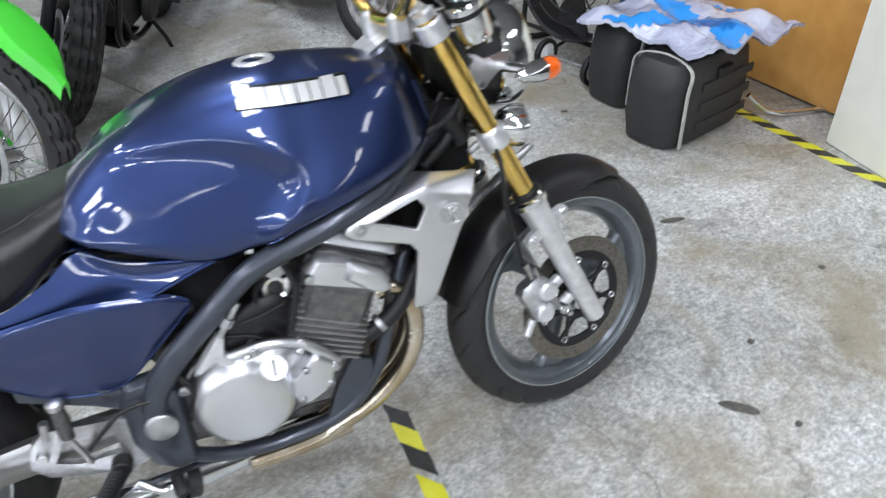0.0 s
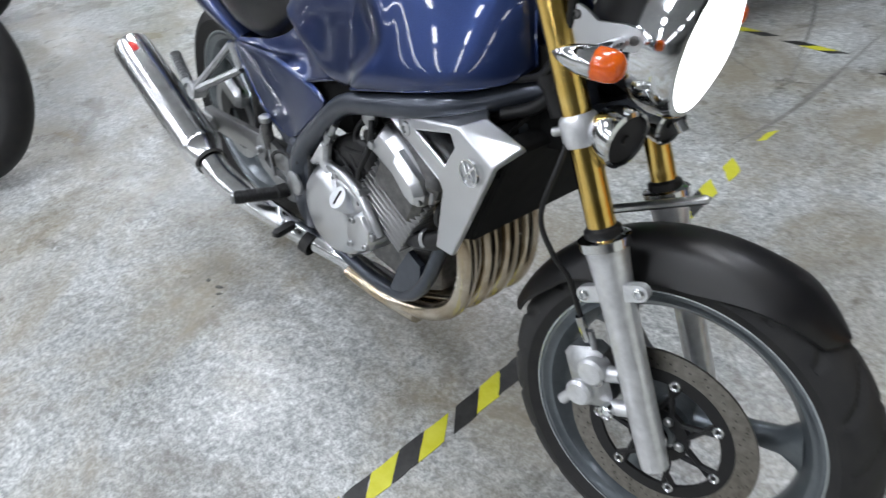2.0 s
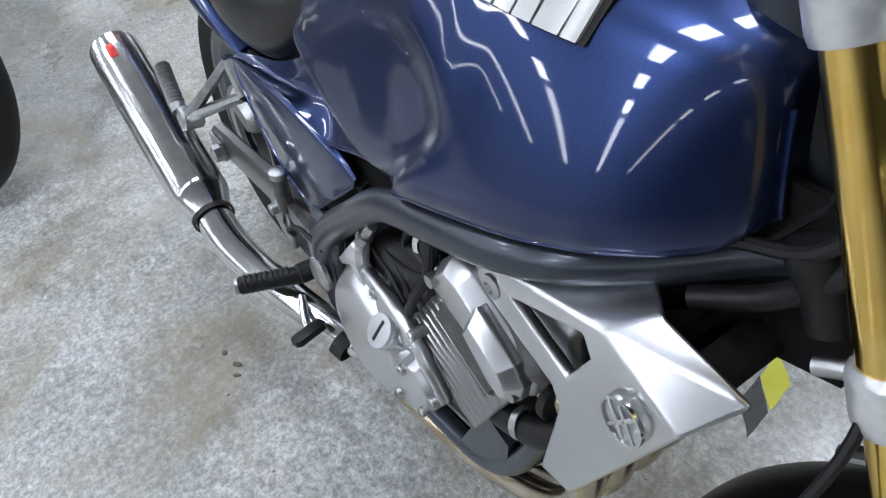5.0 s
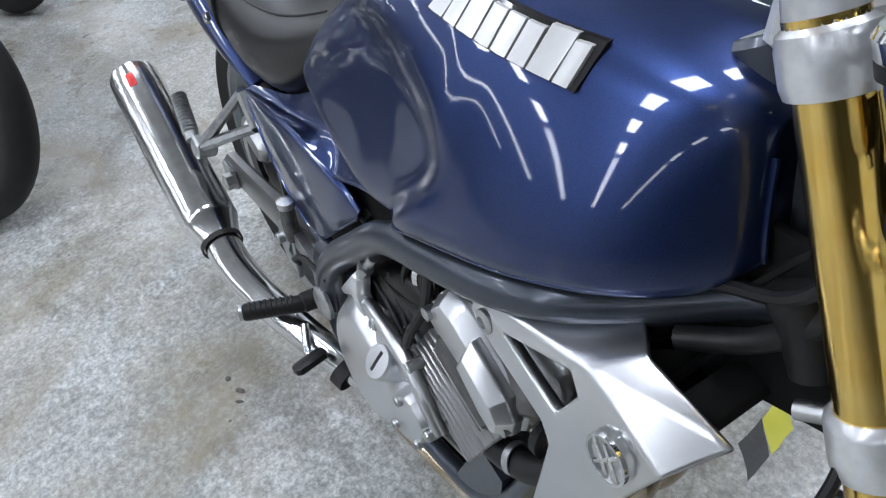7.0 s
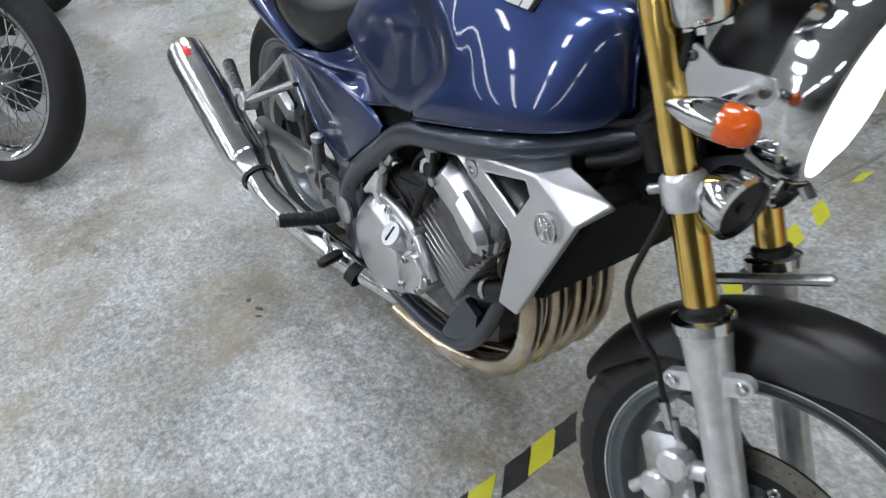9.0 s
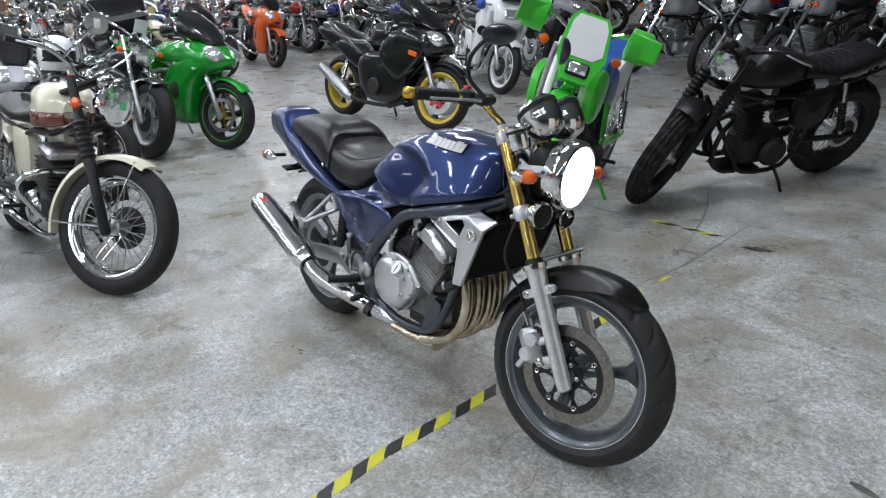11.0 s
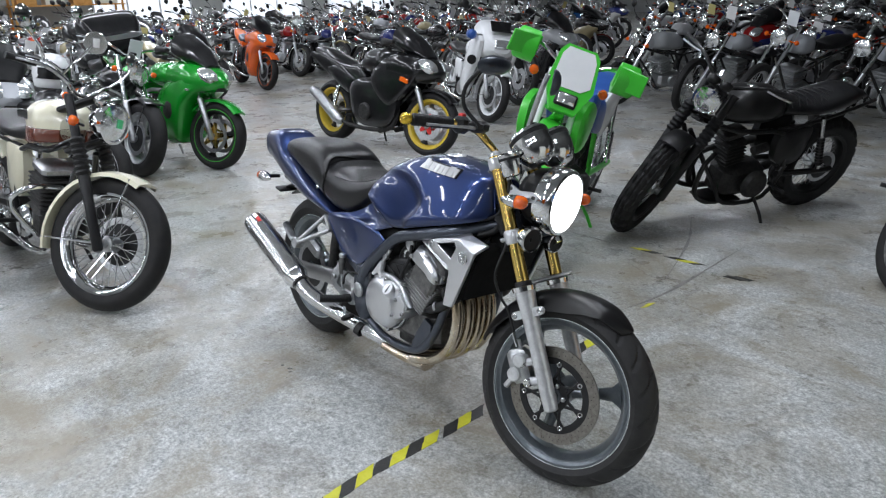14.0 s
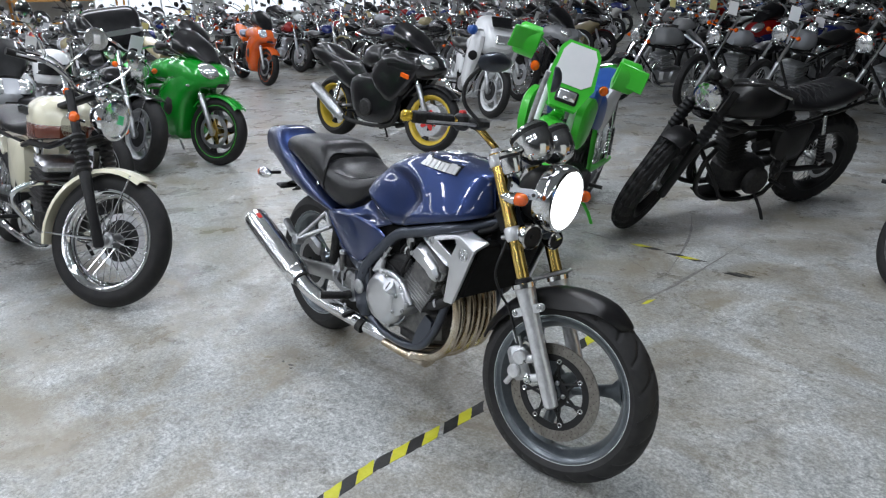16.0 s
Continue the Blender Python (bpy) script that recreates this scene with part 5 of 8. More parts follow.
for k in range(13):
    part("cooling_fin", block((0.142, 0.338 - 0.0006 * k * k, 0.0045), CY @ at(0, 0, 0.012 + k * 0.0108), 0.0018), M_FIN, cyl)
part("cylinder_head", block((0.16, 0.318, 0.055), CY @ at(0.002, 0, 0.183), 0.014), M_ENGINE, hero)
cover = bmesh.new()
block((0.178, 0.30, 0.058), CY @ at(0.002, 0, 0.235), 0.02, cover, 0.92)
hc = part("cam_cover", cover, M_BRUSH, hero, "polished alloy cam cover")
for s in (-1, 1):
    cap = facet([(-0.618, 0.556), (-0.614, 0.585), (-0.588, 0.613), (-0.560, 0.606), (-0.478, 0.556), (-0.464, 0.534), (-0.468, 0.510), (-0.486, 0.502), (-0.506, 0.508)], 0.135, 0.170, 0.012, s)
    cc = part("cam_end_cover", cap, M_BRUSH, hc, "polished alloy cam end cover")
    part("end_cover_step", facet([(-0.552, 0.556), (-0.534, 0.590), (-0.480, 0.556), (-0.467, 0.534), (-0.471, 0.512), (-0.486, 0.505), (-0.510, 0.516)], 0.155, 0.182, 0.010, s), M_BRUSH, cc)
    for p in ((-0.605, 0.575), (-0.478, 0.52)):
        part("cover_bolt", lathe([(0.008, 0), (0.008, 0.01), (0.005, 0.011)], frame_of((0, s, 0), (p[0], s * 0.165, p[1])), 10), M_ALU, cc)
    cm = frame_of((0, s, 0.02), (-0.762, s * 0.135, 0.368))
    cl = part("clutch_cover" if s < 0 else "alternator_cover", lathe([(0.101, -0.02), (0.102, 0.014), (0.100, 0.024), (0.095, 0.036), (0.084, 0.052), (0.078, 0.058), (0.071, 0.0615), (0.050, 0.065), (0.001, 0.067)], cm, 56), M_BRUSH, hero, "silver domed engine cover")
    part("cover_rim", lathe([(0.100, -0.004), (0.106, -0.002), (0.106, 0.008), (0.101, 0.011)], cm, 56), M_ALU, cl)
    for p in ((-0.822, 0.446), (-0.856, 0.416), (-0.742, 0.268)):
        part("cover_screw", lathe([(0.010, -0.02), (0.010, 0.012), (0.0075, 0.015), (0.0055, 0.015), (0.0045, 0.011)], frame_of((0, s, 0), (p[0], s * 0.150, p[1])), 14), M_ALU, cl)
    small = [(-0.688, 0.362), (-0.680, 0.398), (-0.642, 0.434), (-0.622, 0.437), (-0.594, 0.410), (-0.600, 0.374), (-0.618, 0.348), (-0.655, 0.330), (-0.676, 0.336)]
    sc = part("starter_cover" if s < 0 else "pulse_cover", facet(small, 0.130, 0.198, 0.007, s, soft=0.0025), M_BRUSH, hero, "small silver engine cover")
    for p in ((-0.650, 0.412), (-0.668, 0.350), (-0.612, 0.370)):
        part("cover_screw", lathe([(0.007, -0.002), (0.007, 0.004), (0.005, 0.006), (0.0045, 0.006), (0.004, 0.001)], frame_of((0, s, 0), (p[0], s * 0.198, p[1])), 14), M_ALU, sc)
    if s > 0:
        part("gear_linkage", plate([(-0.03, -0.008), (0.04, -0.012), (0.055, 0.0), (0.04, 0.012), (-0.03, 0.02)], 0.008, frame_of((0, s, 0), (-0.80, s * 0.172, 0.455)) @ pose(0, 0, 0, 0, 0, 60)), M_ALU, hero)
PLUG_N, PLUG_C = Vector((-0.05, -0.76, 0.65)).normalized(), Vector((-0.699, -0.188, 0.429))
plug = part("oil_filler_plug", lathe([(0.022, -0.03), (0.0235, 0.004), (0.0235, 0.010), (0.0215, 0.013), (0.001, 0.0135)], frame_of(PLUG_N, PLUG_C), 30), M_BRUSH, hero, "slotted alloy filler plug")
# Raised dark bar, painting the shade of a slot across the plug
part("plug_slot", block((0.005, 0.028, 0.003), frame_of(PLUG_N, PLUG_C + PLUG_N * 0.013), 0.0005), M_DARK, plug)
casting = part("cover_casting", pillow([(-0.795, 0.425), (-0.775, 0.452), (-0.74, 0.462), (-0.69, 0.468), (-0.655, 0.448), (-0.65, 0.415), (-0.672, 0.398), (-0.72, 0.405)], -0.160, 0.06, 0.026, None, -1, 4), M_BRUSH, crank, "polished casting round the filler plug")
for p in ((-0.738, 0.458), (-0.652, 0.440)):
    part("casting_bolt", lathe([(0.0075, 0), (0.0075, 0.012), (0.005, 0.015), (0.0035, 0.012)], frame_of((0, -1, 0), (p[0], -0.168, p[1])), 12), M_CHROME, casting)
for a, b in (((-0.646, -0.150, 0.462), (-0.646, -0.186, 0.462)), ((-0.598, -0.150, 0.395), (-0.598, -0.196, 0.395)), ((-0.726, -0.150, 0.472), (-0.726, -0.186, 0.470))):
    part("case_bolt", rod(a, b, 0.0085, 12, None, 0.002), M_ALU, crank)
part("case_flange", tube([(-0.80, -0.160, 0.452), (-0.76, -0.170, 0.468), (-0.70, -0.176, 0.474), (-0.655, -0.178, 0.462), (-0.620, -0.180, 0.435), (-0.592, -0.178, 0.395)], 0.010, 10), M_BRUSH, crank)
part("upper_case", pillow([(-0.83, 0.43), (-0.79, 0.50), (-0.72, 0.545), (-0.65, 0.545), (-0.635, 0.475), (-0.70, 0.44)], -0.142, 0.10, 0.016, None, -1, 4), M_SATIN, crank, "black painted upper crankcase")
for pts in ([(-0.77, -0.154, 0.500), (-0.725, -0.159, 0.490), (-0.690, -0.162, 0.468)], [(-0.735, -0.148, 0.530), (-0.70, -0.156, 0.505), (-0.668, -0.160, 0.470)], [(-0.75, -0.150, 0.515), (-0.70, -0.156, 0.522), (-0.655, -0.150, 0.530)]):
    part("case_rib", tube(pts, 0.0035, 8), M_BLACK, crank)
arm_o = [(-0.776, 0.520), (-0.763, 0.512), (-0.772, 0.478), (-0.746, 0.446), (-0.757, 0.438), (-0.792, 0.466), (-0.818, 0.450), (-0.830, 0.458)]
la = part("clutch_release_arm", facet(arm_o, 0.160, 0.180, 0.003, -1), M_SLIDER, hero, "bright cast clutch release arm")
part("cable_adjuster", rod((-0.772, -0.170, 0.512), (-0.728, -0.168, 0.568), 0.0065, 10), M_ALU, la)
part("adjuster_nut", rod((-0.758, -0.170, 0.530), (-0.748, -0.1695, 0.543), 0.0105, 6), M_ALU, la)
pk = part("pickup_ring", lathe([(0.014, 0), (0.024, 0.001), (0.025, 0.006), (0.021, 0.009), (0.014, 0.007)], frame_of((0, -1, 0.15), (-0.662, -0.136, 0.558)), 26, closed=True), M_CHROME, hero, "round ribbed linkage wheel")
part("pickup_core", lathe([(0.013, 0), (0.012, 0.006), (0.004, 0.008)], frame_of((0, -1, 0.15), (-0.662, -0.136, 0.558)), 16), M_DARK, pk)
for pts in ([(-0.64, -0.145, 0.60), (-0.63, -0.16, 0.56), (-0.645, -0.172, 0.52), (-0.655, -0.176, 0.49)], [(-0.86, -0.16, 0.46), (-0.84, -0.175, 0.42), (-0.86, -0.17, 0.36)]):
    part("wiring_loom", tube(pts, 0.006, 8), M_BLACK, hero)
for k, (y0_, y1_) in enumerate(((-0.12, -0.04), (-0.04, 0.04), (0.04, 0.12))):
    part("carburettor", lathe([(0.022, 0), (0.026, 0.02), (0.03, 0.05), (0.02, 0.09)], frame_of((-0.85, 0, 0.3), (-0.60, (y0_ + y1_) / 2, 0.56)), 14), M_DARK, hero)
part("airbox", block((0.20, 0.26, 0.16), at(-0.80, 0, 0.58), 0.03), M_SOOT, hero)
part("starter_motor", rod((-0.70, -0.09, 0.475), (-0.70, 0.09, 0.475), 0.036, 18, None, 0.006), M_DARK, hero)
for s in (-1, 1):
    part("coolant_hose", tube([(-0.40, s * 0.10, 0.50), (-0.46, s * 0.135, 0.44), (-0.53, s * 0.14, 0.405), (-0.58, s * 0.135, 0.41)], 0.017, 12), M_BLACK, hero)
    part("hose_clip", lathe([(0.0175, -0.005), (0.0195, -0.005), (0.0195, 0.005), (0.0175, 0.005)], frame_of((0.8, 0.1, 0.4), (-0.497, s * 0.139, 0.422)), 16, closed=True), M_ALU, hero)
part("carburettor_coil", lathe([(0.008, 0), (0.022, 0.002), (0.022, 0.008), (0.008, 0.01)], frame_of((0, -1, 0), (-0.655, -0.135, 0.60)), 20), M_ALU, hero)
for pts in ([(-0.60, -0.12, 0.63), (-0.66, -0.135, 0.60), (-0.70, -0.145, 0.55), (-0.665, -0.155, 0.49)], [(-0.30, -0.05, 0.80), (-0.37, -0.06, 0.70), (-0.44, -0.07, 0.65), (-0.50, -0.10, 0.62)]):
    part("control_cable", tube(pts, 0.005, 7), M_BLACK, hero)

# exhaust
for k, y in enumerate((-0.112, -0.062, -0.012, 0.038)):
    yo = y * 0.55 - 0.04
    part("header_pipe", tube([(-0.49, y, 0.475), (-0.46, y, 0.479), (-0.434, y, 0.45), (-0.425, y, 0.39), (-0.436, y, 0.325), (-0.474, y * 0.97, 0.262), (-0.545, y * 0.85 - 0.012, 0.208 + 0.014 * (k % 2)), (-0.64, yo - 0.02, 0.182 + 0.012 * (k % 2))], 0.0190, 18), M_HEADER, hero, "heat-tinted steel header pipe")
    part("header_flange", lathe([(0.02, 0), (0.031, 0.002), (0.031, 0.012), (0.02, 0.014)], frame_of((1, 0, 0.05), (-0.478, y, 0.475)), 18), M_DARK, hero)
part("collector", tube([(-0.60, -0.075, 0.168), (-0.70, -0.10, 0.17), (-0.80, -0.125, 0.18)], [0.05, 0.042, 0.03], 16, flat=0.6), M_HEADER, hero)
part("exhaust_mid_pipe", tube([(-0.60, -0.09, 0.176), (-0.72, -0.098, 0.18), (-0.84, -0.13, 0.198), (-0.94, -0.178, 0.232), (-1.06, -0.218, 0.266), (-1.16, -0.241, 0.295), (-1.235, -0.243, 0.323)], [0.024, 0.024, 0.025, 0.027, 0.030, 0.032, 0.0325], 20), M_STAINLESS, hero, "polished steel mid pipe")
part("pipe_clamp", lathe([(0.0265, -0.012), (0.0275, -0.012), (0.0275, 0.012), (0.0265, 0.012)], frame_of((-0.93, -0.26, 0.34), (-0.90, -0.172, 0.216)), 18, closed=True), M_DARK, hero)
muf_a, muf_b = Vector((-1.222, -0.243, 0.318)), Vector((-1.648, -0.238, 0.485))
mf = part("silencer", lathe([(0.034, 0), (0.036, 0.006), (0.037, 0.010), (0.0485, 0.046), (0.0505, 0.049), (0.0510, 0.060), (0.0515, 0.40), (0.0505, (muf_b - muf_a).length - 0.01), (0.049, (muf_b - muf_a).length), (0.045, (muf_b - muf_a).length), (0.043, (muf_b - muf_a).length - 0.05)], frame_of(muf_b - muf_a, muf_a), 36), M_STAINLESS, hero, "bright polished steel megaphone silencer")
# Dark disc near the mouth, standing for the shade inside the bore
part("silencer_bore", lathe([(0.0445, 0), (0.02, -0.003), (0.001, -0.003)], frame_of(muf_b - muf_a, muf_a.lerp(muf_b, 0.985)), 24), M_DARK, mf)
muf_x = (muf_b - muf_a).normalized()
muf_z = Vector((0.1, -0.25, 0.95))
muf_z = (muf_z - muf_x * muf_z.dot(muf_x)).normalized()
badge_m = Matrix((muf_x, muf_z.cross(muf_x), muf_z)).transposed().to_4x4()
badge_m.translation = muf_a.lerp(muf_b, 0.89) + muf_z * 0.0505
part("silencer_badge", block((0.036, 0.016, 0.004), badge_m, 0.001), M_REDPAINT, mf, "small red badge")
part("joint_ring", lathe([(0.0355, -0.004), (0.038, -0.004), (0.038, 0.006), (0.0355, 0.006)], frame_of(muf_b - muf_a, muf_a), 26, closed=True), M_DARK, mf)

# rear wheel and swinging arm
RX, RZ = -1.435, 0.309
wheel(hero, "rear_wheel", RX, RZ, 0.308, 0.142, 0.222, None, "cast3", 44, False, disc=0.115, disc_y=-0.075)
for s in (-1, 1):
    sw = part("swinging_arm", skin(bmesh.new(), [[Vector((x, s * y + dy, z + dz)) for dy, dz in ((-0.008, -h), (0.008, -h), (0.015, -h * 0.75), (0.017, 0), (0.015, h * 0.75), (0.008, h), (-0.008, h), (-0.015, h * 0.75), (-0.017, 0), (-0.015, -h * 0.75))] for x, y, z, h in ((-0.95, 0.115, 0.355, 0.03), (-1.08, 0.125, 0.352, 0.036), (-1.22, 0.125, 0.338, 0.032), (-1.38, 0.122, 0.316, 0.03), (-1.50, 0.122, 0.306, 0.03))]), M_FIN, hero, "dull alloy swinging arm")
    part("axle_block", block((0.06, 0.012, 0.05), at(-1.46, s * 0.142, 0.308), 0.006), M_ALU, sw)
    part("axle_nut", lathe([(0.018, 0), (0.018, 0.018), (0.012, 0.022)], frame_of((0, s, 0), (RX, s * 0.145, RZ)), 6), M_ALU, sw)
    # pillion peg bracket: an open triangle of alloy
    boss, up, low = Vector((-1.328, s * 0.205, 0.460)), Vector((-1.205, s * 0.142, 0.592)), Vector((-1.178, s * 0.140, 0.538))
    br = part("pillion_bracket", tube([boss, boss.lerp(up, 0.5), up], [0.018, 0.013, 0.012], 8, 3, flat=0.7), M_ALU, hero, "open alloy footrest bracket")
    part("lower_arm", tube([boss, boss.lerp(low, 0.5), low], [0.018, 0.014, 0.013], 8, 3, flat=0.7), M_ALU, br)
    part("bracket_end", tube([up, low], [0.012, 0.012], 8, 2), M_ALU, br)
    part("bracket_boss", rod(boss + Vector((0, -s * 0.022, -0.004)), boss + Vector((0, s * 0.016, 0.002)), 0.022, 18, None, 0.004), M_ALU, br)
    tip = Vector((-1.437, s * 0.200, 0.520))
    root = boss + Vector((-0.012, s * 0.010, 0.010))
    pg = part("pillion_peg", tube([root, root.lerp(tip, 0.5), tip], [0.013, 0.014, 0.012], 10, flat=0.7), M_ALU, hero, "folded ribbed footrest")
    kn = bmesh.new()
    for k in range(11):
        lathe([(0.013, -0.0022), (0.0152, 0), (0.013, 0.0022)], frame_of(tip - root, root.lerp(tip, 0.18 + 0.075 * k)), 12, kn)
    part("peg_ribs", kn, M_ALU, pg)
    # rider's footrest and hanger
    hang_o = [(-0.935, 0.300), (-0.945, 0.395), (-0.985, 0.405), (-1.085, 0.420), (-1.112, 0.396), (-1.128, 0.350), (-1.105, 0.322), (-1.060, 0.306), (-0.985, 0.285)]
    hang_h = [(-0.985, 0.330), (-0.985, 0.372), (-1.065, 0.388), (-1.088, 0.348), (-1.055, 0.332)]
    hg = part("footrest_hanger", side_plate(hang_o, s * 0.150 + (0.014 if s > 0 else 0), 0.014, hang_h), M_ALU, hero, "cast alloy footrest hanger with an open middle")
    part("hanger_bolt", rod((-1.10, s * 0.150, 0.372), (-1.10, s * 0.176, 0.372), 0.010, 12, None, 0.002), M_ALU, hg)
    part("peg_mount", rod((-0.992, s * 0.150, 0.311), (-0.994, s * 0.192, 0.312), 0.017, 14, None, 0.003), M_DARK, hg)
    peg = part("footrest", rod((-0.992, s * 0.185, 0.311), (-1.022, s * 0.28, 0.321), 0.0145, 14, None, 0.004), M_BLACK, hero, "ribbed black rubber footrest")
    kn = bmesh.new()
    for k in range(9):
        c = Vector((-1.000 - 0.0024 * k, s * (0.205 + 0.0079 * k), 0.3132 + 0.0008 * k))
        lathe([(0.0145, -0.0025), (0.0165, 0), (0.0145, 0.0025)], frame_of((-0.027, s * 0.105, 0.009), c), 12, kn)
    part("peg_ribs", kn, M_BLACK, peg)
    part("peg_tip", lathe([(0.0135, 0), (0.0135, 0.005), (0.006, 0.007)], frame_of((-0.027, s * 0.105, 0.009), (-1.022, s * 0.28, 0.321)), 12), M_ALU, peg)
    part("shock_absorber", tube([(-1.24, s * 0.085, 0.36), (-1.21, s * 0.09, 0.48), (-1.18, s * 0.09, 0.60)], 0.022, 12), M_DARK, hero)
pedal = part("brake_pedal", tube([(-0.975, -0.20, 0.285), (-0.94, -0.215, 0.262), (-0.922, -0.215, 0.262), (-0.908, -0.214, 0.270)], 0.007, 10), M_CHROME, hero, "chrome brake pedal")
part("pedal_pad", block((0.022, 0.058, 0.02), at(-0.908, -0.224, 0.271) @ pose(0, 0, 0, 0, -10, 12), 0.005), M_BLACK, pedal)
rmc = part("rear_master_cylinder", tube([(-1.052, -0.160, 0.395), (-1.050, -0.162, 0.430), (-1.048, -0.162, 0.462)], [0.012, 0.0135, 0.011], 12), M_ENGINE, hero, "small oily rear brake cylinder")
part("cylinder_cap", lathe([(0.013, 0), (0.0145, 0.003), (0.0145, 0.012), (0.009, 0.016), (0.001, 0.017)], frame_of((0.03, 0, 1), (-1.048, -0.162, 0.460)), 14), M_ALU, rmc)
part("push_rod", rod((-1.052, -0.162, 0.395), (-1.035, -0.170, 0.330), 0.005, 8), M_ALU, rmc)
part("brake_switch", tube([(-1.085, -0.158, 0.40), (-1.078, -0.158, 0.435)], [0.009, 0.008], 10, 2), M_ALU, hero)
part("subframe_gusset", side_plate([(-0.93, 0.44), (-1.02, 0.47), (-1.10, 0.50), (-1.10, 0.48), (-1.0, 0.43), (-0.95, 0.40)], -0.135, 0.012), M_FRAME, hero)
part("brake_switch_wire", tube([(-1.03, -0.168, 0.36), (-0.985, -0.188, 0.41), (-0.95, -0.182, 0.43), (-0.885, -0.178, 0.43)], 0.004, 7), M_BLACK, hero)
part("gear_pedal", tube([(-0.985, 0.20, 0.285), (-0.93, 0.215, 0.275), (-0.87, 0.225, 0.285)], 0.007, 10), M_CHROME, hero)
part("rear_caliper", block((0.09, 0.04, 0.06), at(-1.38, -0.085, 0.405) @ pose(0, 0, 0, 0, 25, 0), 0.012), M_ALU, hero)
part("chain", tube([(-0.93, 0.10, 0.39), (-1.44, 0.105, 0.385), (-1.52, 0.105, 0.31), (-1.44, 0.105, 0.235), (-0.93, 0.10, 0.33)], 0.008, 6, 5), M_DARK, hero)
part("rear_sprocket", lathe([(0.04, -0.003), (0.085, -0.003), (0.085, 0.003), (0.04, 0.003)], at(RX, 0.105, RZ) @ YAX, 36, closed=True), M_ALU, hero)
part("inner_mudguard", skin(bmesh.new(), [[Vector((RX + r * math.sin(radians(a)), y, RZ + r * math.cos(radians(a)))) for y, r in ((-0.08, 0.34), (0.08, 0.34), (0.08, 0.346), (-0.08, 0.346))] for a in range(-30, 76, 8)]), M_BLACK, hero)
stand = part("side_stand", tube([(-0.85, 0.14, 0.235), (-0.88, 0.21, 0.12), (-0.90, 0.262, 0.0)], [0.013, 0.012, 0.011], 10), M_BLACK, hero, "black side stand, folded out")


# ---- the other machines ----
BASE = dict(wb=1.43, rf=0.31, wf=0.10, rimf=0.225, rr=0.315, wr=0.13, rimr=0.22, rake=27, wheel_f="cast5", wheel_r="cast5", paint=None, frame=None, engine=None, fork=None, rim=None, lip=None, seat=None,
            tank=(-0.42, -0.88, 0.70, 0.93, 0.14), seat_z=0.80, seat_len=0.70, lamp="round", lamp_r=0.085, lamp_mat=None, lamp_bowl=None, lamp_z=0.86, bars=1.03, bar_w=0.36, exhaust="low", guard_f=None, guard_r=None, gaiters=False, disc=0.145, disc_y=-0.06,
            side_panel=None, indicators=True, mirrors=True, seg=22, knobs=False, fork_r=0.022, tail=True, tag=False, fins=True, simple=False, cyl_w=0.24)


def loft_x(fs, n=20, seg=20, pw=0.75):
    """A body along x out of curves for its top, bottom and half width."""
    x0, x1, top, bot, wid = fs
    rings = []
    for i in range(n + 1):
        x = x0 + (x1 - x0) * i / n
        zt, zb, w = top(x), bot(x), wid(x)
        rings.append([Vector((x, w * math.copysign(abs(math.sin(2 * math.pi * k / seg)) ** pw, math.sin(2 * math.pi * k / seg)), (zt + zb) / 2 + (zt - zb) / 2 * math.copysign(abs(math.cos(2 * math.pi * k / seg)) ** pw, math.cos(2 * math.pi * k / seg)))) for k in range(seg)])
    return skin(bmesh.new(), rings)


def mudguard(cx, cz, r, width, a0, a1, m=None, n=14):
    rings = []
    for k in range(n + 1):
        a = radians(a0 + (a1 - a0) * k / n)
        w = width / 2
        prof = [(-w, r - 0.03), (-w * 0.9, r - 0.008), (-w * 0.4, r + 0.004), (w * 0.4, r + 0.004), (w * 0.9, r - 0.008), (w, r - 0.03), (w * 0.93, r - 0.03), (w * 0.8, r - 0.012), (-w * 0.8, r - 0.012), (-w * 0.93, r - 0.03)]
        rings.append([Vector((cx + q * math.sin(a), y, cz + q * math.cos(a))) for y, q in prof])
    bm = skin(bmesh.new(), rings)
    if m is not None:
        bm.transform(m)
    return bm


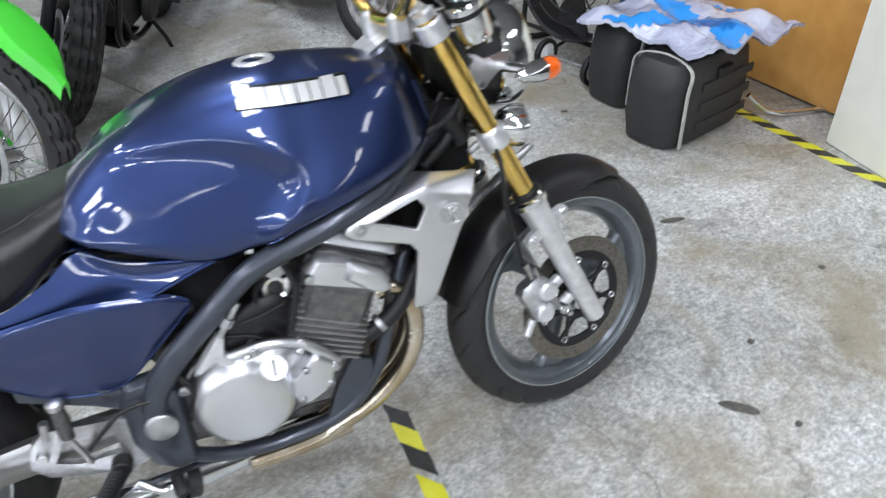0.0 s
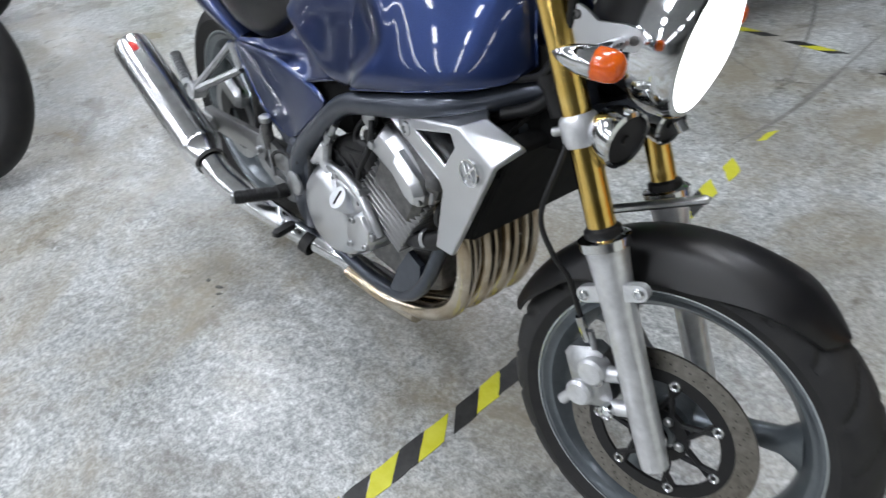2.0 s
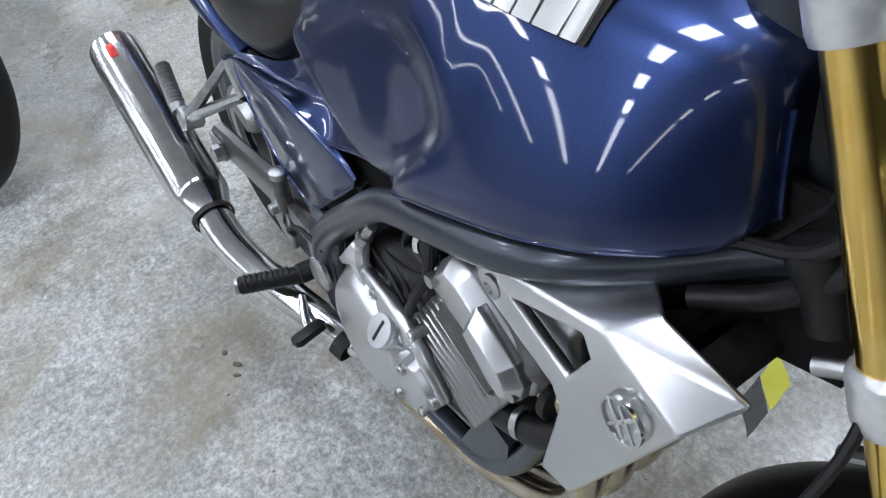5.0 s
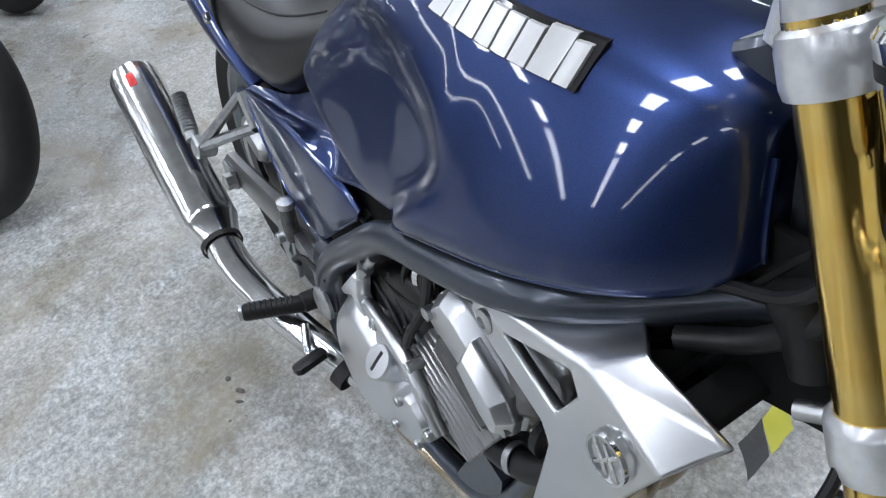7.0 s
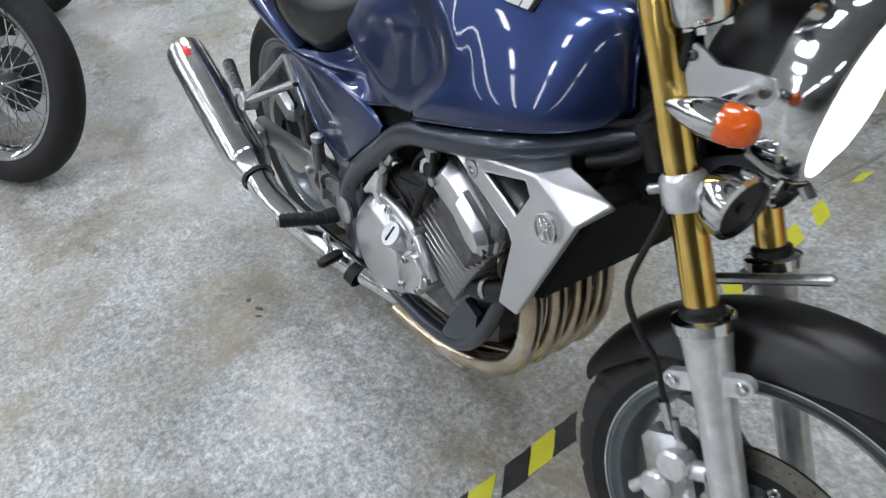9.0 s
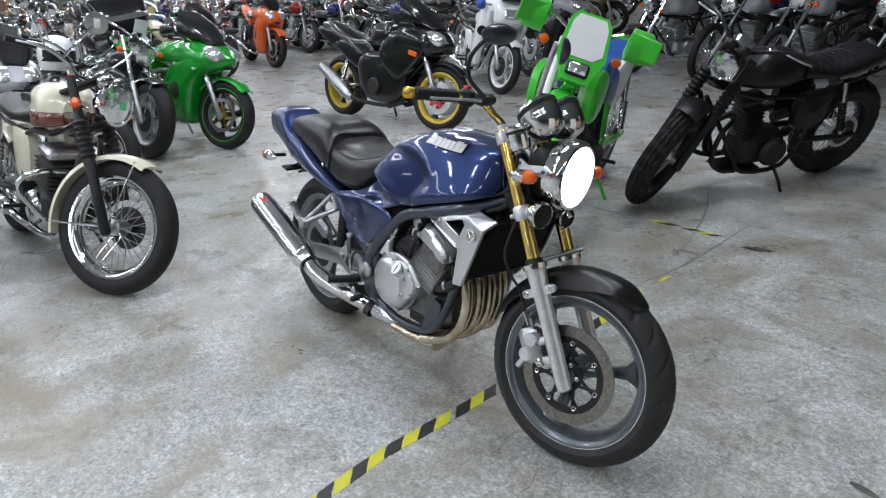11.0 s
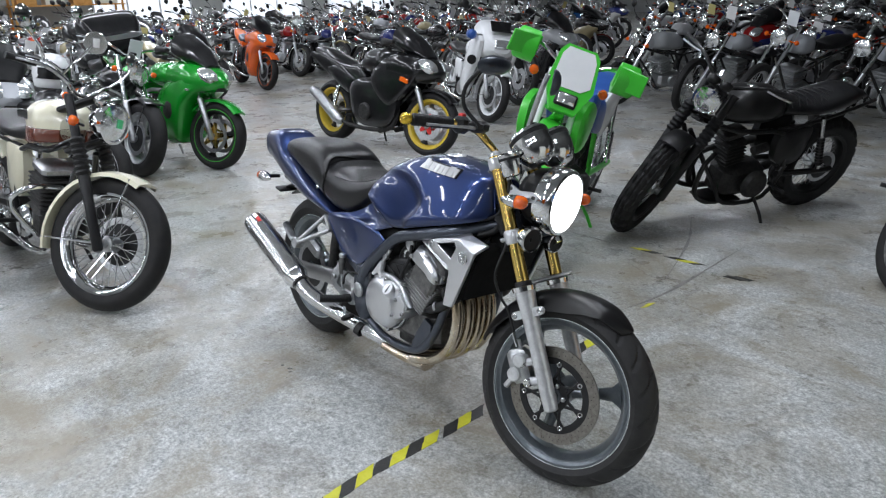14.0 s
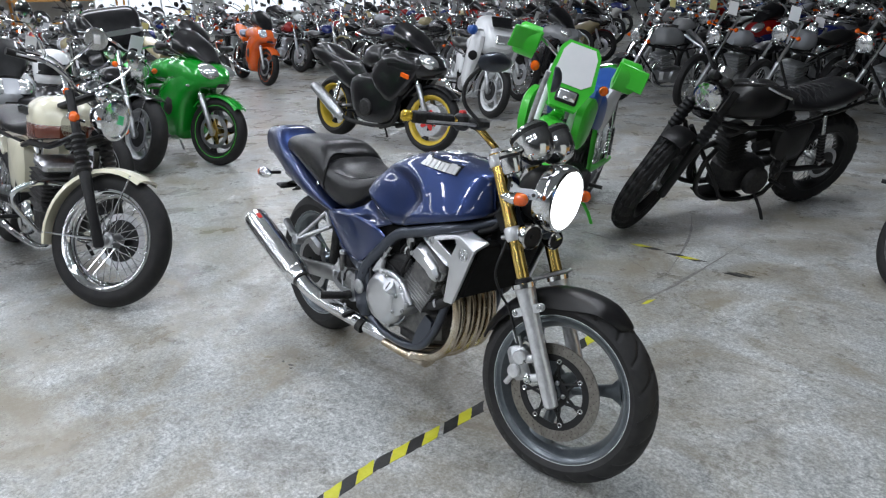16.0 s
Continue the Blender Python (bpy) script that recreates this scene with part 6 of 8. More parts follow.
def make_bike(label, m, steer=0.0, group="", **opt):
    o = dict(BASE, **opt)
    paint, frame_m, eng, fork_m = o["paint"] or M_FAR, o["frame"] or M_GLOSSBLACK, o["engine"] or M_ALU, o["fork"] or M_CHROME
    seat_m, rim_m = o["seat"] or M_VINYL, o["rim"] or M_ALU
    wb, rf, rr = o["wb"], o["rf"], o["rr"]
    rake = radians(o["rake"])
    b = thing("motorcycle", label, "motorcycle", m, group)
    sm = steering(steer, 0.0, rf, rake, 0.05)
    up = Vector((-math.sin(rake), 0, math.cos(rake)))
    sg = o["seg"]
    easy = o["simple"]

    def F(s, y=0.0, fwd=0.0):
        return Vector((0, y, rf)) + up * s + Vector((math.cos(rake), 0, math.sin(rake))) * fwd
    fwheel = wheel(b, "front_wheel", 0, rf, rf, o["wf"], o["rimf"], sm, o["wheel_f"], sg, False, None, rim_m, o["lip"] or rim_m, o.get("spoke_mat"), o["disc"], o["disc_y"], M_ALU, o["knobs"], None, o.get("carrier"), easy, o.get("disc_in", 0.77))
    wheel(b, "rear_wheel", -wb, rr, rr, o["wr"], o["rimr"], None, o["wheel_r"], sg, False, None, rim_m, o["lip"] or rim_m, o.get("spoke_mat"), 0.11, 0.08, M_ALU, o["knobs"], simple=easy)
    top_s = (o["bars"] - 0.10 - rf) / math.cos(rake)
    fr = o["fork_r"]
    for y in (-0.095, 0.095):
        lo = part("fork_slider", lathe([(fr * 0.8, -0.04), (fr * 1.15, -0.03), (fr * 1.1, 0.2), (fr * 1.3, 0.33), (fr * 1.2, 0.345)], frame_of(up, F(0, y)), 12), o.get("slider") or M_ALU, b, "", sm)
        if easy:
            bm = lathe([(fr, 0.33), (fr, top_s)], frame_of(up, F(0, y)), 8)
            block((0.05, 0.11, 0.025), frame_of(up, F(0.55 * top_s + 0.1, y * 0.5, -0.015)), 0.004, bm)
            block((0.05, 0.11, 0.02), frame_of(up, F(top_s - 0.02, y * 0.5, -0.015)), 0.004, bm)
            part("fork_tube", bm, fork_m, b, "", sm)
            continue
        part("fork_tube", lathe([(fr, 0.33), (fr, top_s)], frame_of(up, F(0, y)), 12), fork_m, b, "", sm)
        if o["gaiters"]:
            part("fork_gaiter", lathe([(fr * (1.75 if k % 2 else 1.35), 0.34 + 0.014 * k) for k in range(15)], frame_of(up, F(0, y)), 14), M_BLACK, b, "", sm)
    for s in (() if easy else (0.55 * top_s + 0.1, top_s - 0.02)):
        part("yoke", block((0.06, 0.25, 0.025), frame_of(up, F(s, 0, -0.015)), 0.006), o.get("yoke") or frame_m, b, "", sm)
    # bars
    bz, bw = o["bars"], o["bar_w"]
    hx = F(top_s).x
    half = [(hx - 0.01, 0.04, bz - 0.08), (hx - 0.01, 0.11, bz - 0.04), (hx - 0.05, bw * 0.6, bz + 0.005), (hx - 0.13, bw, bz)]
    part("handlebar", tube([(x, -y, z) for x, y, z in half[::-1]] + half, 0.011, 8, 3), o.get("bar_mat") or M_CHROME, b, "", sm)
    for s in (-1, 1):
        p, q = Vector((hx - 0.075, s * bw * 0.68, bz + 0.004)), Vector((hx - 0.13, s * bw, bz))
        part("grip", rod(p, q + (q - p) * 0.05, 0.017, 10), M_BLACK, b, "", sm)
        if easy:
            if o["mirrors"]:
                bm = tube([(hx - 0.05, s * bw * 0.6, bz), (hx - 0.03, s * bw * 0.85, bz + 0.09), (hx - 0.06, s * (bw + 0.02), bz + 0.15)], 0.005, 5, 2)
                lathe([(0.01, 0.016), (0.04, 0.01), (0.052, 0), (0.001, -0.005)], at(hx - 0.06, s * (bw + 0.02), bz + 0.19) @ pose(0, 0, 0, 0, 80, 0), 10, bm)
                part("mirror", bm, M_CHROME if s > 0 else M_BLACK, b, "", sm)
            if o["indicators"]:
                bm = lathe([(0.026, 0.0), (0.026, 0.012), (0.015, 0.028), (0.001, 0.03)], sm @ frame_of((1, 0, 0), F(top_s * 0.78, s * 0.18, 0.06)), 8)
                rod(sm @ F(top_s * 0.78, s * 0.08, 0.04), sm @ F(top_s * 0.78, s * 0.165, 0.05), 0.007, 5, bm)
                part("indicator", bm, M_ORANGE, b)
            continue
        part("lever", tube([(hx - 0.04, s * bw * 0.62, bz), (hx - 0.045, s * bw * 0.8, bz), (hx - 0.075, s * bw, bz - 0.004)], 0.006, 6, 2), M_ALU, b, "", sm)
        if o["mirrors"]:
            part("mirror_stalk", tube([(hx - 0.05, s * bw * 0.6, bz), (hx - 0.03, s * bw * 0.85, bz + 0.09), (hx - 0.06, s * (bw + 0.02), bz + 0.15)], 0.005, 6, 2), o.get("mirror_mat") or M_CHROME, b, "", sm)
            part("mirror", lathe([(0.01, 0.016), (0.04, 0.01), (0.052, 0), (0.048, -0.004), (0.001, -0.005)], at(hx - 0.06, s * (bw + 0.02), bz + 0.19) @ pose(0, 0, 0, 0, 80, 0), 14), o.get("mirror_mat") or M_CHROME, b, "", sm)
        if o["indicators"]:
            ib = part("indicator", lathe([(0.004, -0.03), (0.018, -0.02), (0.022, 0.0)], sm @ frame_of((1, 0, 0), F(top_s * 0.78, s * 0.18, 0.06)), 10), M_CHROME, b)
            part("amber_lens", lathe([(0.026, 0.0), (0.026, 0.012), (0.015, 0.028), (0.001, 0.03)], sm @ frame_of((1, 0, 0), F(top_s * 0.78, s * 0.18, 0.06)), 10), M_ORANGE, ib)
            part("indicator_stalk", rod(sm @ F(top_s * 0.78, s * 0.08, 0.04), sm @ F(top_s * 0.78, s * 0.165, 0.05), 0.007, 6), M_CHROME, ib)
    # lamp
    if o["lamp"] == "round":
        c = Vector((F((o["lamp_z"] - rf) / math.cos(rake)).x + o.get("lamp_fwd", 0.15), 0, o["lamp_z"]))
        r = o["lamp_r"]
        hl_ = part("headlamp", lathe([(0.02, -0.11), (r * 0.7, -0.09), (r * 0.95, -0.04), (r, -0.005)], sm @ frame_of((1, 0, -0.05), c), 22), o["lamp_bowl"] or M_CHROME, b)
        part("lamp_rim", lathe([(r * 0.96, -0.015), (r * 1.05, -0.01), (r * 1.04, 0.012), (r * 0.9, 0.016)], sm @ frame_of((1, 0, -0.05), c), 24, closed=True), o.get("lamp_rim") or M_CHROME, hl_)
        part("lamp_glass", lathe([(r * 0.94, 0.006), (r * 0.6, 0.018), (0.001, 0.024)], sm @ frame_of((1, 0, -0.05), c), 22), o["lamp_mat"] or M_LAMPGLASS, hl_)
        for y in ((0.0,) if easy else (-0.04, 0.04)):
            part("clock", lathe([(0.02, -0.04), (0.036, -0.025), (0.04, 0.0), (0.038, 0.008), (0.001, 0.01)], sm @ frame_of((-0.6, 0, 0.8), (c.x - 0.06, y, c.z + 0.11)), 14), o.get("clock_mat") or M_CHROME, b)
    # tank
    x0, x1, zb, zt, w = o["tank"]
    L = x1 - x0
    tk = part("fuel_tank", loft_x((x1, x0, spline([x1, x1 - L * 0.2, x1 - L * 0.5, x1 - L * 0.8, x0], [zb + (zt - zb) * 0.5, zt - 0.025, zt, zt - 0.005, zt - 0.07]), spline([x1, x1 - L * 0.3, x0], [zb + 0.02, zb, zb + 0.03]), spline([x1, x1 - L * 0.15, x1 - L * 0.55, x1 - L * 0.85, x0], [w * 0.45, w * 0.72, w, w * 0.9, w * 0.45])), 18, 24, 0.8), paint, b)
    if not easy:
        part("filler_cap", lathe([(0.03, -0.01), (0.03, 0.008), (0.02, 0.014), (0.001, 0.014)], at(x0 + L * 0.38, 0, zt - 0.002), 14), M_CHROME, tk)
    # seat
    sz, sl = o["seat_z"], o["seat_len"]
    sx = x1 + 0.03
    st_ = part("seat", loft_x((sx - sl, sx, spline([sx - sl, sx - sl * 0.85, sx - sl * 0.5, sx - sl * 0.3, sx], [sz + 0.02, sz + 0.06, sz + 0.035, sz, sz + 0.03]), spline([sx - sl, sx - sl * 0.5, sx], [sz - 0.02, sz - 0.075, sz - 0.08]), spline([sx - sl, sx - sl * 0.8, sx - sl * 0.4, sx], [0.06, 0.115, 0.14, 0.09])), 14, 20, 0.7), seat_m, b)
    # frame
    if easy:
        bm = bmesh.new()
        for s in (-1, 1):
            tube([(hx + 0.12, s * 0.03, zb + 0.08), (x0 - 0.1, s * 0.09, zb - 0.02), (x1, s * 0.11, zb - 0.06), (x1 - 0.08, s * 0.12, 0.42)], 0.017, 6, 2, bm)
            tube([(hx + 0.14, s * 0.03, zb), (x0 - 0.02, s * 0.10, 0.35), (x0 - 0.14, s * 0.12, 0.2), (x1, s * 0.12, 0.2), (x1 - 0.10, s * 0.12, 0.42)], 0.015, 6, 2, bm)
            tube([(x1, s * 0.11, zb - 0.04), (sx - sl * 0.6, s * 0.11, sz - 0.09), (sx - sl - 0.05, s * 0.09, sz - 0.02)], 0.012, 6, 2, bm)
            tube([(x1 - 0.06, s * 0.11, 0.36), (-wb + 0.1, s * 0.115, rr), (-wb - 0.04, s * 0.115, rr)], 0.02, 6, 1, bm)
            part("shock_absorber", lathe([(0.024 if k % 2 else 0.018, 0.03 + 0.022 * k) for k in range(14)], frame_of(Vector((0.14, 0, sz - 0.12 - rr)), (-wb + 0.10, s * 0.13, rr + 0.03)), 8), M_CHROME, b)
        part("frame", bm, frame_m, b)
    for s in (() if easy else (-1, 1)):
        part("frame_tube", tube([(hx + 0.12, s * 0.03, o["tank"][2] + 0.08), (x0 - 0.1, s * 0.09, zb - 0.02), (x1, s * 0.11, zb - 0.06), (x1 - 0.08, s * 0.12, 0.42)], 0.017, 8, 3), frame_m, b)
        part("cradle_tube", tube([(hx + 0.14, s * 0.03, zb), (x0 - 0.02, s * 0.10, 0.35), (x0 - 0.14, s * 0.12, 0.2), (x1, s * 0.12, 0.2), (x1 - 0.10, s * 0.12, 0.42)], 0.015, 8, 3), frame_m, b)
        part("seat_rail", tube([(x1, s * 0.11, zb - 0.04), (sx - sl * 0.6, s * 0.11, sz - 0.09), (sx - sl - 0.05, s * 0.09, sz - 0.02)], 0.012, 8, 2), frame_m, b)
        part("swinging_arm", tube([(x1 - 0.06, s * 0.11, 0.36), (-wb + 0.1, s * 0.115, rr), (-wb - 0.04, s * 0.115, rr)], 0.02, 8, 2), o.get("arm") or frame_m, b)
        sh = part("shock_absorber", rod((-wb + 0.10, s * 0.13, rr + 0.03), (-wb + 0.24, s * 0.13, sz - 0.09), 0.014, 10), M_CHROME, b)
        part("shock_spring", lathe([(0.026 if k % 2 else 0.018, 0.03 + 0.012 * k) for k in range(19)], frame_of(Vector((0.14, 0, sz - 0.12 - rr)), (-wb + 0.10, s * 0.13, rr + 0.03)), 10), o.get("spring") or M_CHROME, sh)
        if o["side_panel"]:
            part("side_panel", pillow([(x1 + 0.02, zb - 0.04), (x1 - 0.2, zb - 0.03), (x1 - 0.23, zb - 0.10), (x1 - 0.19, 0.44), (x1 - 0.02, 0.44), (x1 + 0.03, 0.56)], s * 0.115, 0.05, 0.025, None, s, 3), o["side_panel"], b)
        part("footrest", rod((x1 - 0.02, s * 0.12, 0.30), (x1 - 0.02, s * 0.25, 0.305), 0.013, 8), M_BLACK, b)
    # engine
    ex = (x0 + x1) / 2 - 0.02
    ck = part("crankcase", block(o.get("case", (0.36, 0.26, 0.19)), at(ex - 0.04, 0, o.get("case_z", 0.33)), 0.04), eng, b)
    cy = at(ex + 0.06, 0, 0.42) @ pose(0, 0, 0, 0, 12, 0)
    cb = part("cylinder_block", block((o.get("cyl_l", 0.15), o["cyl_w"], 0.2), cy @ at(0, 0, 0.10), 0.015), eng, b)
    if o["fins"] and not easy:
        for k in range(7):
            part("cooling_fin", block((o.get("cyl_l", 0.15) + 0.04, o["cyl_w"] + 0.05, 0.006), cy @ at(0, 0, 0.03 + 0.024 * k), 0.002), eng, cb)
    if not easy:
        part("cam_cover", block((0.17, o["cyl_w"] + 0.03, 0.06), cy @ at(0, 0, 0.225), 0.02), o.get("cam") or eng, b)
    if easy:
        bm = block((0.19, 0.29, 0.008), cy @ at(0, 0, 0.03), 0.002)
        for k in range(1, 5):
            block((0.19, 0.29, 0.008), cy @ at(0, 0, 0.03 + 0.036 * k), 0.002, bm)
        for s in (-1, 1):
            lathe([(0.095, 0), (0.08, 0.04), (0.001, 0.045)], frame_of((0, s, 0), (ex - 0.08, s * 0.125, 0.32)), 14, bm)
        part("engine_fins", bm, eng, b)
    for s in (() if easy else (-1, 1)):
        part("engine_cover", lathe([(0.095, 0), (0.095, 0.02), (0.08, 0.04), (0.001, 0.045)], frame_of((0, s, 0), (ex - 0.08, s * 0.125, 0.32)), 20), o.get("cover") or eng, b)
        part("carburettor", rod((ex - 0.06, s * 0.06, 0.52), (ex - 0.16, s * 0.06, 0.54), 0.03, 10), M_DARK, b)
    # exhaust
    em_ = o.get("pipe") or M_CHROME
    if o["exhaust"] in ("low", "twin"):
        for s in ((-1, 1) if o["exhaust"] == "twin" else (-1,)):
            part("header_pipe", tube([(ex + 0.13, s * 0.06, 0.52), (ex + 0.24, s * 0.08, 0.46), (ex + 0.24, s * 0.10, 0.28), (ex + 0.10, s * 0.13, 0.19), (ex - 0.3, s * 0.15, 0.2), (ex - 0.42, s * 0.17, 0.24)], 0.02, 10, 4), em_, b)
            part("silencer", tube([(ex - 0.40, s * 0.17, 0.235), (ex - 0.48, s * 0.175, 0.255), (-wb - 0.12, s * 0.185, 0.30 + o.get("muf_up", 0)), (-wb - 0.2, s * 0.187, 0.31 + o.get("muf_up", 0))], [0.022, o.get("muf_r", 0.045), o.get("muf_r", 0.045), 0.036], 14, 4), o.get("muf") or em_, b)
    elif o["exhaust"] == "up":
        part("header_pipe", tube([(ex + 0.13, -0.05, 0.52), (ex + 0.22, -0.08, 0.45), (ex + 0.16, -0.12, 0.30), (ex - 0.1, -0.14, 0.36), (ex - 0.35, -0.14, 0.50)], 0.02, 10, 4), em_, b)
        part("silencer", tube([(ex - 0.34, -0.14, 0.5), (ex - 0.42, -0.145, 0.54), (-wb + 0.02, -0.15, 0.68), (-wb - 0.06, -0.15, 0.70)], [0.022, 0.045, 0.045, 0.03], 12, 4), o.get("muf") or em_, b)
    # guards, tail
    if o["guard_f"]:
        part("front_mudguard", mudguard(0, rf, rf + 0.025, o["wf"] + 0.05, -105, o.get("guard_a", 25), sm), o["guard_f"], b)
        for s in (-1, 1):
            for a in (() if easy else (-95, 15)):
                part("mudguard_stay", rod(sm @ Vector((0, s * 0.075, rf)), sm @ Vector(((rf + 0.015) * math.sin(radians(a)), s * 0.07, rf + (rf + 0.015) * math.cos(radians(a)))), 0.005, 6), o.get("stay") or M_CHROME, b)
    if o["guard_r"]:
        part("rear_mudguard", mudguard(-wb, rr, rr + 0.04, o["wr"] + 0.05, -85, 40), o["guard_r"], b)
    if o["tail"]:
        tx = sx - sl - 0.04
        part("tail_lamp", block((0.06, 0.1, 0.07), at(tx - 0.06, 0, sz - 0.05), 0.02), M_RED, b)
        part("tail_bracket", rod((tx + 0.1, 0, sz - 0.05), (tx - 0.05, 0, sz - 0.06), 0.02, 8), frame_m, b)
        for s in (() if easy else (-1, 1)):
            ib = part("rear_indicator", lathe([(0.004, -0.03), (0.02, -0.02), (0.024, 0.0), (0.024, 0.012), (0.001, 0.03)], frame_of((-1, 0, 0), (tx - 0.03, s * 0.14, sz - 0.08)), 10), M_ORANGE, b)
            part("indicator_stalk", rod((tx - 0.02, 0, sz - 0.07), (tx - 0.03, s * 0.13, sz - 0.08), 0.006, 6), M_CHROME, ib)
    part("side_stand", tube([(ex - 0.12, 0.12, 0.23), (ex - 0.16, 0.20, 0.12), (ex - 0.18, 0.26, 0.0)], 0.011, 8, 2), frame_m, b)
    if o["tag"]:
        part("price_tag", block((0.004, 0.12, 0.16), sm @ at(hx + 0.08, 0.02, o["bars"] - 0.02) @ pose(0, 0, 0, 0, 12, 0), 0.001), M_FARPLATE, b)
    b["steer"] = steer
    return b, sm, F, up


def stand_at(x, y, heading, lean=9.0):
    """The pose of a machine whose front wheel stands at x, y, with that heading, leaning to its left."""
    return Matrix.Translation((x, y, 0)) @ Matrix.Rotation(radians(heading), 4, "Z") @ Matrix.Rotation(radians(-lean), 4, "X")


def heading(front, rear):
    return math.degrees(math.atan2(front[1] - rear[1], front[0] - rear[0]))


# cream and maroon classic twin
cream, sm, F, up = make_bike("cream and maroon classic twin with wire wheels and chrome", stand_at(-2.405, -0.64, 6.7, 10), 31, paint=M_CREAM, engine=M_DARK, cover=M_CHROME, cam=M_ALU, side_panel=M_CREAM, gaiters=True, guard_f=M_CREAM, guard_r=M_CREAM, fork=M_BLACK, slider=M_BLACK, rim=M_CHROME, lip=M_CHROME, wheel_f="wire36", wheel_r="wire36", rf=0.335, rimf=0.245, wf=0.105, rr=0.33, rimr=0.225, wr=0.135, wb=1.49, lamp_r=0.10, rake=25.6, lamp_z=0.926, lamp_fwd=0.165, tank=(-0.395, -0.835, 0.76, 0.99, 0.145), seat_z=0.82, seat_len=0.68, bars=1.12, exhaust="twin", disc=0.14, disc_y=0.07, seg=40, yoke=M_BLACK, muf_r=0.05)
part("maroon_flash", loft_x((-0.885, -0.44, spline([-0.885, -0.44], [0.778, 0.778]), spline([-0.885, -0.75, -0.44], [0.696, 0.674, 0.706]), spline([-0.885, -0.813, -0.638, -0.506, -0.44], [0.07, 0.108, 0.149, 0.134, 0.07])), 16, 28, 0.3), M_BROWNPAINT, cream, "maroon lower tank panel", at(0.045, 0, 0.08))
for s in (-1, 1):
    part("tank_badge", side_plate([(-0.80, 0.80), (-0.64, 0.80), (-0.64, 0.84), (-0.80, 0.84)], s * 0.138 + (0.012 if s > 0 else 0), 0.012), M_CHROME, cream, "chrome tank badge", at(0.045, 0, 0.085))
    part("crash_bar", tube([(-0.42, s * 0.05, 0.55), (-0.36, s * 0.2, 0.57), (-0.38, s * 0.29, 0.53), (-0.44, s * 0.28, 0.45), (-0.50, s * 0.16, 0.30)], 0.014, 10, 4), M_CHROME, cream, "chrome crash bar")
part("lamp_sticker", block((0.004, 0.035, 0.045), sm @ at(-0.091, 0.015, 0.932), 0.001), material("green_sticker", (0.1, 0.6, 0.25), 0.5, scale=30, color2=(0.12, 0.65, 0.3)), cream)

inv = cream.matrix_basis.inverted()
mp = inv @ Vector((-2.87, -0.34, 1.26))
mirror = part("round_mirror", lathe([(0.012, 0.018), (0.045, 0.012), (0.058, 0.002), (0.055, -0.004), (0.001, -0.005)], frame_of((-0.95, 0.25, 0.15), mp), 24), M_CHROME, cream, "round chrome mirror with a paper tag")
part("paper_tag", block((0.03, 0.045, 0.002), frame_of((0.95, -0.25, -0.1), mp + Vector((0.022, -0.004, 0))), 0.0005), M_FARPLATE, mirror)
part("mirror_arm", tube([mp, inv @ Vector((-2.88, -0.43, 1.19)), inv @ Vector((-2.92, -0.52, 1.11))], 0.007, 8, 3), M_CHROME, mirror)

# black scrambler with blocky tyres
scr, sm, F, up = make_bike("matt black custom scrambler with knobbly tyres and quilted seat", stand_at(-1.335, 2.295, -108.1, 16.5), 30.7, paint=M_SATIN, frame=M_SATIN, engine=M_DARK, fork=M_BLACK, slider=M_BLACK, rim=M_SATIN, lip=M_SATIN, seat=M_VINYL, wheel_f="wire36", wheel_r="wire36", spoke_mat=M_ALU, rf=0.345, wf=0.13, rimf=0.225, rr=0.34, wr=0.145, rimr=0.22, knobs=True, seg=52, gaiters=True, guard_f=None, lamp_r=0.08, lamp_z=0.93, lamp_bowl=M_SATIN, tank=(-0.40, -0.86, 0.71, 0.94, 0.13), seat_z=0.83, seat_len=0.69, bars=1.06, side_panel=M_SATIN, exhaust="low", pipe=M_SATIN, mirrors=False, indicators=False, wb=1.36, bar_mat=M_SATIN, clock_mat=M_SATIN, arm=M_SATIN, spring=M_SATIN, cyl_w=0.09, cyl_l=0.11, case=(0.34, 0.20, 0.22), case_z=0.315, tail=False, guard_r=None, fork_r=0.024)
part("short_mudguard", mudguard(0, 0.345, 0.375, 0.15, -50, 14, sm), M_SATIN, scr)
guard = tube([(-0.36, 0.10, 0.56), (-0.26, 0.14, 0.50), (-0.25, 0.14, 0.34), (-0.36, 0.12, 0.24), (-0.5, 0.10, 0.20)], 0.016, 10, 4)
tube([(-0.36, -0.10, 0.56), (-0.26, -0.14, 0.50), (-0.25, -0.14, 0.34), (-0.36, -0.12, 0.24), (-0.5, -0.10, 0.20)], 0.016, 10, 4, guard)
part("engine_guard", guard, M_SATIN, scr)
part("sump_plate", plate([(-0.44, -0.08), (-0.72, -0.09), (-0.72, 0.09), (-0.44, 0.08)], 0.01, at(0, 0, 0.175)), M_SATIN, scr)
for k in range(10):
    for sgn in (-1, 1):
        part("seat_quilt_seam", tube([(-0.83 - 0.06 * k - 0.06 * (1 + sgn * f), 0.12 * f, 0.879 - 0.05 * f * f) for f in (-1, -0.5, 0, 0.5, 1)], 0.003, 4, 2), M_BLACK, scr)
part("lamp_cowl", block((0.10, 0.09, 0.012), sm @ at(-0.24, 0, 1.045) @ pose(0, 0, 0, 0, 35, 0), 0.004), M_CHROME, scr)

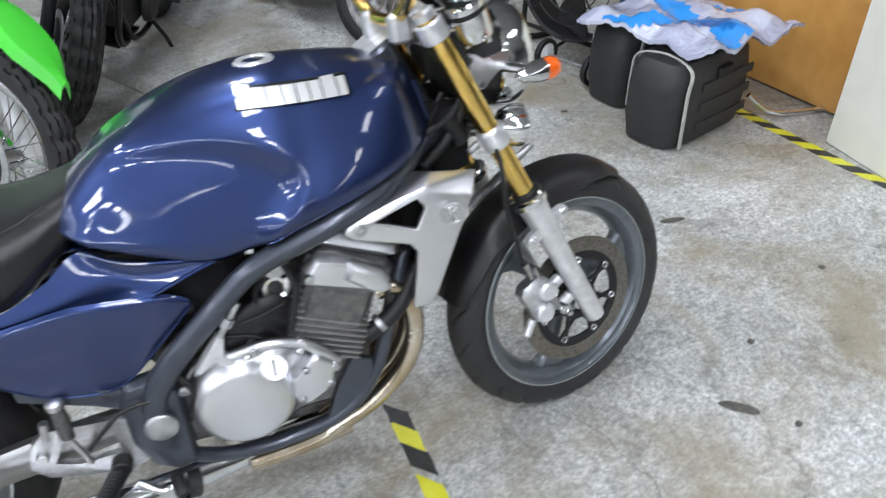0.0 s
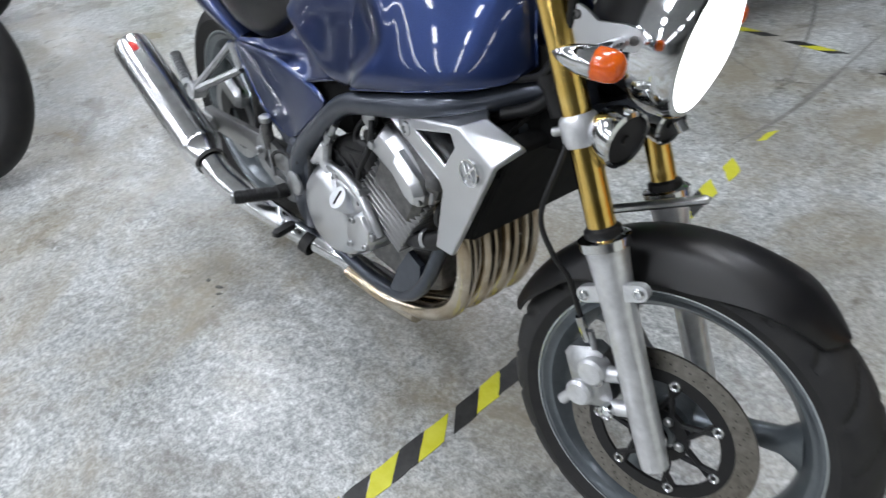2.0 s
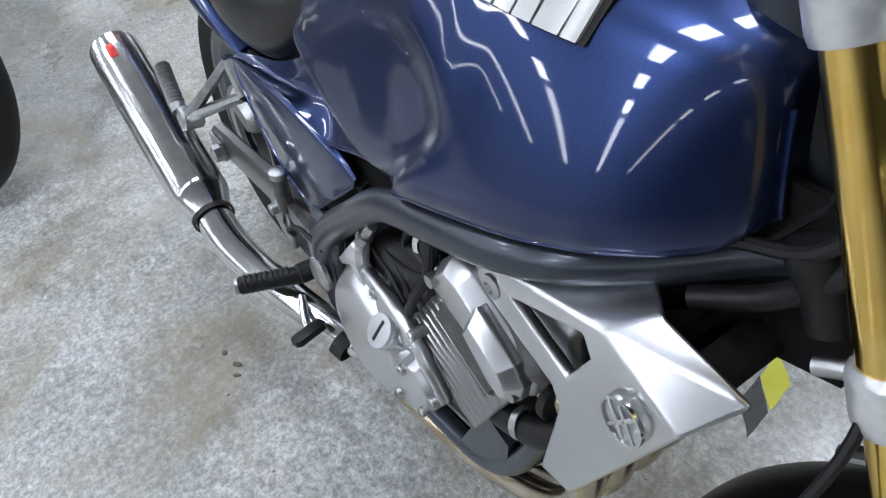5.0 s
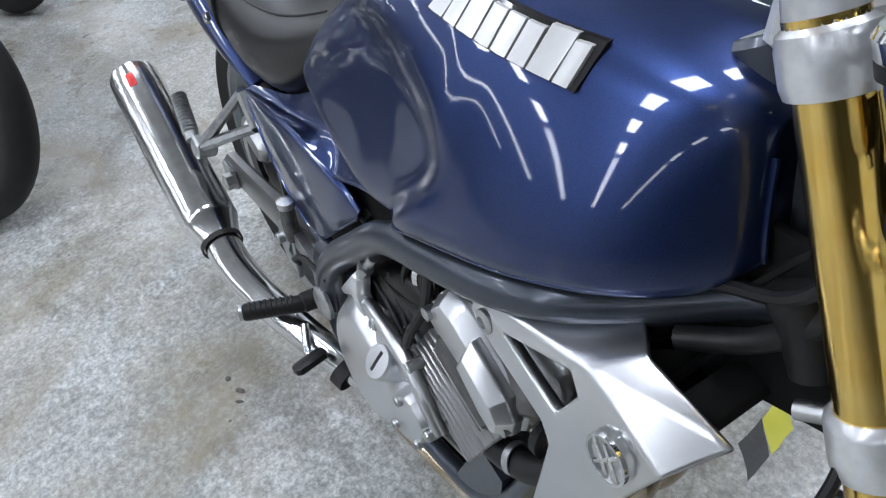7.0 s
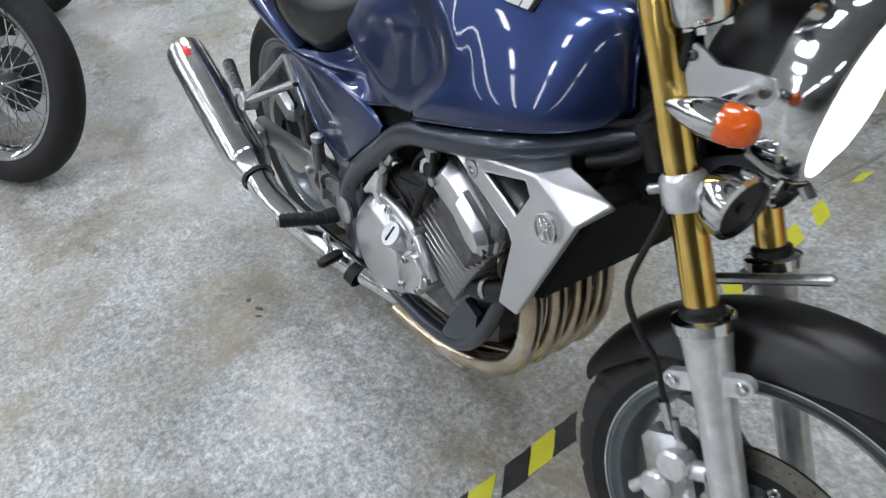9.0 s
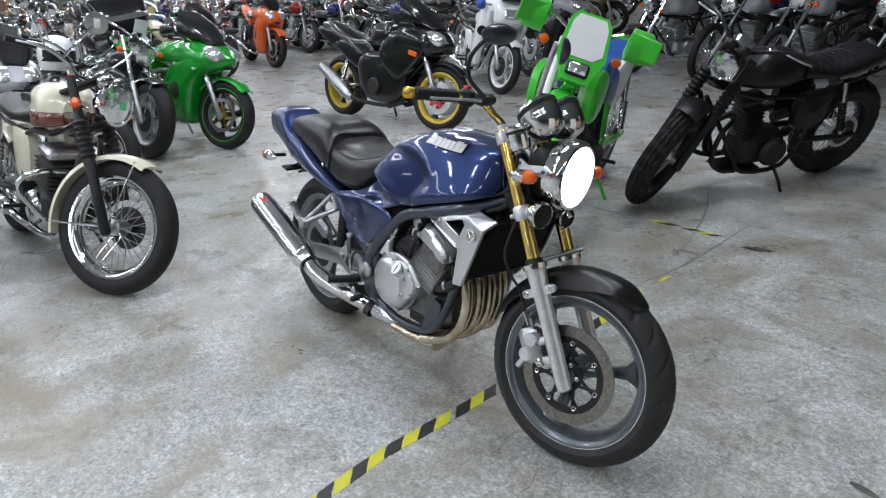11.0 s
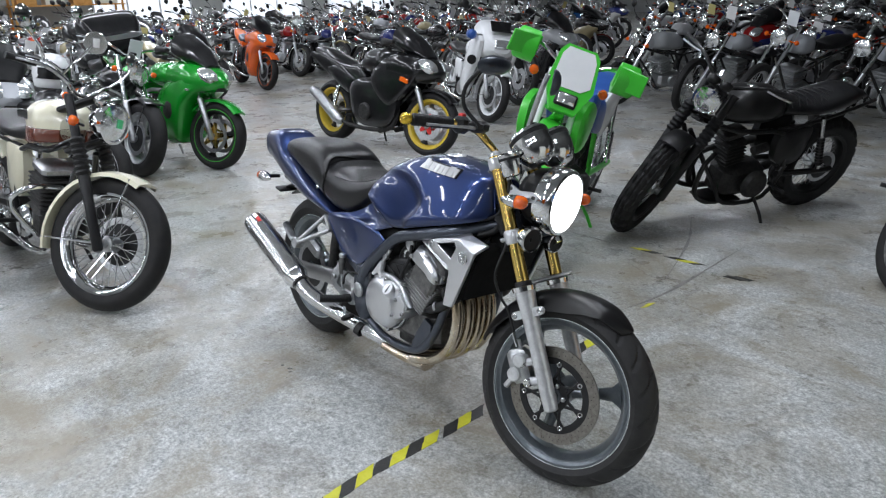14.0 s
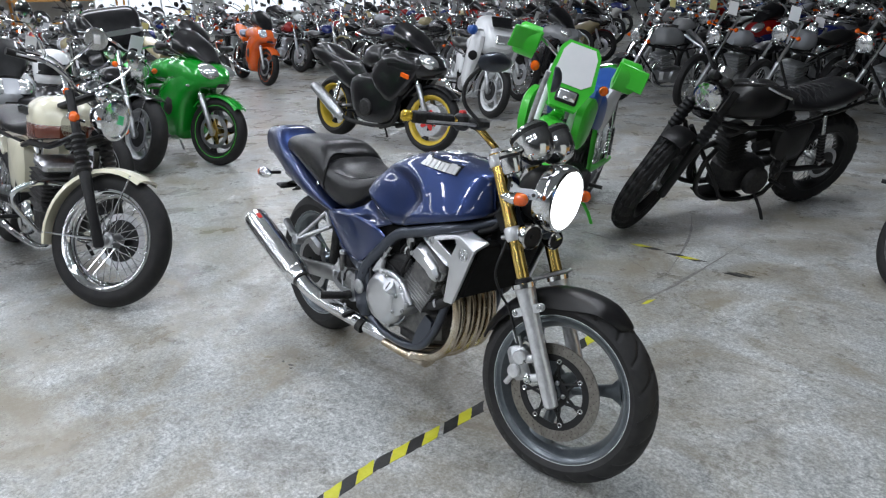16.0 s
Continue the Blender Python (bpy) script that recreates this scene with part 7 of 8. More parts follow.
# lime green trail bike
end_, sm, F, up = make_bike("lime green trail bike with white number mask and handguards", stand_at(-1.45, 1.255, -67, 11), 24, paint=M_LIME, frame=M_LIME, engine=M_DARK, fork=M_WHITEPAINT, slider=M_WHITEPAINT, rim=M_CHROME, lip=M_CHROME, wheel_f="wire36", wheel_r="wire36", rf=0.345, wf=0.092, rimf=0.258, rr=0.33, wr=0.11, rimr=0.235, knobs=True, seg=52, lamp="none", tank=(-0.50, -0.82, 0.80, 0.97, 0.095), seat_z=0.89, seat_len=0.74, seat=M_BLUEPLASTIC, bars=1.15, bar_w=0.38, exhaust="up", pipe=M_DARK, mirrors=False, indicators=False, wb=1.43, disc=0.125, tail=False, fins=False, fork_r=0.024, cyl_w=0.12)
FACE = Matrix(((0, 0, 1, 0), (1, 0, 0, 0), (0, 1, 0, 0), (0, 0, 0, 1)))
MK = sm @ Matrix.Translation(F(0.70, 0, 0.13)) @ Matrix.Rotation(radians(-30), 4, "Y") @ FACE
part("number_mask", plate([(-0.13, -0.02), (-0.11, 0.16), (-0.08, 0.20), (0.08, 0.20), (0.11, 0.16), (0.13, -0.02), (0.07, -0.16), (-0.07, -0.16)], 0.035, MK), M_LIME, end_, "lime number mask with white plate")
part("white_plate", plate([(-0.105, 0.0), (-0.095, 0.14), (-0.07, 0.185), (0.07, 0.185), (0.095, 0.14), (0.105, 0.0), (0.06, -0.035), (-0.06, -0.035)], 0.004, MK @ at(0, 0, 0.0355)), M_WHITEPAINT, end_)
lampb = part("headlamp", block((0.12, 0.075, 0.03), MK @ at(0, -0.095, 0.035), 0.01), M_BLACK, end_)
part("lamp_glass", block((0.095, 0.052, 0.008), MK @ at(0, -0.095, 0.052), 0.003), M_LAMPGLASS, lampb)
rings = []
for k in range(16):
    f = k / 15
    x = -0.28 + 0.56 * f
    z = 0.795 + 0.055 * math.sin(f * 2.6) - 0.180 * f ** 2.2
    w = (0.070 + 0.022 * math.sin(f * math.pi)) * (1 - 0.75 * step(0.78, 1.0, f))
    rings.append([Vector((x, y * w, z + dz)) for y, dz in ((-1, -0.035), (-0.75, 0.0), (0, 0.012), (0.75, 0.0), (1, -0.035), (0.9, -0.04), (0.65, -0.01), (0, 0.002), (-0.65, -0.01), (-0.9, -0.04))])
bm = skin(bmesh.new(), rings)
part("front_mudguard", bm, M_LIME, end_, "high lime front mudguard", sm)
for s in (-1, 1):
    part("handguard", pillow([(-0.30, 1.08), (-0.25, 1.20), (-0.20, 1.21), (-0.17, 1.15), (-0.19, 1.06), (-0.25, 1.045)], s * 0.33, 0.10, 0.03, None, s, 3), M_LIME, end_, "lime plastic handguard", sm @ at(-0.10, 0, 0))
    part("handguard_shield", block((0.012, 0.17, 0.12), sm @ at(-0.275, s * 0.30, 1.14) @ pose(0, 0, 0, 0, 8, -s * 22), 0.005), M_LIME, end_)
    part("tank_shroud", pillow([(-0.58, 0.93), (-0.55, 0.84), (-0.60, 0.72), (-0.68, 0.76), (-0.74, 0.90), (-0.66, 0.95)], s * 0.13, 0.03, 0.02, None, s, 3), M_BLUEPLASTIC, end_, "plastic radiator shroud")
    part("radiator_shroud", pillow([(-0.21, 0.75), (-0.24, 0.88), (-0.38, 0.93), (-0.50, 0.86), (-0.42, 0.70), (-0.27, 0.66)], s * 0.175, 0.04, 0.022, None, s, 4), M_LIME, end_, "lime radiator shroud")
    part("radiator_louvre", block((0.02, 0.10, 0.26), at(-0.40, s * 0.085, 0.66) @ pose(0, 0, 0, 0, 18, 0), 0.006), M_DARK, end_)
    part("down_tube", tube([(-0.30, s * 0.03, 0.80), (-0.40, s * 0.08, 0.52), (-0.50, s * 0.10, 0.28)], 0.016, 8, 3), M_LIME, end_)
    part("side_number_panel", pillow([(-0.86, 0.84), (-0.92, 0.62), (-1.12, 0.68), (-1.30, 0.88), (-1.1, 0.9)], s * 0.13, 0.03, 0.015, None, s, 3), M_WHITEPAINT, end_, "white side number panel")
    part("blue_flash", pillow([(-0.62, 0.86), (-0.66, 0.72), (-0.86, 0.66), (-0.90, 0.80), (-0.8, 0.88)], s * 0.137, 0.03, 0.018, None, s, 3), M_BLUEPLASTIC, end_)
    part("fork_guard", block((0.05, 0.012, 0.30), sm @ frame_of(up, F(0.14, s * 0.125, 0.01)), 0.005), M_WHITEPAINT, end_)
    part("indicator", lathe([(0.004, -0.03), (0.02, -0.01), (0.027, 0.0), (0.024, 0.02), (0.001, 0.03)], sm @ frame_of((1, 0, 0), F(0.74, s * 0.20, 0.04)), 12), M_ORANGE, end_)
part("rear_mudguard", tube([(-1.15, 0, 0.86), (-1.40, 0, 0.90), (-1.62, 0, 0.92), (-1.82, 0, 0.90)], [0.07, 0.085, 0.08, 0.06], 10, 4, flat=0.25), M_LIME, end_)
part("tail_lamp", block((0.05, 0.09, 0.06), at(-1.72, 0, 0.87), 0.015), M_RED, end_)


def fairing(b, sm_, paint, dark, lens=True, low=0.34, screen=True, full=True):
    """A sports fairing: nose, screen, lamp glasses and side panels."""
    nose = loft_x((-0.44, 0.13, spline([-0.44, -0.3, -0.1, 0.05, 0.13], [0.93, 0.95, 0.92, 0.86, 0.79]), spline([-0.44, -0.2, 0.0, 0.08, 0.13], [0.70, 0.67, 0.68, 0.71, 0.76]), spline([-0.44, -0.25, 0.0, 0.08, 0.13], [0.20, 0.205, 0.155, 0.095, 0.025])), 18, 24, 0.75)
    ns = part("nose_fairing", nose, paint, b, "sports nose fairing")
    if screen:
        part("screen", loft_x((-0.40, -0.02, spline([-0.40, -0.22, -0.02], [1.18, 1.08, 0.915]), spline([-0.40, -0.2, -0.02], [0.92, 0.93, 0.88]), spline([-0.40, -0.2, -0.02], [0.165, 0.15, 0.07])), 10, 18, 0.8), M_GLOSSBLACK, ns, "dark tinted screen")
    if full:
        part("side_fairing", loft_x((-0.76, 0.06, spline([-0.76, -0.62, -0.5, -0.36, -0.15, 0.06], [0.50, 0.70, 0.80, 0.88, 0.86, 0.80]), spline([-0.76, -0.66, -0.45, -0.335, -0.27, -0.14, 0.06], [0.34, 0.24, 0.19, 0.26, 0.48, 0.63, 0.72]), spline([-0.76, -0.6, -0.4, -0.2, -0.05, 0.06], [0.15, 0.185, 0.20, 0.20, 0.17, 0.10])), 26, 26, 0.55), paint, b, "glossy side fairing")
    for s in (-1, 1):
        if lens:
            part("lamp_glass", pillow([(0.115, 0.79), (0.09, 0.845), (-0.02, 0.895), (-0.13, 0.89), (-0.06, 0.80), (0.05, 0.755)], s * 0.085, 0.03, 0.078, None, s, 4), M_LAMPGLASS, ns, "clear headlamp glass")
        if full:
            part("fairing_vent", pillow([(-0.36, 0.58), (-0.46, 0.60), (-0.54, 0.48), (-0.44, 0.40), (-0.36, 0.46)], s * 0.188, 0.02, 0.018, None, s, 2), dark, b)
            part("belly_vent", pillow([(-0.42, 0.36), (-0.56, 0.38), (-0.66, 0.30), (-0.52, 0.26)], s * 0.178, 0.02, 0.016, None, s, 2), dark, b)
        part("fairing_mirror", loft_x((-0.33, -0.20, spline([-0.33, -0.20], [1.06, 1.04]), spline([-0.33, -0.20], [0.98, 1.01]), spline([-0.33, -0.25, -0.20], [0.04, 0.05, 0.02])), 6, 12), dark, b, "", at(0, s * 0.33, 0.0))
        part("mirror_arm", rod((-0.2, s * 0.20, 0.95), (-0.26, s * 0.30, 1.01), 0.01, 8), dark, b)
    part("nose_intake", pillow([(-0.05, -0.02), (0.05, -0.02), (0.03, 0.03), (-0.03, 0.03)], 0, 0.02, 0.012, None, -1, 2), dark, ns, "", at(0.085, 0, 0.715) @ pose(0, 0, 0, 0, 0, 90))
    part("seat_tail", loft_x((-1.75, -0.95, spline([-1.75, -1.6, -1.3, -0.95], [0.95, 0.96, 0.88, 0.76]), spline([-1.75, -1.5, -0.95], [0.90, 0.78, 0.62]), spline([-1.75, -1.5, -0.95], [0.05, 0.11, 0.14])), 14, 18, 0.75), paint, b, "seat tail cowl")
    part("front_mudguard", mudguard(0, 0.30, 0.33, 0.15, -50, 48, sm_), paint, b)
    return ns


SPORT = dict(rf=0.30, rr=0.315, wf=0.12, wr=0.17, rimf=0.225, rimr=0.225, wheel_f="cast3", wheel_r="cast3", lamp="none", rake=24, bars=0.93, bar_w=0.32, mirrors=False, indicators=False, tank=(-0.46, -0.92, 0.70, 0.92, 0.16), seat_z=0.80, seat_len=0.40, disc=0.15, disc_y=(-0.065, 0.065), fins=False, tail=False, wb=1.42)
zx, sm, F, up = make_bike("metallic green fully faired sports motorcycle", stand_at(-4.96, 1.04, 14, 7), 14, paint=M_GREEN, frame=M_ALU, engine=M_DARK, rim=M_BLACK, lip=M_LIME, carrier=M_GOLD, seg=34, **SPORT)
fairing(zx, sm, M_GREEN, M_DARK)
for s in (-1, 1):
    part("fairing_indicator", block((0.05, 0.02, 0.022), at(-0.14, s * 0.20, 0.70), 0.006), M_LAMPGLASS, zx)

blk, sm, F, up = make_bike("gloss black sports tourer with yellow wheels and red disc carriers", stand_at(-3.98, 2.72, 6, 7), 14, paint=M_GLOSSBLACK, frame=M_GLOSSBLACK, engine=M_DARK, rim=M_YELLOW, lip=M_YELLOW, spoke_mat=M_BLACK, carrier=M_REDPAINT, disc_in=0.64, pipe=M_DARK, muf=M_ALU, muf_up=0.18, muf_r=0.055, exhaust="low", seg=34, **{**SPORT, "seat_len": 0.66, "tank": (-0.44, -0.94, 0.70, 0.97, 0.18)})
fairing(blk, sm, M_GLOSSBLACK, M_DARK, True, 0.5, True, False)
for s in (-1, 1):
    part("half_fairing", pillow([(-0.02, 0.78), (-0.20, 0.89), (-0.50, 0.87), (-0.68, 0.72), (-0.62, 0.54), (-0.44, 0.44), (-0.31, 0.50), (-0.12, 0.66)], s * 0.172, 0.06, 0.026, None, s, 4), M_GLOSSBLACK, blk, "glossy half fairing")
    part("side_cover", pillow([(-0.88, 0.78), (-0.80, 0.64), (-0.98, 0.50), (-1.28, 0.62), (-1.74, 0.86), (-1.55, 0.90), (-1.15, 0.80)], s * 0.125, 0.06, 0.02, None, s, 4), M_GLOSSBLACK, blk, "glossy black tail side cover")
    part("dark_header_pipe", tube([(-0.42, s * 0.09, 0.50), (-0.36, s * 0.10, 0.40), (-0.42, s * 0.11, 0.24), (-0.60, s * 0.11, 0.18)], 0.024, 10, 4), M_DARK, blk)
    part("amber_indicator", block((0.11, 0.02, 0.045), at(-0.17, s * 0.21, 0.695) @ pose(0, 0, 0, 0, 12, 0), 0.012), M_ORANGE, blk)

for s in (-1, 1):
    part("lower_fairing", pillow([(-0.30, 0.68), (-0.32, 0.44), (-0.44, 0.25), (-0.80, 0.22), (-0.98, 0.34), (-1.00, 0.62), (-0.62, 0.70)], s * 0.155, 0.05, 0.03, None, s, 4), M_GLOSSBLACK, blk, "gloss black lower fairing")
    part("side_cover", pillow([(-0.92, 0.66), (-1.02, 0.52), (-1.22, 0.58), (-1.45, 0.76), (-1.20, 0.80)], s * 0.13, 0.04, 0.025, None, s, 3), M_GLOSSBLACK, blk)
    part("engine_cover", lathe([(0.085, 0), (0.085, 0.02), (0.07, 0.035), (0.001, 0.04)], frame_of((0, s, 0), (-0.74, s * 0.18, 0.36)), 20), M_DARK, blk)
org, sm, F, up = make_bike("bright orange faired sports motorcycle", stand_at(-9.9, 4.0, -8, 7), 10, paint=M_ORANGEPAINT, frame=M_GLOSSBLACK, engine=M_DARK, rim=M_BLACK, lip=M_ORANGEPAINT, seg=24, **SPORT)
fairing(org, sm, M_ORANGEPAINT, M_DARK)

pol, sm, F, up = make_bike("white police motorcycle with square headlamp and leg shields", stand_at(-4.92, 4.4, -22, 8), 12, paint=M_WHITEPAINT, frame=M_GLOSSBLACK, rim=M_WHITEPAINT, lip=M_WHITEPAINT, lamp="none", guard_f=M_WHITEPAINT, guard_a=40, seg=30, side_panel=M_WHITEPAINT, tank=(-0.42, -0.88, 0.70, 0.92, 0.15), bars=1.08, mirror_mat=M_BLACK)
part("cowl", loft_x((-0.30, 0.10, spline([-0.30, -0.1, 0.10], [1.16, 1.10, 0.92]), spline([-0.30, 0.0, 0.10], [0.72, 0.74, 0.80]), spline([-0.30, -0.1, 0.05, 0.10], [0.22, 0.20, 0.16, 0.10])), 12, 22, 0.6), M_WHITEPAINT, pol, "white police cowl")
part("sign_panel", block((0.02, 0.26, 0.14), at(0.015, 0, 1.09) @ pose(0, 0, 0, 0, -38, 0), 0.02), M_GLOSSBLACK, pol)
part("headlamp", block((0.05, 0.19, 0.10), at(0.095, 0, 0.90) @ pose(0, 0, 0, 0, -18, 0), 0.015), M_LAMPGLASS, pol)
for s in (-1, 1):
    part("leg_shield", pillow([(0.02, 0.92), (-0.10, 1.0), (-0.28, 0.92), (-0.46, 0.56), (-0.50, 0.36), (-0.34, 0.30), (-0.20, 0.52), (-0.04, 0.72)], s * 0.24, 0.04, 0.04, None, s, 4), M_WHITEPAINT, pol, "white leg shield")
    part("siren_horn", lathe([(0.03, -0.05), (0.05, 0), (0.055, 0.03), (0.04, 0.034)], frame_of((1, 0, 0), (-0.06, s * 0.30, 0.70)), 16), M_BLACK, pol)
    part("blue_beacon", lathe([(0.05, -0.05), (0.055, 0.02), (0.03, 0.05), (0.001, 0.055)], frame_of((1, 0, 0), (-0.05, s * 0.33, 0.98)), 16), M_BLUEPLASTIC, pol, "blue beacon lamp")
    part("beacon_arm", rod((-0.05, s * 0.2, 0.98), (-0.06, s * 0.29, 0.98), 0.012, 8), M_CHROME, pol)
txt = bpy.data.curves.new("sign_text", "FONT")
txt.body, txt.size, txt.extrude, txt.align_x = "POLICE", 0.06, 0.001, "CENTER"
tmp = bpy.data.objects.new("sign_text", txt)
me = bpy.data.meshes.new_from_object(tmp)
bpy.data.objects.remove(tmp)
me.materials.append(M_WHITEPAINT)
sign = new("sign_text", me)
sign.parent = pol
sign.matrix_basis = at(0.032, 0, 1.082) @ pose(0, 0, 0, 0, -38, 0) @ pose(0, 0, 0, 90, 0, 90)

crz, sm, F, up = make_bike("black cruiser with chrome lamp and fat front tyre", stand_at(-5.18, 0.44, -2, 8), 14, paint=M_GLOSSBLACK, frame=M_GLOSSBLACK, guard_f=M_GLOSSBLACK, guard_r=M_GLOSSBLACK, rf=0.33, wf=0.14, rimf=0.215, wb=1.62, rake=32, bars=1.1, bar_w=0.42, tank=(-0.56, -1.02, 0.66, 0.86, 0.16), seat_z=0.68, exhaust="twin", tag=True, seg=30)

# the rows behind: a few kinds, repeated
GR = "rows of parked motorcycles"
kinds = []
KX = -60.0
for lab, opt in (
        ("chrome cruiser with high bars parked in a row", dict(rake=33, wb=1.62, bars=1.16, bar_w=0.40, rf=0.345, wf=0.09, rimf=0.265, wheel_f="wire24", wheel_r="wire24", rim=M_CHROME, lip=M_CHROME, guard_r=M_FAR, guard_f=M_FAR, exhaust="twin", tank=(-0.56, -1.0, 0.68, 0.88, 0.14), seat_z=0.68, tag=False)),
        ("naked roadster with round lamp parked in a row", dict(rim=M_GLOSSBLACK, lip=M_ALU, exhaust="low", tag=True)),
        ("classic single with wire wheels parked in a row", dict(rim=M_CHROME, lip=M_CHROME, wheel_f="wire24", wheel_r="wire24", guard_f=M_CHROME, guard_r=M_CHROME, side_panel=M_FAR, gaiters=True, exhaust="twin")),
        ("trail bike with high bars parked in a row", dict(rim=M_ALU, lip=M_ALU, wheel_f="wire24", wheel_r="wire24", rf=0.345, wf=0.085, rimf=0.27, bars=1.17, exhaust="up", seat_z=0.86, tank=(-0.42, -0.8, 0.74, 0.96, 0.12), lamp_z=0.95, tag=True)),
        ("long-forked chopper parked in a row", dict(rake=36, wb=1.72, bars=1.2, bar_w=0.36, rf=0.34, wf=0.09, rimf=0.26, wheel_f="wire24", wheel_r="wire24", rim=M_CHROME, lip=M_CHROME, guard_r=M_FAR, exhaust="low", tank=(-0.62, -1.04, 0.70, 0.90, 0.12), seat_z=0.66, mirrors=True, tag=True)),
):
    kinds.append(make_bike(lab, stand_at(KX, 0, 0), 12, GR, seg=18, simple=True, **opt)[0])
fs, sm, F, up = make_bike("faired sports motorcycle parked in a row", stand_at(KX, 0, 0), 8, GR, seg=18, simple=True, rim=M_GLOSSBLACK, lip=M_ALU, **SPORT)
fairing(fs, sm, M_FAR, M_DARK)
kinds.append(fs)

spots = []
for xr, y_a, y_b in ((-7.7, -0.9, 0.3), (-7.9, 5.6, 10.6), (-10.1, -0.7, 2.9), (-10.5, 6.6, 14.4), (-12.7, -0.6, 17.4), (-15.5, -0.4, 21.0), (-19.0, -0.2, 25.0)):
    y = y_a
    while y < y_b:
        spots.append((xr + random.uniform(-0.15, 0.15), y, random.uniform(-9, 9)))
        y += 0.86 + random.uniform(0, 0.16)
for yr, x_a, x_b in ((6.4, -4.6, -0.9), (9.0, -6.2, -0.8), (11.6, -8.0, -1.2), (14.4, -9.6, -1.6), (17.4, -11.8, -2.0), (20.6, -14.0, -2.6)):
    x = x_a
    while x < x_b:
        spots.append((x, yr + random.uniform(-0.12, 0.12), -104 + random.uniform(-8, 8)))
        x += 0.84 + random.uniform(0, 0.16)
for x, y, h in ((-5.3, -0.55, -4), (-5.2, -1.5, 2), (-5.6, 5.6, -20), (-5.7, 6.6, -16), (-7.0, 7.4, -10), (-11.2, 3.6, -6), (-11.3, 5.4, -4), (-11.0, 6.4, -8), (-10.2, 5.6, -10), (-9.6, 3.0, 4), (-13.7, 2.2, 3), (-13.9, 4.2, -5), (-13.8, 6.3, 2), (-13.6, 8.4, 5), (-16.9, 3.1, 2), (-16.8, 6.2, -3), (-16.9, 9.4, 2), (-16.8, 12.6, 4), (-7.4, 1.9, 6), (-3.0, 7.7, -100)):
    spots.append((x, y, h))
for i, (x, y, h) in enumerate(spots):
    k = kinds[(i * 7 + (i // 5) * 3 + (i % 3)) % len(kinds)]
    if k is fs and x > -5 and y < 7.5:
        k = kinds[0]
    if i < len(kinds):
        kinds[i].matrix_basis = stand_at(x, y, h, 8)
    else:
        copy_thing(k, stand_at(x, y, h, random.uniform(6, 10)))

tour, sm, F, up = make_bike("dark touring motorcycle carrying a black top box", stand_at(-8.9, 1.0, 182, 6), 8, paint=M_GLOSSBLACK, seg=26, exhaust="twin", bars=1.08)
box = part("top_box", loft_x((-1.95, -1.42, spline([-1.95, -1.85, -1.5, -1.42], [1.10, 1.25, 1.27, 1.15]), spline([-1.95, -1.42], [0.98, 0.96]), spline([-1.95, -1.85, -1.5, -1.42], [0.2, 0.27, 0.27, 0.2])), 12, 26, 0.45), M_GLOSSBLACK, tour, "glossy black top box with a silver stripe")
part("silver_stripe", loft_x((-1.955, -1.415, spline([-1.955, -1.415], [1.135, 1.135]), spline([-1.955, -1.415], [1.085, 1.085]), spline([-1.955, -1.85, -1.5, -1.415], [0.21, 0.277, 0.277, 0.21])), 12, 26, 0.3), M_BRUSH, box)
part("box_rack", block((0.5, 0.3, 0.03), at(-1.66, 0, 0.945), 0.006), M_BLACK, box)
part("rack_leg", block((0.06, 0.24, 0.16), at(-1.5, 0, 0.86), 0.01), M_BLACK, box)


# ---- things by the wall ----


def case_shell(name, m, label):
    """A hard motorcycle side case standing upright: two ribbed shells with a grey seam strip, hinge lugs and a handle."""
    ob = thing(name, label, "side case", m, "removed side cases")
    rings = []
    for z, w, d in ((0.0, 0.40, 0.20), (0.012, 0.43, 0.23), (0.10, 0.455, 0.245), (0.22, 0.45, 0.24), (0.29, 0.42, 0.225), (0.315, 0.37, 0.19)):
        ring = []
        for k in range(32):
            a = 2 * math.pi * k / 32
            ring.append(Vector((w / 2 * math.copysign(abs(math.cos(a)) ** 0.45, math.cos(a)), d / 2 * math.copysign(abs(math.sin(a)) ** 0.5, math.sin(a)), z)))
        rings.append(ring)
    part("shell", skin(bmesh.new(), rings), M_CASE, ob)
    strip = [(-0.155, -0.118, 0.01), (-0.165, -0.124, 0.10), (-0.163, -0.122, 0.22), (-0.15, -0.112, 0.30), (-0.13, 0.0, 0.32), (-0.15, 0.112, 0.30), (-0.163, 0.122, 0.22), (-0.165, 0.124, 0.10)]
    part("seam_strip", tube(strip, 0.009, 8, 4, flat=0.5), M_STRAP, ob, "worn grey seam strip")
    for k in range(3):
        part("raised_rib", block((0.27, 0.012, 0.035), at(0.05, -0.121, 0.07 + 0.075 * k), 0.006), M_CASE, ob)
    part("latch", block((0.07, 0.022, 0.05), at(0.02, -0.122, 0.255), 0.008), M_BLACK, ob)
    part("hinge_lug", block((0.05, 0.05, 0.03), at(0.215, 0.0, 0.25), 0.008), M_STRAP, ob)
    part("carry_handle", tube([(-0.06, 0, 0.312), (-0.05, 0, 0.345), (0.05, 0, 0.345), (0.06, 0, 0.312)], 0.010, 8, 3), M_BLACK, ob)
    return ob


case_a = case_shell("side_case", pose(1.055, 1.112, 0, 0, 0, 17) @ Matrix.Diagonal((1.14, 1.08, 1.06, 1)), "black plastic motorcycle side case with grey seam strip")
copy_thing(case_a, pose(1.105, 1.480, 0, 0, 0, 14))


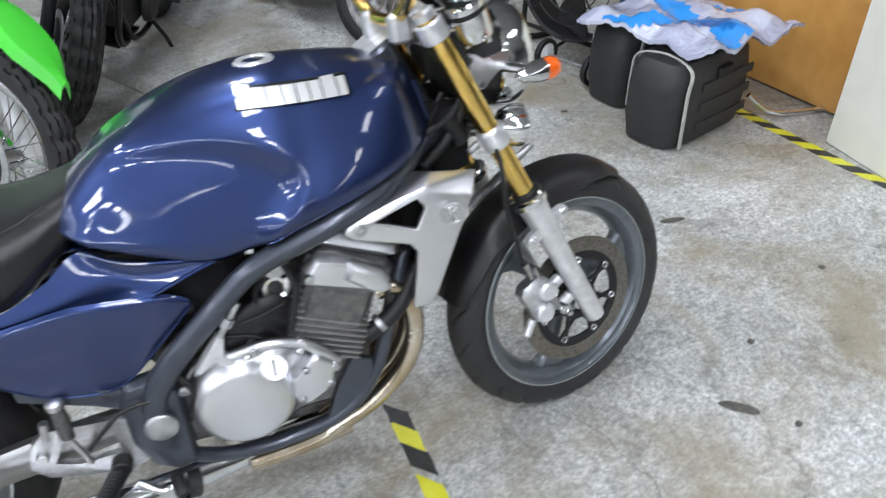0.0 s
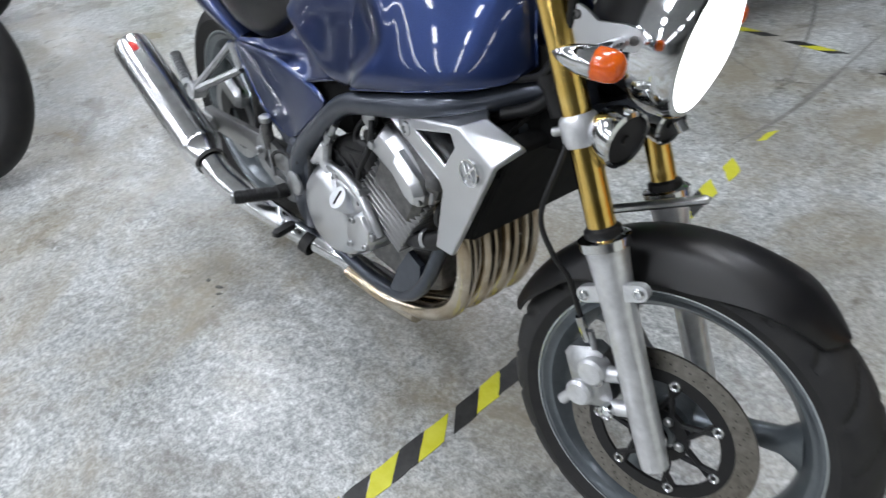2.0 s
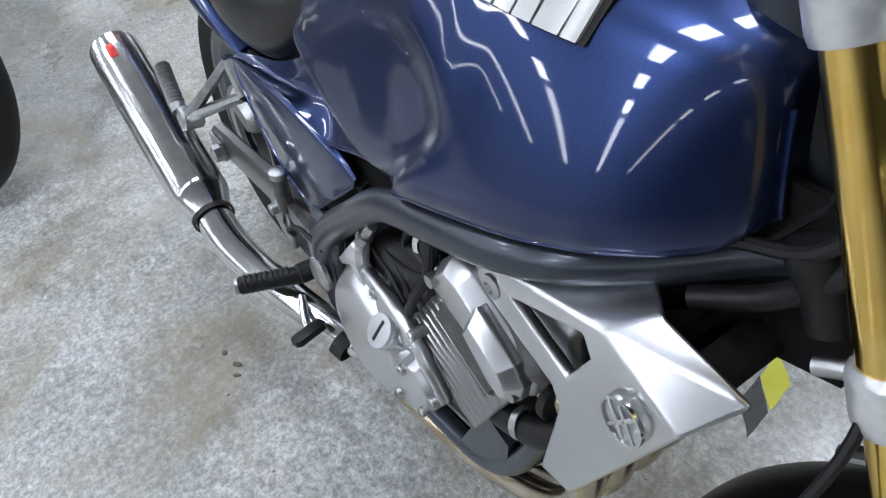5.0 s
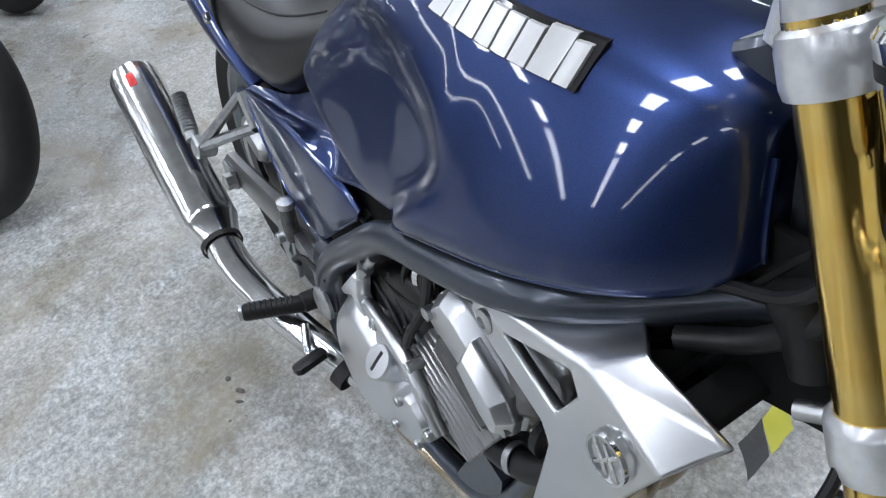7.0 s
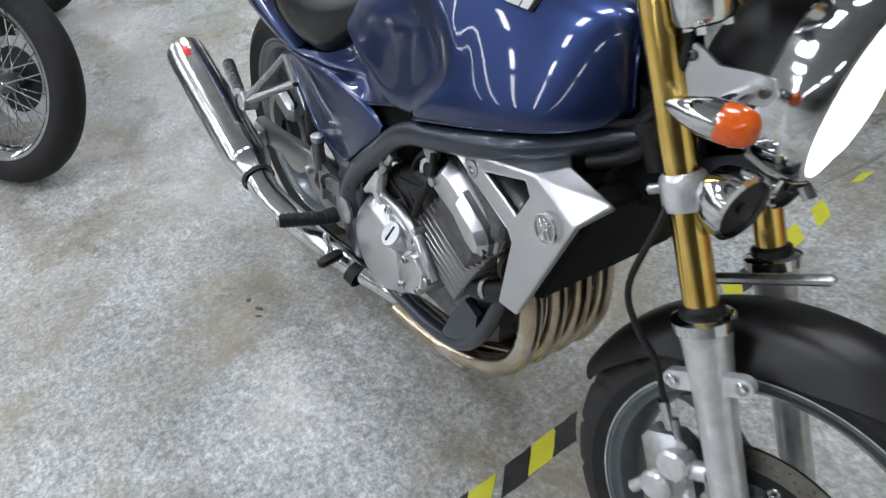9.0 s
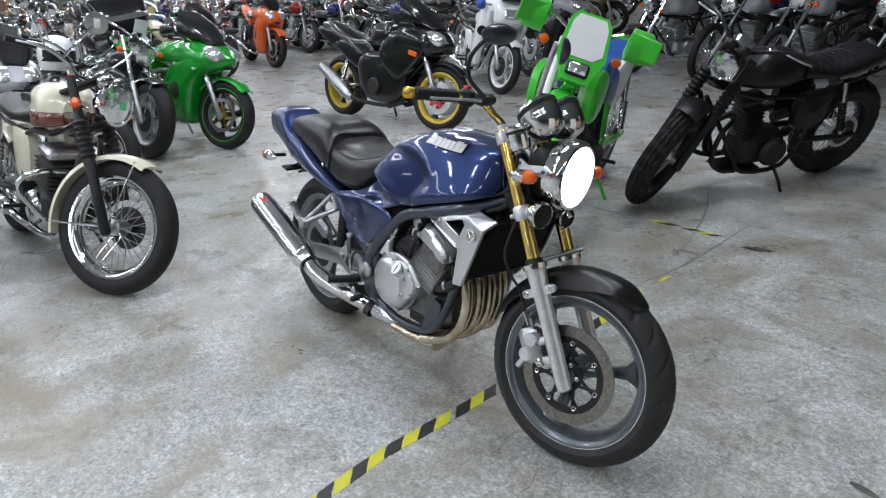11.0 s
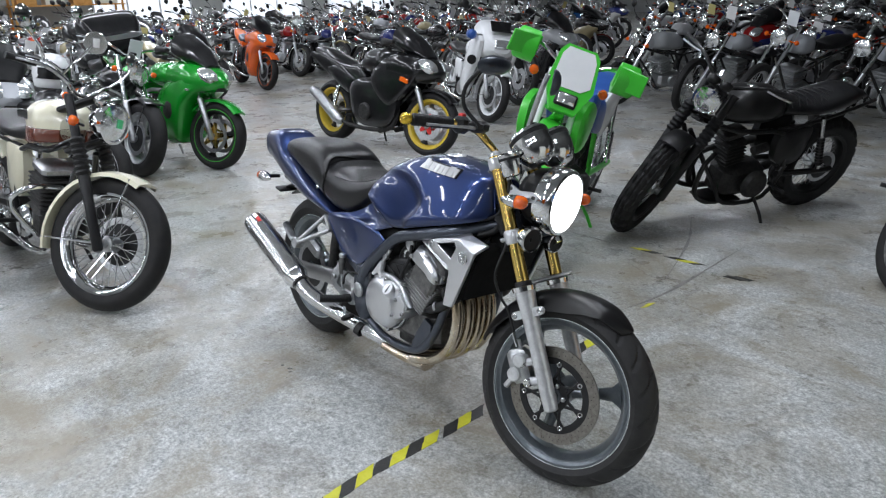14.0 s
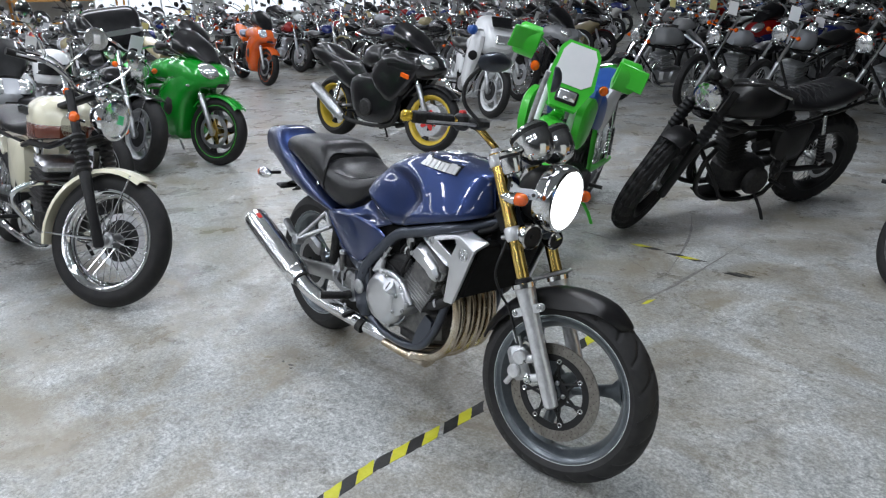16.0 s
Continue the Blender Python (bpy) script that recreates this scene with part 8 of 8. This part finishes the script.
def film():
    """Crinkled clear film over a blue print."""
    m = bpy.data.materials.new("printed_film")
    m.use_nodes = True
    nt = m.node_tree
    b = nt.nodes["Principled BSDF"]
    co = nt.nodes.new("ShaderNodeTexCoord").outputs["Object"]
    n = nt.nodes.new("ShaderNodeTexNoise")
    n.inputs["Scale"].default_value, n.inputs["Detail"].default_value = 4.2, 2
    n.inputs["Distortion"].default_value = 0.8
    r = nt.nodes.new("ShaderNodeValToRGB")
    r.color_ramp.elements[0].position, r.color_ramp.elements[1].position = 0.47, 0.53
    r.color_ramp.elements[0].color, r.color_ramp.elements[1].color = (0.40, 0.42, 0.55, 1), (0.55, 0.58, 0.70, 1)
    n2 = nt.nodes.new("ShaderNodeTexNoise")
    n2.inputs["Scale"].default_value, n2.inputs["Detail"].default_value, n2.inputs["Distortion"].default_value = 22, 4, 1.2
    bp = nt.nodes.new("ShaderNodeBump")
    bp.inputs["Strength"].default_value, bp.inputs["Distance"].default_value = 0.9, 0.012
    for s in (n, n2):
        nt.links.new(co, s.inputs["Vector"])
    nt.links.new(n.outputs["Fac"], r.inputs["Fac"])
    nt.links.new(r.outputs["Color"], b.inputs["Base Color"])
    nt.links.new(n2.outputs["Fac"], bp.inputs["Height"])
    nt.links.new(bp.outputs["Normal"], b.inputs["Normal"])
    b.inputs["Roughness"].default_value, b.inputs["Coat Weight"].default_value = 0.22, 0.6
    return m


bm = bmesh.new()
N = 34
grid = {}
for lay, dz in ((0, 0.0), (1, -0.014)):
    for i in range(N + 1):
        for j in range(N + 1):
            u, v = i / N * 2 - 1, j / N * 2 - 1
            edge = max(abs(u), abs(v))
            wob = 1 + 0.10 * noise.noise(Vector((u * 2, v * 2, 3)))
            p = Vector((u * 0.275 * wob, v * 0.33 * wob, 0.0))
            p.z = 0.05 * noise.noise(Vector((u * 2.3, v * 2.3, 0))) + 0.014 * noise.noise(Vector((u * 9, v * 9, 5))) - 0.035 * max(0, edge - 0.72) / 0.28 + dz
            grid[lay, i, j] = bm.verts.new(p)
for i in range(N):
    for j in range(N):
        bm.faces.new([grid[0, i, j], grid[0, i + 1, j], grid[0, i + 1, j + 1], grid[0, i, j + 1]])
        bm.faces.new([grid[1, i, j], grid[1, i, j + 1], grid[1, i + 1, j + 1], grid[1, i + 1, j]])
rim_ = [(i, 0) for i in range(N)] + [(N, j) for j in range(N)] + [(i, N) for i in range(N, 0, -1)] + [(0, j) for j in range(N, 0, -1)]
for a, b in zip(rim_, rim_[1:] + rim_[:1]):
    bm.faces.new([grid[0, *a], grid[1, *a], grid[1, *b], grid[0, *b]])
parcel = thing("wrapped_parcel", "flat parcel in crinkled blue and clear film on the cases", "parcel", pose(1.13, 1.275, 0.405, -3, 4, 15))
cells = {k: v.co.copy() for k, v in grid.items()}
part("film_cover", bm, film(), parcel, "crinkled clear film")
for test in (lambda u, v: abs(u - 0.45 * v + 0.12) < 0.16, lambda u, v: abs(u + 0.75 * v - 0.62) < 0.15, lambda u, v: abs(u + 0.6 * v + 0.75) < 0.14):
    bb = bmesh.new()
    for i in range(N):
        for j in range(N):
            if test((i + 0.5) / N * 2 - 1, (j + 0.5) / N * 2 - 1):
                bb.faces.new([bb.verts.new(cells[0, *q] + Vector((0, 0, 0.004))) for q in ((i, j), (i + 1, j), (i + 1, j + 1), (i, j + 1))])
    bmesh.ops.remove_doubles(bb, verts=bb.verts[:], dist=0.0005)
    part("blue_band", bb, M_WRAPBLUE, parcel, "bright blue printed band")

board = thing("storage_cabinet", "tall off-white painted cabinet with a scuffed side", "cabinet", pose(1.425, 0.21, 0, 0, 0, -3))
part("body", block((0.9, 1.12, 1.6), at(0.46, 0, 0.80), 0.006), M_BOARD, board)
part("plinth", block((0.88, 1.08, 0.03), at(0.46, 0, 0.015), 0.003), M_STRAP, board)
crate = thing("plywood_crate", "varnished orange plywood crate with a seam round it", "crate", pose(1.635, 0.885, 0, 0, 0, 8))
part("lower_box", block((0.7, 1.1, 0.46), at(0.36, 0.48, 0.24), 0.006), M_PLY, crate)
part("upper_box", block((0.7, 1.1, 0.60), at(0.36, 0.48, 0.78), 0.006), M_PLY, crate)
solo("chrome_rod", tube([(1.32, 1.06, 0.10), (1.395, 1.025, 0.035), (1.47, 0.992, 0.018), (1.69, 0.955, 0.018)], 0.011, 10), M_CHROME, "bent chrome rod lying beside the cases", "rod")
for k, (x, y, r, mt) in enumerate(((1.46, 2.01, 0.05, M_WHITEPAINT), (1.67, 2.11, 0.03, M_ALU), (1.79, 2.19, 0.045, M_WHITEPAINT))):
    solo("leaning_pipe", rod((x, y, 0.0), (x + 0.05, y + 0.25, 1.9), r, 18, None, 0.004), mt, "long pale pipe leaning upright", "pipe")
solo("coiled_cable", tube([(1.54, 0.78, 1.02), (1.525, 0.76, 0.92), (1.54, 0.70, 0.85), (1.56, 0.68, 0.80)], 0.006, 8), M_REDPAINT, "thin red cable hanging over the crate", "cable")

FAN_C = Vector((0.08, -0.02, 0.43))
fan = thing("drum_fan", "large black drum fan on a tube stand with white wheels", "fan", pose(0.928, 1.872, 0, 0, 0, 20))
fan_m = frame_of((-1, 0, 0.12), FAN_C)
part("drum", lathe([(0.300, -0.09), (0.312, -0.095), (0.312, 0.095), (0.300, 0.09), (0.306, 0.0)], fan_m, 48, closed=True), M_BLACK, fan, "black steel drum")
part("motor", lathe([(0.001, -0.06), (0.07, -0.055), (0.078, -0.03), (0.078, 0.03), (0.05, 0.055), (0.001, 0.06)], fan_m, 24), M_BLACK, fan)
for k in range(3):
    blade = []
    for f, wd, tw in ((0.07, 0.05, 0.030), (0.15, 0.10, 0.026), (0.24, 0.13, 0.020), (0.285, 0.11, 0.016)):
        blade.append([fan_m @ Matrix.Rotation(2.0944 * k + 0.4, 4, "Z") @ Vector((f, u * wd, u * tw * 2 + dz)) for u, dz in ((-1, -0.002), (0, -0.008), (1, -0.002), (1, 0.002), (0, -0.003), (-1, 0.002))])
    part("blade", skin(bmesh.new(), blade), M_DARK, fan)
for r in (0.06, 0.12, 0.18, 0.24, 0.295):
    part("guard_ring", lathe([(r - 0.003, 0.092), (r, 0.096), (r + 0.003, 0.092), (r, 0.088)], fan_m, 36, closed=True), M_BLACK, fan)
for k in range(8):
    a = math.pi * k / 4
    part("guard_wire", rod(fan_m @ Vector((0.05 * math.cos(a), 0.05 * math.sin(a), 0.096)), fan_m @ Vector((0.305 * math.cos(a), 0.305 * math.sin(a), 0.094)), 0.004, 6), M_BLACK, fan)
for s in (-1, 1):
    part("stand_leg", tube([(0.26, s * 0.28, 0.016), (0.10, s * 0.335, 0.022), (0.06, s * 0.335, 0.10), (0.08, s * 0.335, 0.30), (0.08, s * 0.325, 0.45)], 0.014, 10, 4), M_BLACK, fan)
    part("tilt_knob", rod(FAN_C + Vector((0, s * 0.31, 0)), FAN_C + Vector((0, s * 0.36, 0)), 0.022, 12, None, 0.004), M_BLACK, fan)
    w_ = part("fan_wheel", lathe([(0.05, -0.012), (0.068, -0.012), (0.072, 0), (0.068, 0.012), (0.05, 0.012)], at(-0.10, s * 0.14 - 0.11, 0.072) @ YAX, 26, closed=True), M_RUBBER, fan)
    part("wheel_disc", lathe([(0.052, -0.006), (0.02, -0.014), (0.001, -0.015), (0.001, 0.015), (0.02, 0.014), (0.052, 0.006)], at(-0.10, s * 0.14 - 0.11, 0.072) @ YAX, 24), M_WHITEPAINT, w_, "white plastic wheel disc")
part("axle", rod((-0.10, -0.27, 0.072), (-0.10, 0.05, 0.072), 0.007, 8), M_ALU, fan)
part("cross_bar", rod((0.06, -0.335, 0.10), (0.06, 0.335, 0.10), 0.012, 8), M_BLACK, fan)
for y in (-0.25, 0.03):
    part("axle_arm", rod((-0.10, y, 0.072), (0.06, y, 0.10), 0.009, 8), M_BLACK, fan)

# small commuter next to the stained floor
cub, sm, F, up = make_bike("small black commuter motorcycle with wire wheels", stand_at(0.185, 2.395, -74, 7), 40, paint=M_GLOSSBLACK, rim=M_ENGINE, lip=M_ENGINE, wheel_f="wire28", wheel_r="wire28", rf=0.30, wf=0.085, rimf=0.222, rr=0.30, wr=0.085, rimr=0.23, wb=1.25, slider=M_ALU, seg=30, disc=0.0, side_panel=M_GLOSSBLACK)
nb, sm, F, up = make_bike("dark roadster with a fat rear tyre beside the cream twin", stand_at(-3.10, -1.31, 8, 8), 20, paint=M_GLOSSBLACK, rim=M_GLOSSBLACK, lip=M_ALU, wf=0.13, seg=28)
red, sm, F, up = make_bike("red roadster seen from its rear wheel", stand_at(-0.5, 7.9, 75, 7), 8, paint=M_REDPAINT, rim=M_ALU, seg=26, exhaust="twin")

# a helmet resting on the seat of the machine behind the cream twin
hb, sm, F, up = make_bike("black roadster behind the cream twin with bare bars", stand_at(-4.11, -0.25, 6, 8), 30, paint=M_GLOSSBLACK, rim=M_GLOSSBLACK, lip=M_ALU, seg=26, tank=(-0.42, -0.88, 0.66, 0.86, 0.13), seat_z=0.74, mirrors=True)
helm = thing("crash_helmet", "white crash helmet with dark visor panels on a tank", "helmet", stand_at(-4.11, -0.25, 6, 8) @ at(-0.66, -0.01, 0.985))
part("shell", lathe([(0.105, -0.115), (0.125, -0.09), (0.135, -0.02), (0.132, 0.05), (0.105, 0.105), (0.06, 0.132), (0.001, 0.14)], Matrix.Diagonal((1.12, 0.95, 1, 1)), 32), M_WHITEPAINT, helm)
part("visor", lathe([(0.137, -0.045), (0.1385, -0.01), (0.136, 0.035), (0.134, 0.034), (0.1345, -0.01), (0.134, -0.045)], pose(0.006, 0, 0.0) @ Matrix.Diagonal((1.12, 0.90, 1, 1)), 32, closed=True), M_GLOSSBLACK, helm)
part("rim_trim", lathe([(0.104, -0.118), (0.112, -0.112), (0.104, -0.106), (0.098, -0.112)], Matrix.Diagonal((1.12, 0.95, 1, 1)), 28, closed=True), M_BLACK, helm)
